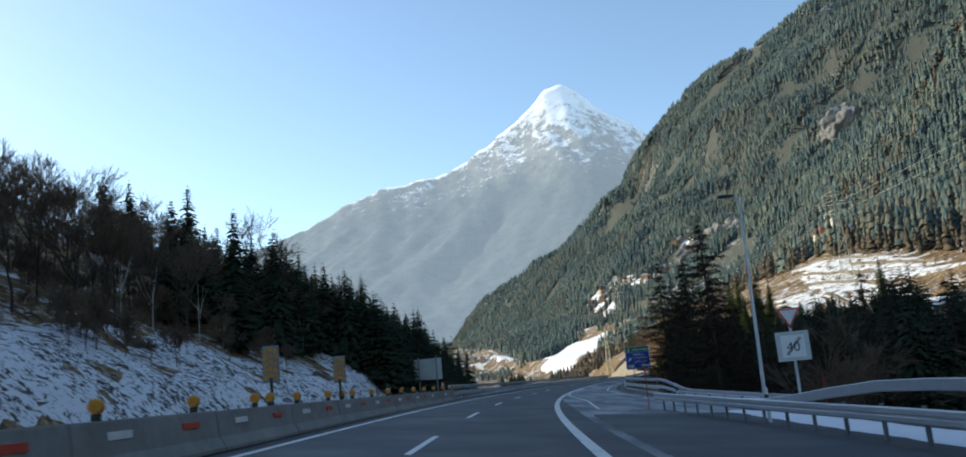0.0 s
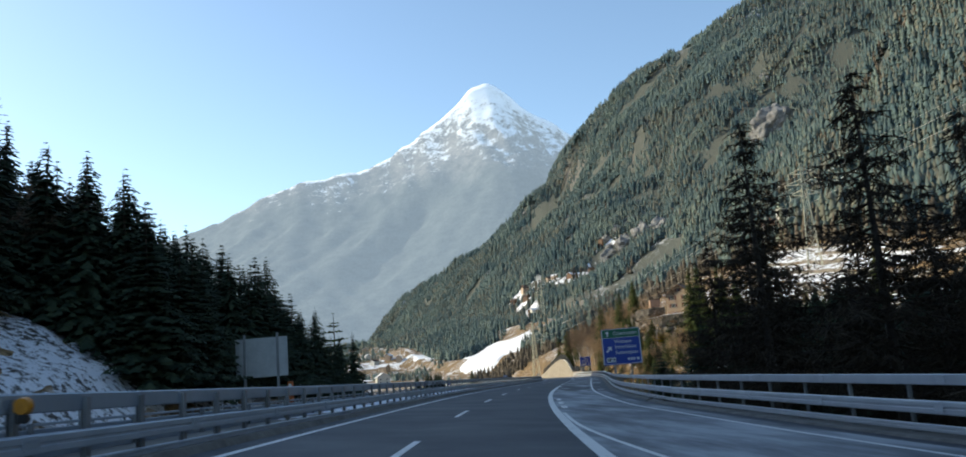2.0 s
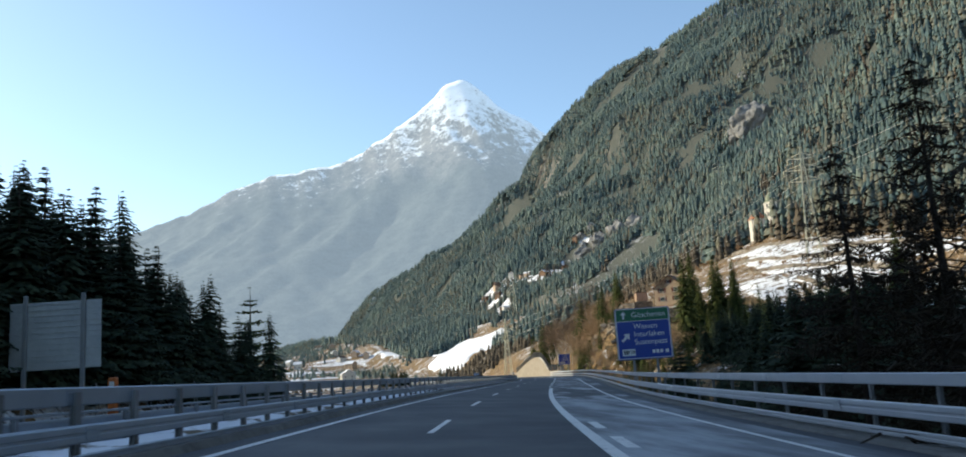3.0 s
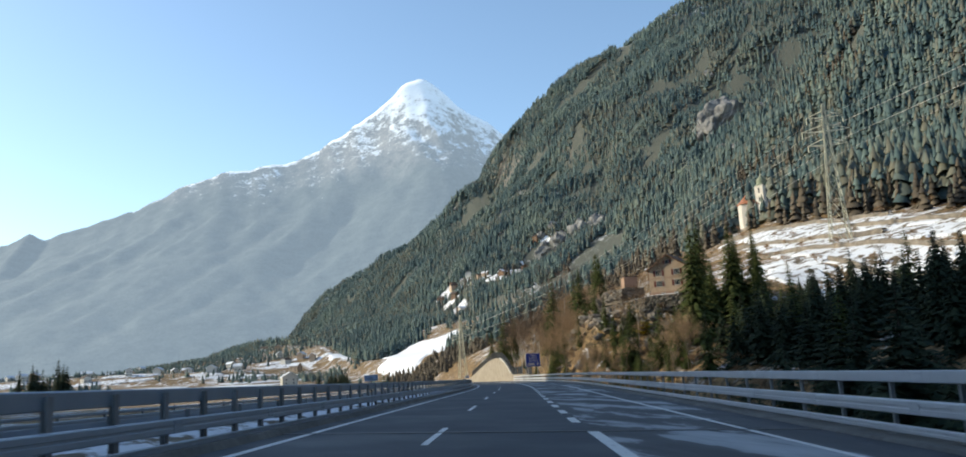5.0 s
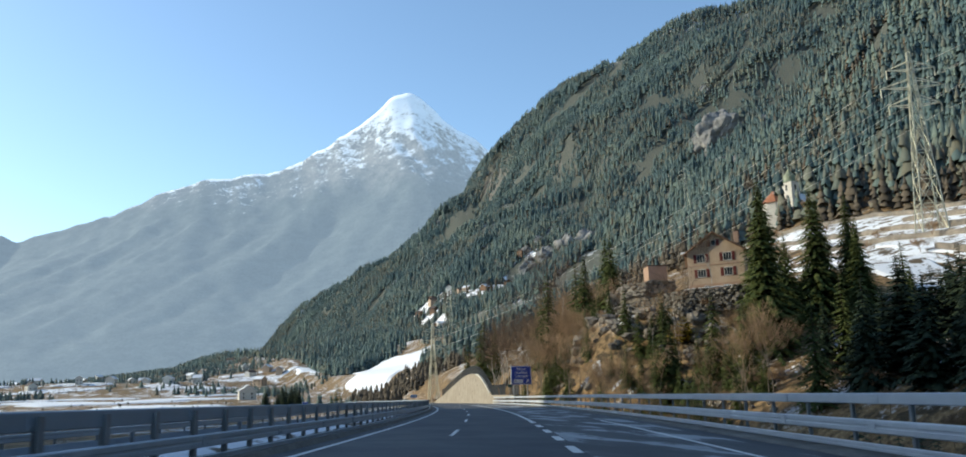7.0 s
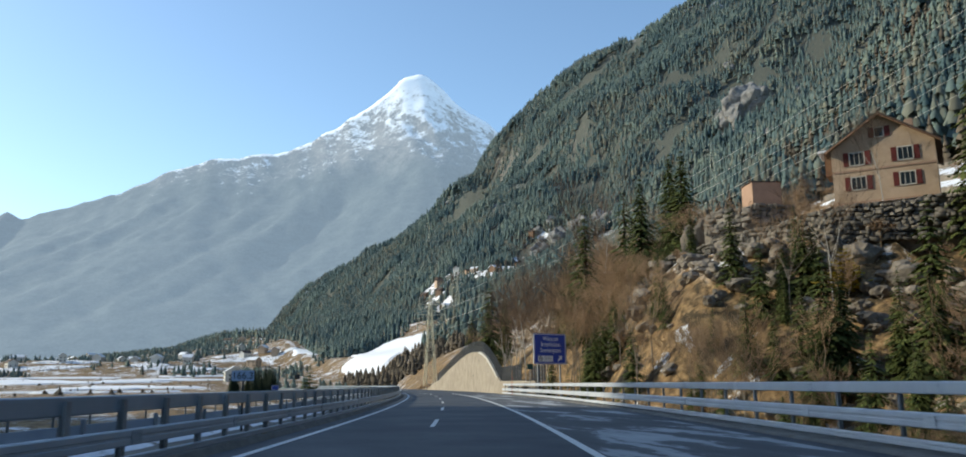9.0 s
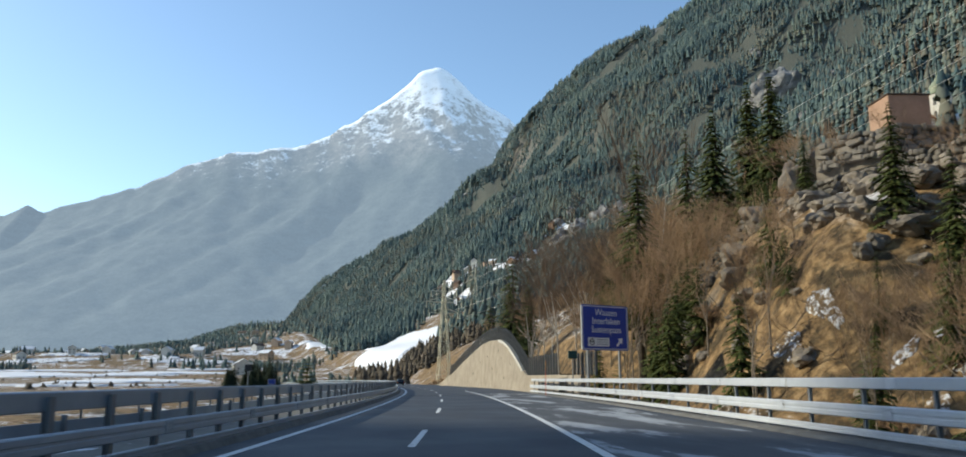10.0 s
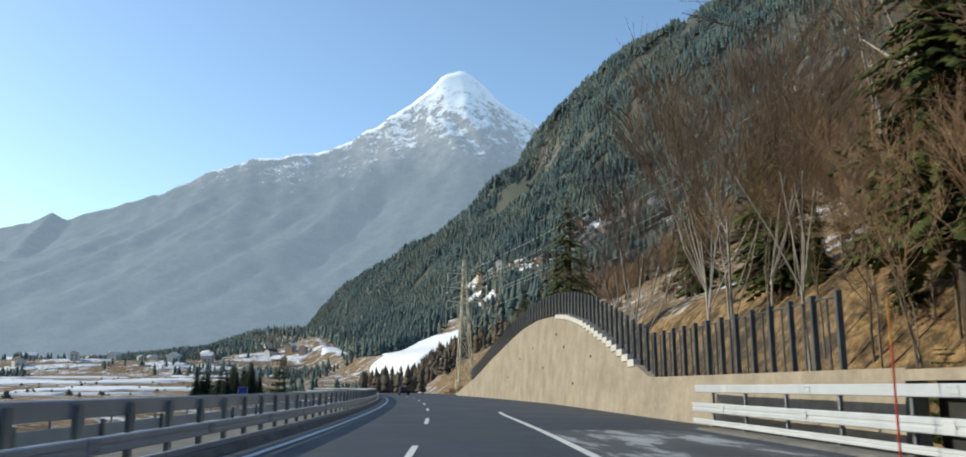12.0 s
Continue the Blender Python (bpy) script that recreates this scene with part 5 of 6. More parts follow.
rh = random.Random(9)
k = 0
for i in range(62):
    x, y = rh.uniform(-560, 30), rh.uniform(1150, 1520)
    if x > 20 and y < 1000:
        continue
    far_house(x, y, rh.uniform(7, 10), rh.uniform(8, 12), rh.choice((5.0, 5.5, 7.0)), rh.uniform(0, 3.1), rh.choice((M_WHITEWALL, M_WHITEWALL, M_PLASTER)), rh.choice((M_ROOFSNOW, M_ROOFSNOW, M_ROOFSNOW, M_ROOF)),
              rh.choice(("small village house in the valley",)), "valley village")
for i in range(14):
    tx, ty, tw, td = TERRACES[i % 10]
    x, y = tx + rh.uniform(-0.9, 0.9) * tw, ty + rh.uniform(-0.8, 0.9) * td
    far_house(x, y, rh.uniform(7, 10), rh.uniform(8, 11), rh.choice((5.0, 6.0)), rh.uniform(0, 3.1), rh.choice((M_WHITEWALL, M_PLASTER, M_WOOD, M_WOOD)), rh.choice((M_ROOFSNOW, M_ROOF)), "chalet on the snowy hillside terrace", "hillside chalets")
far_house(-5, 905, 13, 10, 7, 0.2, M_WHITEWALL, M_ROOFSNOW, "large pale building beside the road in the valley", "valley village")


# ---- power line ----
def pylon(x, y, h, turn, label):
    p = tagged(empty("pylon", Matrix.Translation((x, y, float(land(x, y)) - 0.5)) @ Matrix.Rotation(turn, 4, 'Z')), label, "pylon", "power line pylons")
    bm = bmesh.new()
    lv = [0, 0.16, 0.31, 0.45, 0.57, 0.67, 0.76, 0.84, 0.91, 1.0]
    hw = lambda f: (0.055 * (1 - f) ** 1.15 + 0.008) * h
    for a, b in zip(lv, lv[1:]):
        for sx, sy in ((-1, -1), (1, -1), (1, 1), (-1, 1)):
            tube(bm, (sx * hw(a), sy * hw(a), a * h), (sx * hw(b), sy * hw(b), b * h), 0.16, 0.13, 4)
            ox, oy = (-sy, sx)
            tube(bm, (sx * hw(a), sy * hw(a), a * h), (ox * hw(b), oy * hw(b), b * h), 0.075, 0.075, 3)
            tube(bm, (ox * hw(a), oy * hw(a), a * h), (sx * hw(b), sy * hw(b), b * h), 0.075, 0.075, 3)
            tube(bm, (sx * hw(b), sy * hw(b), b * h), (ox * hw(b), oy * hw(b), b * h), 0.075, 0.075, 3)
    part("mast", bm, M_LATTICE, p)
    tips = []
    for f, arm in ((0.70, 0.13), (0.80, 0.16), (0.90, 0.12)):
        for sg in (-1, 1):
            bm = bmesh.new()
            for oy in (-1, 1):
                tube(bm, (sg * hw(f), oy * hw(f), f * h), (sg * arm * h, 0, f * h + 0.3), 0.13, 0.10, 3)
                tube(bm, (sg * hw(f), oy * hw(f), (f + 0.05) * h), (sg * arm * h, 0, f * h + 0.3), 0.10, 0.08, 3)
            ca = part("crossarm", bm, M_LATTICE, p, "lattice crossarm")
            bm = bmesh.new()
            tube(bm, (sg * arm * h, 0, f * h + 0.3), (sg * arm * h, 0, f * h - 1.6), 0.15, 0.15, 6)
            part("insulator", bm, M_LATTICE, ca)
            tips.append(p.matrix_basis @ Vector((sg * arm * h, 0, f * h - 1.6)))
    tips.append(p.matrix_basis @ Vector((0, 0, h)))
    return tips


M_WIRE = varied("aluminium_cable", (0.42, 0.41, 0.38), (0.60, 0.58, 0.53), 0.5, 0.5, 0.3)
M_LATTICE = varied("galvanised_lattice", (0.50, 0.48, 0.36), (0.70, 0.67, 0.50), 0.5, 0.6, 0.1)
TIPS = [pylon(x, y, h, t, "grey steel lattice power pylon on the hillside") for x, y, h, t in ((157, 341, 70.9 - float(land(157, 341)), -0.4), (408, 940, 44, -0.4), (215, 1190, 44, -0.5), (250, 1650, 46, -0.3), (86, 537, 34, 0.1), (330, -60, 40, -0.9))]


def wires(a, b, sag, label):
    w = tagged(empty("power_line"), label, "cable", "overhead cables")
    for p, q in list(zip(a, b))[:6]:
        n, V, T = 24, [], []
        for i in range(n + 1):
            f = i / n
            c = p.lerp(q, f) - Vector((0, 0, sag * 4 * f * (1 - f)))
            for k in range(3):
                V.append((c.x + 0.03 * math.cos(k * 2.094), c.y, c.z + 0.03 * math.sin(k * 2.094)))
                if i < n:
                    o, m = 3 * i + k, 3 * i + (k + 1) % 3
                    T += [(o, m, m + 3), (o, m + 3, o + 3)]
        ob = new("wire", mesh_np("wire", np.array(V), np.array(T), M_WIRE))
        ob.parent = w


wires(TIPS[0], TIPS[4], 5, "overhead power cables running down to the valley")
wires(TIPS[5], TIPS[0], 12, "overhead power cables along the mountainside")
wires(TIPS[2], TIPS[3], 12, "far overhead power cables")


# ---- writing and signs ----
def text_part(name, body, size, m, material, parent, align='LEFT', extrude=0.004):
    cu = bpy.data.curves.new(name, 'FONT')
    cu.body, cu.size, cu.align_x, cu.extrude = body, size, align, extrude
    tmp = bpy.data.objects.new(name, cu)
    scene.collection.objects.link(tmp)
    me = bpy.data.meshes.new_from_object(tmp.evaluated_get(bpy.context.evaluated_depsgraph_get()))
    bpy.data.objects.remove(tmp)
    me.materials.clear()
    me.materials.append(material)
    ob = new(name, me)
    ob.parent, ob.matrix_basis = parent, m
    return ob


def plate(bm, pts, y0, y1):
    """A prism of (x, z) points between two depths."""
    a = [bm.verts.new((x, y0, z)) for x, z in pts]
    b = [bm.verts.new((x, y1, z)) for x, z in pts]
    bm.faces.new(a)
    bm.faces.new(b[::-1])
    for j in range(len(pts)):
        k = (j + 1) % len(pts)
        bm.faces.new((a[j], b[j], b[k], a[k]))
    bmesh.ops.recalc_face_normals(bm, faces=bm.faces)


def rounded(x0, z0, x1, z1, r, n=4):
    out = []
    for cx, cz, a0 in ((x1 - r, z1 - r, 0), (x0 + r, z1 - r, 90), (x0 + r, z0 + r, 180), (x1 - r, z0 + r, 270)):
        out += [(cx + r * math.cos(radians(a0 + 90 * i / n)), cz + r * math.sin(radians(a0 + 90 * i / n))) for i in range(n + 1)]
    return out


def border(bm, x0, z0, x1, z1, r, t, y0, y1):
    o, i = rounded(x0, z0, x1, z1, r), rounded(x0 + t, z0 + t, x1 - t, z1 - t, max(r - t, 0.02))
    for k in range(len(o)):
        m = (k + 1) % len(o)
        plate(bm, [o[k], o[m], i[m], i[k]], y0, y1)


def arrow(bm, cx, cz, size, turn, y0, y1):
    pts = [(-0.11, -0.5), (0.11, -0.5), (0.11, 0.05), (0.38, 0.05), (0, 0.5), (-0.38, 0.05), (-0.11, 0.05)]
    c, s = math.cos(turn), math.sin(turn)
    plate(bm, [(cx + size * (x * c - z * s), cz + size * (x * s + z * c)) for x, z in pts], y0, y1)


FLAT = Matrix.Rotation(math.pi / 2, 4, 'X')


def board(name, label, place, turn, w, z0, z1, post_x, post_w=0.16, ground_z=None):
    """A sign board facing -y with two posts; returns the thing."""
    b = tagged(empty(name, Matrix.Translation(place) @ Matrix.Rotation(turn, 4, 'Z')), label, "road sign")
    bm = bmesh.new()
    plate(bm, rounded(-w / 2, z0, w / 2, z1, 0.12), -0.03, 0.03)
    part("panel", bm, M_BLUE, b, "blue sign face")
    for x in (-w / 2 - 0.02, w / 2 + 0.02):
        bm = bmesh.new()
        box(bm, x, 0, (z0 + z1) / 2, 0.05, 0.09, z1 - z0 - 0.1)
        part("edge_frame", bm, M_ALU, b, "aluminium edge frame")
    gz = -2.5 if ground_z is None else ground_z
    for x in post_x:
        bm = bmesh.new()
        box(bm, x, 0.14, (gz + z1 - 0.2) / 2, post_w, 0.14, z1 - 0.2 - gz, bevel=0.015)
        part("post", bm, M_POST, b, "galvanised steel post")
    for z in (z0 + 0.35, z1 - 0.4):
        bm = bmesh.new()
        box(bm, 0, 0.075, z, w * 0.96, 0.06, 0.08)
        part("bracket", bm, M_POST, b)
    return b


def sign_exit():
    b = board("direction_sign", "large blue motorway exit sign with white place names", (68.9, 338.9, 0), radians(24), 4.35, 3.35, 6.5, (-1.55, 1.45))
    bm = bmesh.new()
    border(bm, -2.12, 3.42, 2.12, 6.43, 0.12, 0.05, -0.036, -0.031)
    part("border", bm, M_WHITE, b, "thin white border")
    for i, t in enumerate(("Wassen", "Interlaken", "Sustenpass")):
        text_part("lettering", t, 0.66, Matrix.Translation((0.1, -0.037, 5.78 - 0.6 * i)) @ FLAT, M_WHITE, b, 'CENTER')
    bm = bmesh.new()
    plate(bm, rounded(-1.65, 3.62, 0.35, 4.22, 0.05), -0.038, -0.031)
    box_part = part("inset_panel", bm, M_WHITE, b, "white inset panel")
    bm = bmesh.new()
    for k in range(16):
        a = 2 * math.pi * k / 16
        c = 2 * math.pi * (k + 1) / 16
        plate(bm, [(-1.28 + 0.25 * math.cos(a), 3.92 + 0.25 * math.sin(a)), (-1.28 + 0.25 * math.cos(c), 3.92 + 0.25 * math.sin(c)), (-1.28 + 0.17 * math.cos(c), 3.92 + 0.17 * math.sin(c)), (-1.28 + 0.17 * math.cos(a), 3.92 + 0.17 * math.sin(a))], -0.044, -0.039)
    plate(bm, [(-1.40, 3.88), (-1.16, 3.88), (-1.16, 3.97), (-1.40, 3.97)], -0.044, -0.039)
    part("symbol", bm, M_BLACK, box_part, "black ring symbol")
    bm = bmesh.new()
    for k in range(3):
        plate(bm, [(-0.85, 4.06 - 0.16 * k), (0.2, 4.06 - 0.16 * k), (0.2, 4.11 - 0.16 * k), (-0.85, 4.11 - 0.16 * k)], -0.044, -0.039)
    part("small_print", bm, M_POST, box_part)
    bm = bmesh.new()
    arrow(bm, 1.35, 3.95, 0.78, radians(-45), -0.038, -0.031)
    part("arrow", bm, M_WHITE, b, "white arrow")


def sign_ahead():
    b = board("direction_sign", "large green and blue motorway direction sign", (29.0, 148.75, 0), radians(-12), 4.15, 1.9, 5.85, (-0.9, 0.9))
    bm = bmesh.new()
    plate(bm, [(-2.02, 4.88), (2.02, 4.88), (2.02, 5.72), (1.95, 5.79), (-1.95, 5.79), (-2.02, 5.72)], -0.036, -0.031)
    part("green_field", bm, M_GREEN, b, "green upper field")
    bm = bmesh.new()
    border(bm, -2.05, 1.96, 2.05, 5.82, 0.12, 0.05, -0.042, -0.037)
    box(bm, 0, -0.04, 4.86, 4.05, 0.006, 0.04)
    part("border", bm, M_WHITE, b, "thin white border")
    text_part("lettering", "Göschenen", 0.58, Matrix.Translation((-0.85, -0.043, 5.14)) @ FLAT, M_WHITE, b)
    for i, t in enumerate(("Wassen", "Interlaken", "Sustenpass")):
        text_part("lettering", t, 0.58, Matrix.Translation((-0.75, -0.037, 4.25 - 0.6 * i)) @ FLAT, M_WHITE, b)
    bm = bmesh.new()
    arrow(bm, -1.45, 5.33, 0.6, 0, -0.043, -0.037)
    part("arrow", bm, M_WHITE, b, "white arrow pointing up")
    bm = bmesh.new()
    arrow(bm, -1.38, 3.62, 0.85, radians(-45), -0.038, -0.031)
    part("arrow", bm, M_WHITE, b, "white slanting arrow")
    bm = bmesh.new()
    plate(bm, rounded(-1.75, 2.2, -0.75, 2.72, 0.05), -0.038, -0.031)
    ex = part("inset_panel", bm, M_WHITE, b, "white inset panel")
    bm = bmesh.new()
    for px in (-1.6, -1.42):
        plate(bm, [(px, 2.3), (px + 0.12, 2.3), (px + 0.06, 2.62), (px - 0.06, 2.62)], -0.044, -0.039)
    arrow(bm, -1.3, 2.5, 0.3, radians(-50), -0.044, -0.039)
    part("symbol", bm, M_BLACK, ex, "black exit symbol")
    text_part("lettering", "38", 0.4, Matrix.Translation((-1.16, -0.045, 2.33)) @ FLAT, M_BLACK, ex)
    bm = bmesh.new()
    for k, wd in ((0.55, 0.22), (0.85, 0.22), (1.15, 0.22), (1.55, 0.26)):
        plate(bm, [(k, 2.32), (k + wd, 2.32), (k + wd, 2.58), (k, 2.58)], -0.038, -0.031)
    part("small_print", bm, M_WHITE, b)


sign_exit()
sign_ahead()
far_sign = board("direction_sign", "small plain blue road sign beyond the opposite carriageway", (35.5, 537, -0.9), radians(-8), 2.2, 1.0, 2.6, (-0.7, 0.7), 0.12, -0.4)
bm = bmesh.new()
border(bm, -1.02, 1.08, 1.02, 2.52, 0.1, 0.05, -0.036, -0.031)
part("border", bm, M_WHITE, far_sign, "thin white border")

# back of the large board on the left
bb = tagged(empty("billboard", Matrix.Translation((-6.8, 127.6, 0)) @ Matrix.Rotation(radians(-8), 4, 'Z')), "back of a large ribbed aluminium sign board on two posts", "road sign")
bm = bmesh.new()
box(bm, 0, 0, 4.6, 4.25, 0.04, 3.15)
bp = part("panel", bm, M_ALU, bb, "ribbed aluminium back panel")
for k in range(12):
    bm = bmesh.new()
    box(bm, 0, -0.05, 3.15 + 0.265 * k, 4.2, 0.06, 0.05)
    part("rib", bm, M_ALU, bp)
for x in (-1.35, 1.35):
    bm = bmesh.new()
    box(bm, x, -0.14, 2.5, 0.2, 0.14, 8.0, bevel=0.02)
    part("post", bm, M_POST, bb, "steel post")

# emergency phone column
sos = tagged(empty("emergency_phone", road_pose(127, -19.6)), "orange emergency telephone column beside the carriageway", "phone")
bm = bmesh.new()
box(bm, 0, 0, 0.9, 0.42, 0.32, 2.4, bevel=0.05)
part("housing", bm, M_ORANGE, sos)
bm = bmesh.new()
box(bm, 0, -0.17, 1.75, 0.26, 0.03, 0.3, bevel=0.008)
part("speaker_panel", bm, M_WHITE, sos, "pale front panel")
bm = bmesh.new()
box(bm, 0, 0, -0.2, 0.5, 0.4, 0.3)
part("foot", bm, M_CONC, sos)

# street lamp, give-way sign and zone sign by the slip road
sl = tagged(empty("street_lamp", Matrix.Translation((14.3, 42.3, -1.3))), "tall grey steel street lamp beside the slip road", "street lamp")
bm = bmesh.new()
tube(bm, (0, 0, -0.5), (0.25, 0.1, 11.1), 0.11, 0.055, 10)
part("pole", bm, M_STEEL, sl)
bm = bmesh.new()
tube(bm, (0.25, 0.1, 11.05), (-0.1, 0.2, 11.25), 0.045, 0.04, 8)
part("arm", bm, M_STEEL, sl)
bm = bmesh.new()
box(bm, -0.38, 0.25, 11.27, 0.85, 0.3, 0.13, bevel=0.04)
part("lamp_head", bm, M_BLACK, sl, "flat dark lamp head")

gw = tagged(empty("give_way_sign", Matrix.Translation((15.1, 39.6, 0)) @ Matrix.Rotation(radians(-8), 4, 'Z')), "give-way triangle above a square speed-zone sign on a grey post", "road sign")
bm = bmesh.new()
tube(bm, (0, 0.08, -1.5), (0, 0.08, 3.7), 0.07, 0.06, 10)
part("post", bm, M_STEEL, gw)
bm = bmesh.new()
plate(bm, [(-0.56, 3.72), (0.56, 3.72), (0, 2.76)], -0.02, 0.02)
part("triangle", bm, M_RED, gw, "red-bordered triangle")
bm = bmesh.new()
plate(bm, [(-0.41, 3.63), (0.41, 3.63), (0, 2.93)], -0.03, -0.021)
part("triangle_face", bm, M_WHITE, gw, "white triangle face")
bm = bmesh.new()
plate(bm, rounded(-0.76, 1.25, 0.76, 2.62, 0.04), -0.02, 0.02)
zf = part("zone_panel", bm, M_ALU, gw, "grey square panel")
bm = bmesh.new()
plate(bm, rounded(-0.54, 1.42, 0.54, 2.45, 0.02), -0.03, -0.021)
part("zone_face", bm, M_WHITE, zf, "white face")
text_part("lettering", "40", 0.62, Matrix.Translation((0, -0.034, 1.70)) @ FLAT, M_BLACK, zf, 'CENTER')
bm = bmesh.new()
plate(bm, [(-0.38, 1.58), (-0.26, 1.5), (0.42, 2.28), (0.30, 2.36)], -0.034, -0.031)
part("end_bar", bm, M_POST, zf, "grey diagonal stripe")


def snow_pole(s, u, h, base=0.0, top=None):
    p = tagged(empty("snow_pole", road_pose(s, u, base)), "thin red-orange snow marker pole", "marker pole", "snow poles")
    bm = bmesh.new()
    tube(bm, (0, 0, -0.4), (0.02, 0, h * 0.7), 0.024, 0.022, 8)
    part("shaft", bm, M_RED, p)
    bm = bmesh.new()
    tube(bm, (0.02, 0, h * 0.7), (0.03, 0, h), 0.023, 0.02, 8)
    part("tip", bm, top or M_RED, p)


snow_pole(43, 6.3, 2.2)
snow_pole(47, 13.0, 2.4, -0.6)
snow_pole(39.5, 13.8, 2.4, -0.6)
snow_pole(359.6, 8.0, 2.9, 0.1, M_AMBER)


def delineator(s, u):
    d = tagged(empty("delineator_post", road_pose(s, u)), "white roadside delineator post with a black band", "marker post", "delineators")
    bm = bmesh.new()
    box(bm, 0, 0, 0.6, 0.12, 0.09, 1.25, bevel=0.03)
    part("post", bm, M_WHITE, d)
    bm = bmesh.new()
    box(bm, 0, 0, 0.85, 0.126, 0.096, 0.28, bevel=0.01)
    part("band", bm, M_BLACK, d, "black band")


delineator(30, 8.7)
delineator(56, 9.6)


# barrier fittings: amber lamps, reflectors, warning panels
def amber_lamp(s):
    a = tagged(empty("warning_lamp", road_pose(s, -6.35, 0.85)), "round amber warning lamp on the concrete barrier", "lamp", "barrier lamps")
    bm = bmesh.new()
    box(bm, 0, 0, 0.05, 0.12, 0.14, 0.12, bevel=0.01)
    part("bracket", bm, M_BLACK, a)
    bm = bmesh.new()
    bmesh.ops.create_cone(bm, cap_ends=True, segments=18, radius1=0.13, radius2=0.11, depth=0.09, matrix=Matrix.Translation((0, -0.02, 0.22)) @ Matrix.Rotation(math.pi / 2, 4, 'X'))
    part("lens", bm, M_AMBER, a, "amber lens")


for i in range(-1, 17):
    amber_lamp(5.0 + 4.0 * i)
amber_lamp(22.3)
amber_lamp(31.2)
RED_M, WHITE_M = None, None
for mat, nm in ((M_RED, "red"), (M_WHITE, "white")):
    bm = bmesh.new()
    box(bm, 0, 0, 0, 0.02, 0.85, 0.13, bevel=0.005)
    me = bpy.data.meshes.new("reflector")
    bm.to_mesh(me)
    bm.free()
    me.materials.append(mat)
    if nm == "red":
        RED_M = me
    else:
        WHITE_M = me
for blk in [o for o in scene.objects if o.name.startswith("concrete_barrier")]:
    for k, y in enumerate((-1.5, 1.5)):
        share("reflector", RED_M if k else WHITE_M, Matrix.Translation((0.142, y, 0.60)) @ Matrix.Rotation(radians(-7), 4, 'Y'), blk)


def warning_panel(s):
    w = tagged(empty("arrow_lamp_board", road_pose(s, -6.35, 0.85)), "amber arrow warning panel on a black pole on the barrier", "warning sign", "warning panels")
    bm = bmesh.new()
    box(bm, 0, 0, 0.35, 0.07, 0.07, 0.75)
    part("pole", bm, M_BLACK, w)
    bm = bmesh.new()
    box(bm, 0, 0.02, 1.09, 0.46, 0.06, 0.98, bevel=0.02)
    p = part("panel", bm, M_POST, w, "grey backing panel")
    for r in range(5):
        for sg in (-1, 0, 1):
            bm = bmesh.new()
            bmesh.ops.create_cone(bm, cap_ends=True, segments=10, radius1=0.066, radius2=0.055, depth=0.05, matrix=Matrix.Translation((sg * 0.135, -0.03, 0.74 + 0.17 * r + 0.05 * (sg == 0))) @ Matrix.Rotation(math.pi / 2, 4, 'X'))
            part("lens", bm, M_AMBER, p, "amber lens")


warning_panel(22.5)
warning_panel(31.0)


# kilometre plates and a dark box on the left
def km_plate(x, y, z, text):
    k = tagged(empty("kilometre_plate", Matrix.Translation((x, y, 0)) @ Matrix.Rotation(radians(-10), 4, 'Z')), "small blue-grey kilometre plate on a short post", "road sign", "kilometre plates")
    bm = bmesh.new()
    box(bm, 0, 0.05, z / 2 - 0.45, 0.05, 0.05, z + 0.9)
    part("post", bm, M_BLACK, k)
    bm = bmesh.new()
    plate(bm, rounded(-0.31, z - 0.14, 0.31, z + 0.14, 0.02), -0.015, 0.015)
    part("panel", bm, M_PLATE, k, "pale blue plate")
    text_part("lettering", text, 0.27, Matrix.Translation((0, -0.02, z - 0.09)) @ FLAT, M_BLACK, k, 'CENTER')


M_PLATE = varied("pale_blue_plate", (0.30, 0.38, 0.52), (0.40, 0.48, 0.62), 3.0, 0.5)
km_plate(20.24, 181.78, 1.70, "166.2")
p = road(282.6, -6.5)
km_plate(p.x, p.y, 1.70, "166.3")
bx = tagged(empty("signal_box", road_pose(361.5, -17.5)), "small black signal box on a thin pole beyond the opposite lanes", "signal")
bm = bmesh.new()
tube(bm, (0, 0, -0.5), (0, 0, 2.3), 0.05, 0.05, 8)
part("pole", bm, M_POST, bx)
bm = bmesh.new()
box(bm, 0, 0, 2.45, 0.62, 0.25, 0.55, bevel=0.03)
part("housing", bm, M_BLACK, bx)
gb = tagged(empty("signal_box", road_pose(353.6, 9.35, 0.45)), "dark green box on a pole behind the guard rail", "signal")
bm = bmesh.new()
tube(bm, (0, 0, -0.5), (0, 0, 2.6), 0.05, 0.05, 8)
part("pole", bm, M_POST, gb)
bm = bmesh.new()
box(bm, 0, 0, 2.85, 0.7, 0.2, 0.62, bevel=0.03)
part("housing", bm, M_DKGREEN, gb)

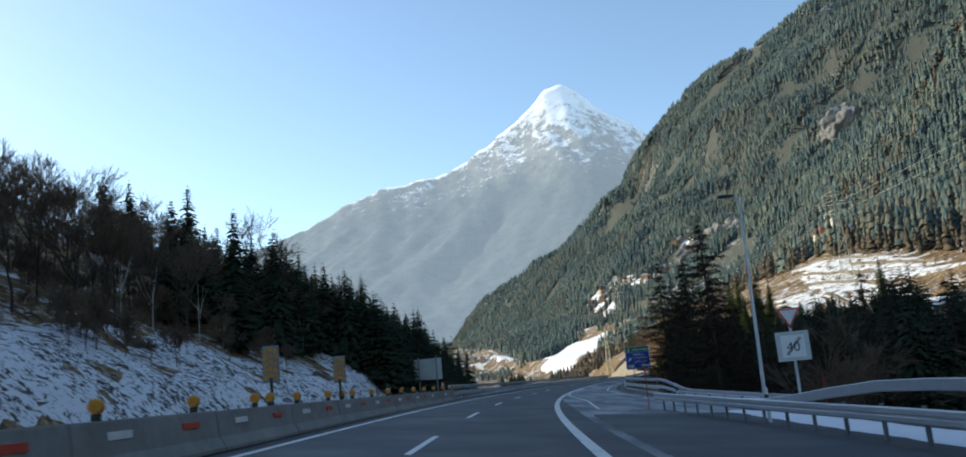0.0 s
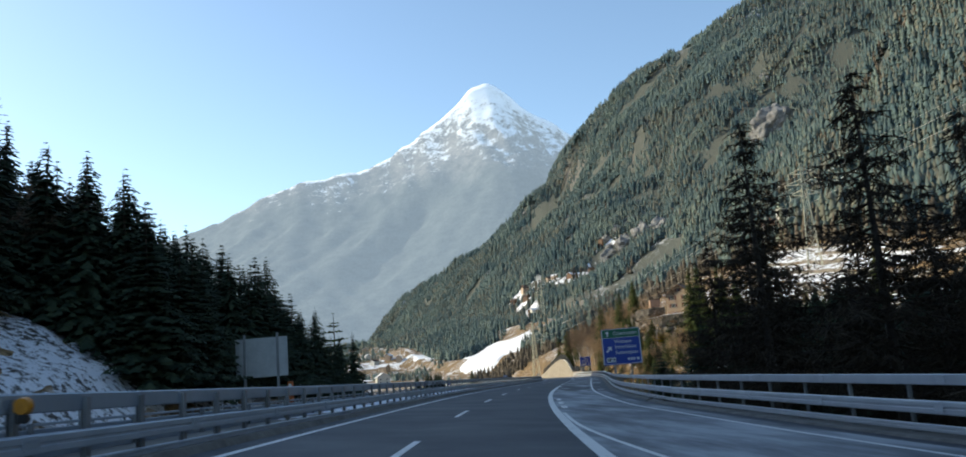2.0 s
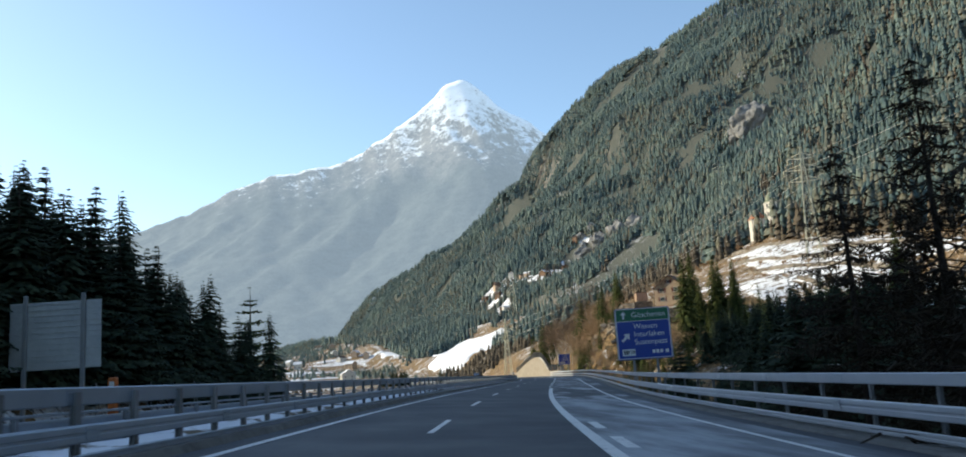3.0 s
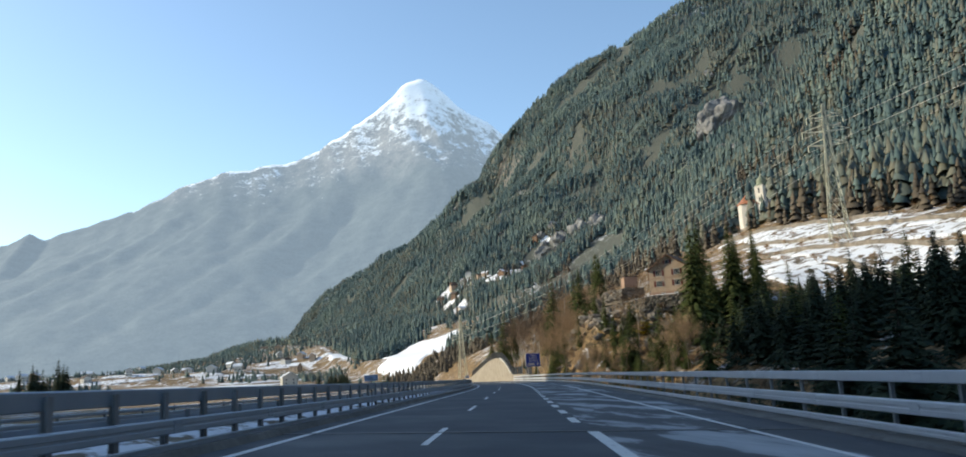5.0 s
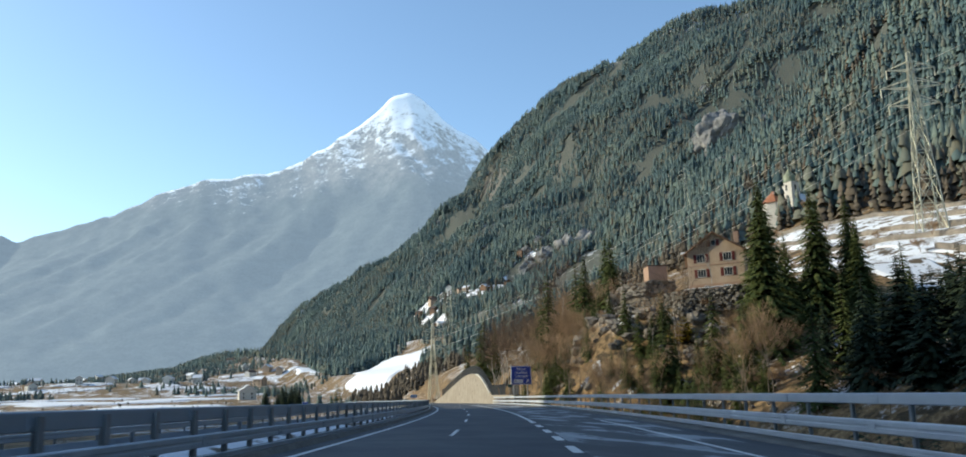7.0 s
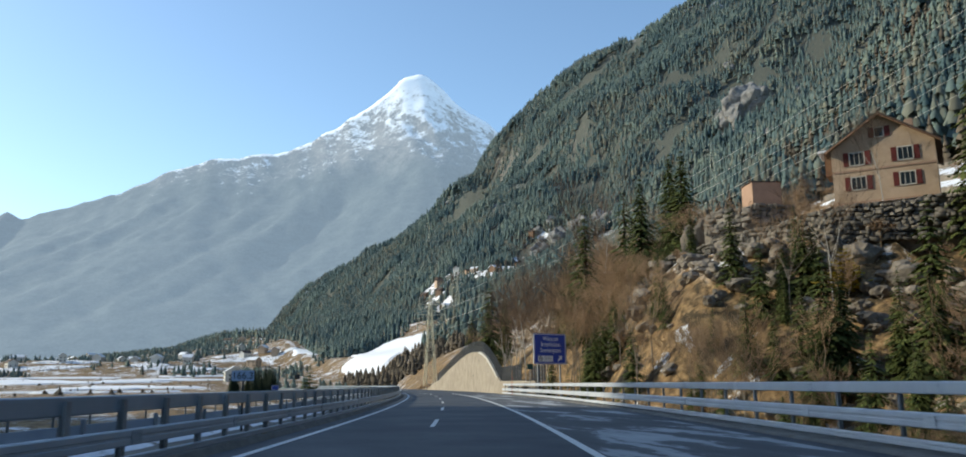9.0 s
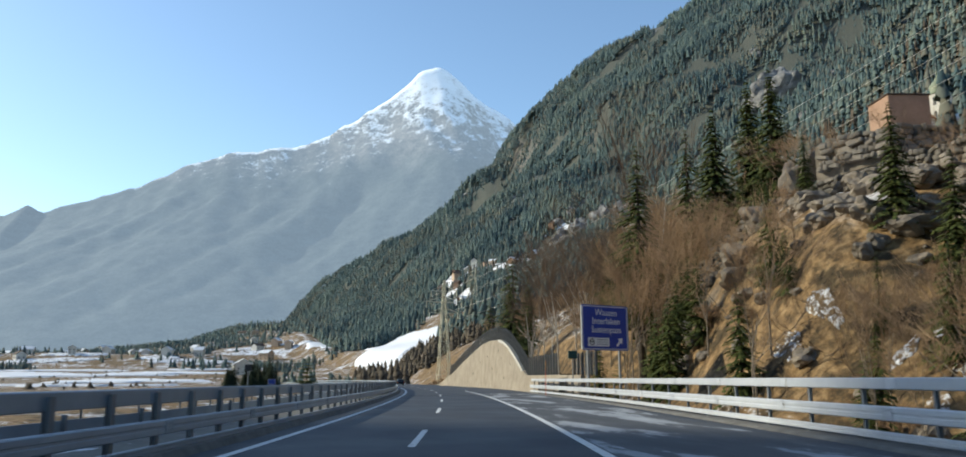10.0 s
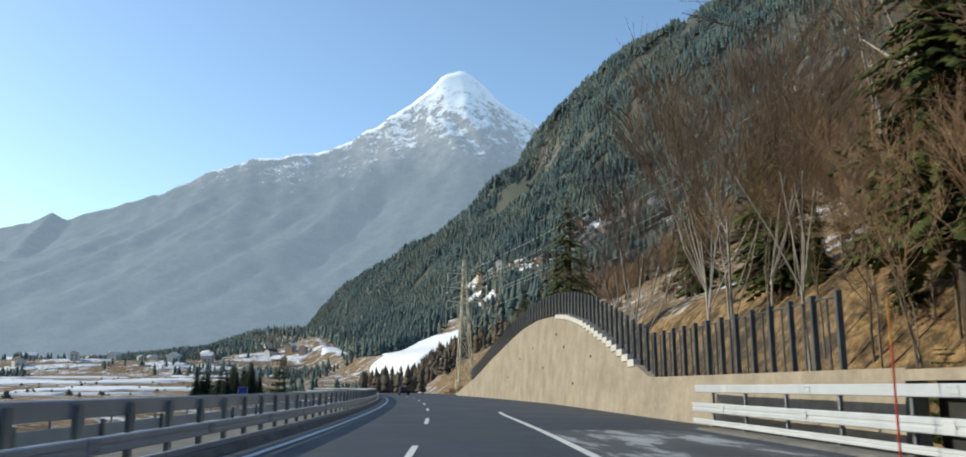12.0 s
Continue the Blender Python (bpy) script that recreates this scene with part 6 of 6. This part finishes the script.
# wire fence posts along the left edge
for i in range(11):
    s = 98 + 6.0 * i
    f = tagged(empty("fence_post", road_pose(s, -21.0, 0.0)), "thin steel fence post in the snow", "fence post", "left fence")
    bm = bmesh.new()
    tube(bm, (0, 0, -0.6), (0, 0, 1.9), 0.035, 0.03, 6)
    part("post", bm, M_POST, f)
    if i % 2:
        bm = bmesh.new()
        tube(bm, (0, 1.3, -0.6), (0, 0, 1.3), 0.025, 0.025, 6)
        part("brace", bm, M_POST, f)


# ---- retaining wall with screen fence ----
WALL_U = [(330, 10.0), (362, 9.5), (383, 9.1), (391, 9.1), (412, 9.3), (437, 8.8), (474, 8.2), (482, 8.0)]
WALL_H = [(330, 1.75), (383, 1.8), (391.4, 3.7), (401, 5.6), (408, 6.6), (415, 7.25), (422.6, 7.5), (430, 7.25), (437.4, 6.6), (452.7, 4.7), (466, 2.6), (474, 1.6), (482, 0.4)]
wall_u = lambda s: float(np.interp(s, *zip(*WALL_U)))
wall_h = lambda s: float(np.interp(s, *zip(*WALL_H)))
lean = 0.10
rw = tagged(sweep("wall_retaining", lambda s: [(wall_u(s), -0.6), (wall_u(s) + lean * wall_h(s), wall_h(s)), (wall_u(s) + lean * wall_h(s) + 0.45, wall_h(s)), (wall_u(s) + lean * wall_h(s) + 0.45, -0.6)], 362.2, 482, 1.5, M_CONC),
            "hump-shaped sunlit concrete retaining wall with stains and a crack", "wall", kind="structure")
for s0, s1 in ((352.5, 358.0),):
    tagged(sweep("wall_low", lambda s: [(wall_u(s), -0.6), (wall_u(s) + 0.12, 1.72), (wall_u(s) + 0.45, 1.72), (wall_u(s) + 0.45, -0.6)], s0, s1, 1.5, M_CONC), "low concrete wall behind the guard rail", "wall", kind="structure")
# dark sheet added behind the opening, its colour standing for the shade inside
tagged(sweep("wall_recess", lambda s: [(wall_u(s) + 0.9, -0.6), (wall_u(s) + 0.9, 1.5), (wall_u(s) + 1.1, 1.5), (wall_u(s) + 1.1, -0.6)], 357.9, 362.3, 1.0, M_DARK), "dark panel standing for the shade in the low wall recess", "wall", kind="structure")
sweep("lintel", lambda s: [(wall_u(s) + 0.06, 1.50), (wall_u(s) + 0.08, 1.74), (wall_u(s) + 1.1, 1.74), (wall_u(s) + 1.1, 1.50)], 358.0, 362.2, 1.0, M_CONC, rw, True, "concrete slab over the dark recess")
for k, (s, h) in enumerate(((398, 3.3), (404, 1.6), (409, 4.4), (413, 5.6), (418, 3.0), (424, 5.0), (431, 4.2), (438, 2.4))):
    bm = bmesh.new()
    tube(bm, (-0.05, 0, 0), (0.12, 0, 0), 0.09, 0.09, 8)
    hole = part("weep_hole", bm, M_DARK, rw, "dark drain hole")
    hole.matrix_basis = road_pose(s, wall_u(s) + lean * h, h)
for k in range(7):
    s = 384 + 6.0 * k
    sweep("form_joint", lambda q: [(wall_u(q) - 0.004, 0.0), (wall_u(q) - 0.004 + lean * (wall_h(q) - 0.05), wall_h(q) - 0.05)], s, s + 0.035, 0.035, M_BARRIER, rw, False, "faint formwork joint")
sweep("crack", lambda s: [(wall_u(s) + 0.02, 0.0), (wall_u(s) - 0.008 + lean * 2.2, 2.2)], 407.0, 407.10, 0.1, M_DARK, rw, False, "dark crack")
for k in range(20):
    s = 386.0 + 1.4 * k
    bm = bmesh.new()
    box(bm, 0.25, 0.65, 0.0, 0.66, 1.36, 0.36, bevel=0.02)
    step = part("coping_block", bm, M_WHITECONC, rw, "pale stepped coping block")
    step.matrix_basis = road_pose(s, wall_u(s) + lean * wall_h(s), min(wall_h(s), wall_h(s + 1.4)) + 0.06)


def screen(label, s0, s1, gap, height):
    sc = tagged(empty("screen_fence"), label, "fence")
    bm = bmesh.new()
    box(bm, 0, 0, height / 2, 0.16, 0.14, height, bevel=0.01)
    me = bpy.data.meshes.new("post")
    bm.to_mesh(me)
    bm.free()
    me.materials.append(M_FENCE)
    s = s0
    while s <= s1:
        share("post", me, road_pose(s, wall_u(s) + lean * wall_h(s) + 0.30, wall_h(s) - 0.1), sc)
        if s + gap <= s1 + 0.01:
            V, T = [], []
            a, b = road(s, wall_u(s) + lean * wall_h(s) + 0.34, wall_h(s)), road(s + gap, wall_u(s + gap) + lean * wall_h(s + gap) + 0.34, wall_h(s + gap))
            up = Vector((0, 0, height - 0.25))
            for k in range(9):
                f = k / 8
                limb(V, T, a.lerp(b, f), a.lerp(b, max(0, f - 0.5)) + up, 0.006, 0.006, 3)
                limb(V, T, a.lerp(b, f), a.lerp(b, min(1, f + 0.5)) + up, 0.006, 0.006, 3)
            limb(V, T, a + up, b + up, 0.03, 0.03, 4)
            limb(V, T, a.lerp(b, 0.5), a.lerp(b, 0.5) + up, 0.035, 0.035, 4)
            ob = new("mesh_panel", mesh_np("mesh_panel", np.array(V), np.array(T), M_FENCE))
            ob.parent = sc
        s += gap
    return sc


M_FENCE = varied("dark_fence_steel", (0.05, 0.055, 0.06), (0.12, 0.125, 0.13), 1.0, 0.5, 0.2)
screen("dark steel screen fence with wire mesh on the retaining wall", 365.5, 470, 1.45, 2.15)
screen("dark steel screen fence with wire mesh on the low wall", 348.3, 357.0, 1.7, 1.8)


# ---- cars ----
def car(place, turn, paint, label):
    c = tagged(empty("car", Matrix.Translation(place) @ Matrix.Rotation(turn, 4, 'Z')), label, "car")
    bm = bmesh.new()
    side = [(-2.1, 0.35), (-2.15, 0.75), (-2.05, 0.95), (-1.85, 1.0), (-1.45, 1.42), (0.35, 1.46), (1.05, 0.98), (1.95, 0.85), (2.12, 0.6), (2.1, 0.3)]
    L = []
    for x, f in ((-0.86, 0.0), (-0.80, 1.0), (0.80, 1.0), (0.86, 0.0)):
        L.append([bm.verts.new((x * (0.86 if z > 1.1 else 1.0) if f else x, y * (1.0 if f else 0.97), z if f else min(z, 0.97))) for y, z in side])
    for a, b in zip(L, L[1:]):
        for j in range(len(side)):
            k = (j + 1) % len(side)
            bm.faces.new((a[j], a[k], b[k], b[j]))
    bm.faces.new(L[0][::-1])
    bm.faces.new(L[-1])
    bmesh.ops.recalc_face_normals(bm, faces=bm.faces)
    part("body", bm, paint, c)
    bm = bmesh.new()
    plate(bm, [(-0.6, 1.02), (0.6, 1.02), (0.52, 1.36), (-0.52, 1.36)], -0.01, 0.01)
    bmesh.ops.transform(bm, matrix=Matrix.Translation((0, -1.12, 0)) @ Matrix.Shear('XZ', 4, (0, 0)) @ Matrix.Rotation(radians(-40), 4, 'X') @ Matrix.Translation((0, 0, -0.25)), verts=bm.verts)
    part("rear_window", bm, M_GLASS, c)
    for x in (-0.78, 0.78):
        for y in (-1.3, 1.3):
            bm = bmesh.new()
            bmesh.ops.create_cone(bm, cap_ends=True, segments=16, radius1=0.32, radius2=0.32, depth=0.2, matrix=Matrix.Translation((x, y, 0.32)) @ Matrix.Rotation(math.pi / 2, 4, 'Y'))
            part("wheel", bm, M_BLACK, c)
        bm = bmesh.new()
        box(bm, x * 0.85, -2.13, 0.78, 0.28, 0.06, 0.14, bevel=0.02)
        part("tail_light", bm, M_RED, c, "red tail light")
    return c


M_CARPAINT = varied("black_car_paint", (0.010, 0.010, 0.012), (0.016, 0.016, 0.018), 2.0, 0.25, spec=0.6)
sc_ = 500.0
car(road(sc_, lane(sc_) + 1.8), -float(np.interp(sc_, S_AX, _h)), M_CARPAINT, "black hatchback ahead in the driving lane")


# ---- single trees on the right ----
PINES = [conifer(12, 3.6, 14, whorls=12, per=9, droop=-0.05, start=0.2, width=0.32, clump=1.3)]


def spruce_to(x, y, top, k, label="green spruce on the rocky slope", base=None):
    z = float(land(x, y)) if base is None else base
    hk = (18, 20, 15, 22, 20, 20)[k]
    plant("spruce_tree", (SPRUCES + [FINE, NARROW])[k], x, y, x * 1.7 + y, (top - z) / hk, label, "tree", "slope spruces", z=z)


for x, y, top, k in ((95.5, 304, 31, 4), (105.3, 306, 31.2, 4), (110.4, 305, 30, 4), (102.0, 314.0, 33.8, 4), (101, 307, 24, 4), (107.6, 308, 29.5, 4), (108, 300, 25, 4), (115, 300, 22, 1), (88, 306, 15, 2), (105, 287, 16, 0), (121, 306, 19.5, 3), (120, 266, 14, 1), (101, 270, 14, 2), (93, 284, 15, 0), (112, 297, 16, 1),
                     (93.8, 357.4, 33, 4), (83.7, 369.4, 27.8, 5), (89.5, 362, 30, 4), (96, 366, 35, 4), (91, 372, 31, 3), (83, 430, 23.4, 0), (80, 349, 12, 2), (82.5, 341, 13, 0), (84.5, 331, 13.5, 1), (79, 335, 10, 2),
                     (86, 322, 14, 2), (83, 312, 12, 0), (87, 296, 14, 1), (84, 277, 12, 3), (92, 262, 15, 0), (104, 250, 20, 1), (88, 245, 12, 2), (112, 236, 22, 3), (97, 228, 16, 0), (131, 262, 31, 4), (90, 395, 24, 2), (99, 415, 30, 0),
                     (88, 455, 22, 3), (96, 470, 26, 1), (93, 500, 22, 0), (103, 440, 31, 2)):
    spruce_to(x, y, top, k)
# dark trees in the shade by the rail
for i in range(200):
    s, u = rng.uniform(84, 292), rng.uniform(15, 62)
    if s > 262 and u < 34:
        continue
    p = road(s, u)
    tall = rng.uniform(5, 9) + 4.5 * float(smooth(18, 45, u)) + (3.5 if s < 190 and u > 20 else 0)
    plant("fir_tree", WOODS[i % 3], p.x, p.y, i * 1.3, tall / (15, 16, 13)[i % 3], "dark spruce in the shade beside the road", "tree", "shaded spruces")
# tawny scrub and trees round the terraced meadow
for i in range(150):
    y = rng.uniform(250, 520)
    w = rng.uniform(128, 172) if i % 3 == 0 else rng.uniform(48, 135)
    x = float(np.interp(y, *zip(*FOOT))) + w
    plant("shrub", SCRUB[i % 2], x, y, i * 0.9, rng.uniform(0.5, 1.0) * (1.5 if i % 3 == 0 else 1.0), "tawny leafless bush on the terraced meadow", "shrub", "meadow bushes")
for i, (x, y0, y1) in enumerate(((137, 250, 318), (150, 285, 375), (162, 330, 410), (180, 350, 450), (197, 385, 465), (171, 300, 365))):
    V, T = [], []
    n = int((y1 - y0) / 3)
    for k in range(n + 1):
        y = y0 + (y1 - y0) * k / n
        g = float(land(x, y))
        for dx, dz in ((-0.5, -0.6), (-0.35, 1.3), (0.0, 1.5 + 0.15 * math.sin(k * 1.7)), (1.6, 1.1)):
            V.append((x + dx + 0.2 * math.sin(k * 2.3), y, g + dz))
    for k in range(n):
        for j in range(3):
            o = 4 * k + j
            T += [(o, o + 1, o + 5), (o, o + 5, o + 4)]
    tagged(new("terrace_wall", mesh_np("terrace_wall", np.array(V), np.array(T), M_ROCK)), "low dark stone wall across the terraced meadow", "stone wall", "terrace walls")
p = road(62, 20.6)
plant("bare_tree", BARES[0], p.x, p.y, 1.0, 1.05, "tall leafless broadleaf tree by the slip road", parts=("trunk", "crown"))
for i in range(44):
    s, u = rng.uniform(30, 130), rng.uniform(19, 55)
    p = road(s, u)
    plant("bare_tree" if i % 2 else "larch_tree", BARES[i % 3] if i % 2 else THINLARCH, p.x, p.y, i * 1.1, rng.uniform(0.6, 1.1), "leafless tree in the roadside thicket" if i % 2 else "bare dark larch beside the slip road", "tree", "roadside thicket", parts=("trunk", "crown"))
BIRCHES = [bare_tree(17, 41, 0.34, M_BIRCH, M_TWIG, 4, 4, 0.008, 0.6, 0.2, 0.011), bare_tree(15, 42, 0.3, M_BIRCH, M_TWIG, 4, 4, 0.008, 0.62, 0.2, 0.011)]
for x, y, sz in ((86.3, 371, 1.25), (77.5, 381, 0.95), (82, 388, 0.9), (86, 396, 1.0), (80.5, 402, 0.8), (90, 383, 1.0), (84, 412, 0.85), (88, 318, 0.55), (97, 322, 0.5)):
    plant("birch_tree", BIRCHES[int(x) % 2], x, y, x, sz, "slender leafless birch with pale bark", "tree", "slope birches", parts=("trunk", "crown"))
for i in range(60):
    y = rng.uniform(357, 402)
    x = float(np.interp(y, *zip(*FOOT))) + rng.uniform(8, 24)
    plant("bare_tree", SLENDER[i % 3], x, y, i * 0.9, rng.uniform(0.65, 1.05), "brown leafless tree behind the screen fence", "tree", "hillside thicket", parts=("trunk", "crown"))
for i in range(150):
    s, u = rng.uniform(8, 92), -rng.uniform(28.5, 46)
    q = road(s, u)
    plant("shrub", SHRUBS[i % 2], q.x, q.y, i * 0.8, rng.uniform(0.5, 0.95), "leafless dark shrub in the thin snow", "shrub", "hill shrubs")
for i in range(46):
    y = rng.uniform(286, 362)
    x = float(np.interp(y, *zip(*FOOT))) + rng.uniform(-1, 15)
    spruce_to(x, y, float(land(x, y)) + rng.uniform(3, 8.5), i % 4)
for i in range(26):
    y = rng.uniform(284, 362)
    x = float(np.interp(y, *zip(*FOOT))) + rng.uniform(-2, 16)
    plant("bare_tree", SLENDER[i % 3], x, y, i * 0.9, rng.uniform(0.35, 0.75), "thin leafless sapling on the rocky slope", "tree", "slope saplings")
for i in range(80):
    y = rng.uniform(226, 294)
    x = float(np.interp(y, *zip(*FOOT))) + rng.uniform(14, 50)
    plant("fir_tree", WOODS[i % 3], x, y, i * 1.3, rng.uniform(0.45, 0.72), "dark spruce in the shade beside the road", "tree", "shaded spruces")
# brown thicket behind the wall and on the rocky slope
for i in range(190):
    if i < 130:
        y = rng.uniform(352, 500)
        x = float(np.interp(y, *zip(*FOOT))) + rng.uniform(11, 48)
        plant("bare_tree", SLENDER[i % 3] if i % 3 else SHRUBS[i % 2], x, y, i * 0.7, rng.uniform(0.5, 0.85) if i % 3 else rng.uniform(0.45, 0.7), "brown leafless tree in the hillside thicket", "tree", "hillside thicket", parts=("trunk", "crown"))
    else:
        y = rng.uniform(240, 352)
        x = float(np.interp(y, *zip(*FOOT))) + rng.uniform(1, 26)
        plant("shrub", SCRUB[i % 2], x, y, i * 0.7, rng.uniform(0.4, 0.8), "leafless brown shrub among the rocks", "shrub", "slope shrubs", parts=("trunk", "crown"))

yb = plant("bush", [conifer(4, 2.0, 90, whorls=9, per=9, start=0.1, width=0.3, droop=-0.2, material=M_YELLOW)[1]], 89.6, 318.3, 0.4, 1.1, "bright yellow bush below the terrace wall", "bush", parts=("crown",))
p = road(105, -40)
plant("bare_tree", BARES[0], p.x, p.y, 2.0, 1.5, "tall leafless broadleaf tree above the wooded hill", parts=("trunk", "crown"))
for x, y, sz in ((75.5, 377, 0.75), (79, 374, 0.9), (76.5, 390, 0.8), (78, 397, 0.75), (81, 381, 0.95)):
    plant("birch_tree", BIRCHES[int(x) % 2], x, y, x, sz, "slender leafless birch with pale bark", "tree", "slope birches", parts=("trunk", "crown"))
for i in range(9):
    y = 352 + 1.6 * i
    x = 76.5 + 1.2 * ((i * 5) % 7)
    plant("bare_tree", SLENDER[i % 3], x, y, i * 1.7, rng.uniform(0.7, 1.0), "brown leafless tree behind the screen fence", "tree", "hillside thicket")
for i in range(20):
    y = rng.uniform(353, 392)
    x = float(np.interp(y, *zip(*FOOT))) + rng.uniform(9, 24)
    spruce_to(x, y, float(land(x, y)) + rng.uniform(4.5, 12), (0, 1, 2, 4)[i % 4], "olive green spruce among the bare hillside trees")
for x, y, sz in ((79.5, 366, 0.9), (83, 359, 0.7), (78.5, 372, 0.75)):
    plant("bush", [PINES[0][1]], x, y, x, sz * 0.45, "low olive green evergreen bush on the bank", "bush", "bank bushes", parts=("crown",))
for i in range(26):
    y = rng.uniform(400, 530)
    x = float(np.interp(y, *zip(*FOOT))) + rng.uniform(-9, 6)
    if float(near_road(np.array([x]), np.array([y]))[1][0]) < 12.5:
        continue
    plant("shrub", SCRUB[i % 2], x, y, i * 0.7, rng.uniform(0.5, 0.9), "tawny leafless bush behind the retaining wall", "shrub", "hillside bushes")
for i in range(12):
    y = rr.uniform(310, 335)
    x = float(np.interp(y, *zip(*FOOT))) + rr.uniform(2, 13)
    snow_patch(x, y, rr.uniform(0.4, 1.1), rr.uniform(0.5, 1.5), 70 + i, "thin patch of snow among the rocks", 0.08, M_SNOWROCK)
for i in range(30):
    y = rng.uniform(286, 326)
    x = float(np.interp(y, *zip(*FOOT))) + rng.uniform(-2, 15)
    spruce_to(x, y, float(land(x, y)) + rng.uniform(3.5, 9), i % 4)
for i in range(16):
    y = rng.uniform(288, 330)
    x = float(np.interp(y, *zip(*FOOT))) + rng.uniform(-3, 13)
    plant("bare_tree", SLENDER[i % 3], x, y, i * 0.9, rng.uniform(0.35, 0.7), "thin leafless sapling on the rocky slope", "tree", "slope saplings")
rc = random.Random(17)
for i in range(70):
    y = rc.uniform(304, 346)
    x = float(np.interp(y, (304, 316, 330, 346), (97, 95, 88, 85))) - abs(rc.gauss(0, 5.5))
    b = boulder(x, y, rc.choice((0.5, 0.7, 0.9, 1.2, 1.6)), i, None, rc.uniform(0.6, 1.1))
    b.matrix_basis = b.matrix_basis @ Matrix.Rotation(rc.uniform(-0.5, 0.5), 4, 'X')
for i in range(20):
    x, y = rc.uniform(18, 36), rc.uniform(572, 598)
    plant("pine_tree", WOODS[i % 3], x, y, i * 1.3, rc.uniform(0.45, 0.68), "dark green conifer in a clump on the valley floor", "tree", "valley pines")
for i in range(14):
    plant("spruce_tree", WOODS[i % 3], rc.uniform(-100, -62), rc.uniform(430, 456), i * 1.3, rc.uniform(0.7, 1.1), "dark spruce in a small wood beyond the valley road", "tree", "valley wood edge")
plant("pine_tree", PINES[0], 46.0, 503, 0.4, 0.78, "single dark conifer beside the far bend", "tree")
plant("pine_tree", PINES[0], -4.1, 176.9, 1.4, 1.05, "broad dark pine at the end of the roadside wood", "tree")
for cx, cy, spread, n in ((500, 1045, 26, 12), (372, 1296, 30, 12), (420, 1260, 30, 10), (610, 820, 28, 8), (470, 900, 40, 10), (640, 1250, 60, 10)):
    for i in range(n):
        x, y = cx + rc.uniform(-1, 1) * spread, cy + rc.uniform(-1, 1) * spread * 1.3
        sz = rc.uniform(2.5, 6.5)
        b = boulder(x, y, sz, i, float(land(x, y)) + sz * 0.1, rc.uniform(0.9, 1.7))
        b.data = CLIFFS[i % 5]
        tagged(b, "pale grey rock face breaking through the forest", "cliff", "mountain cliffs")
for i in range(14):
    p = road(rc.uniform(62, 122), -rc.uniform(31, 36))
    plant("birch_tree", BIRCHES[i % 2], p.x, p.y, i * 1.1, rc.uniform(0.3, 0.5), "slender leafless birch with pale bark", "tree", "hill birches", parts=("trunk", "crown"))
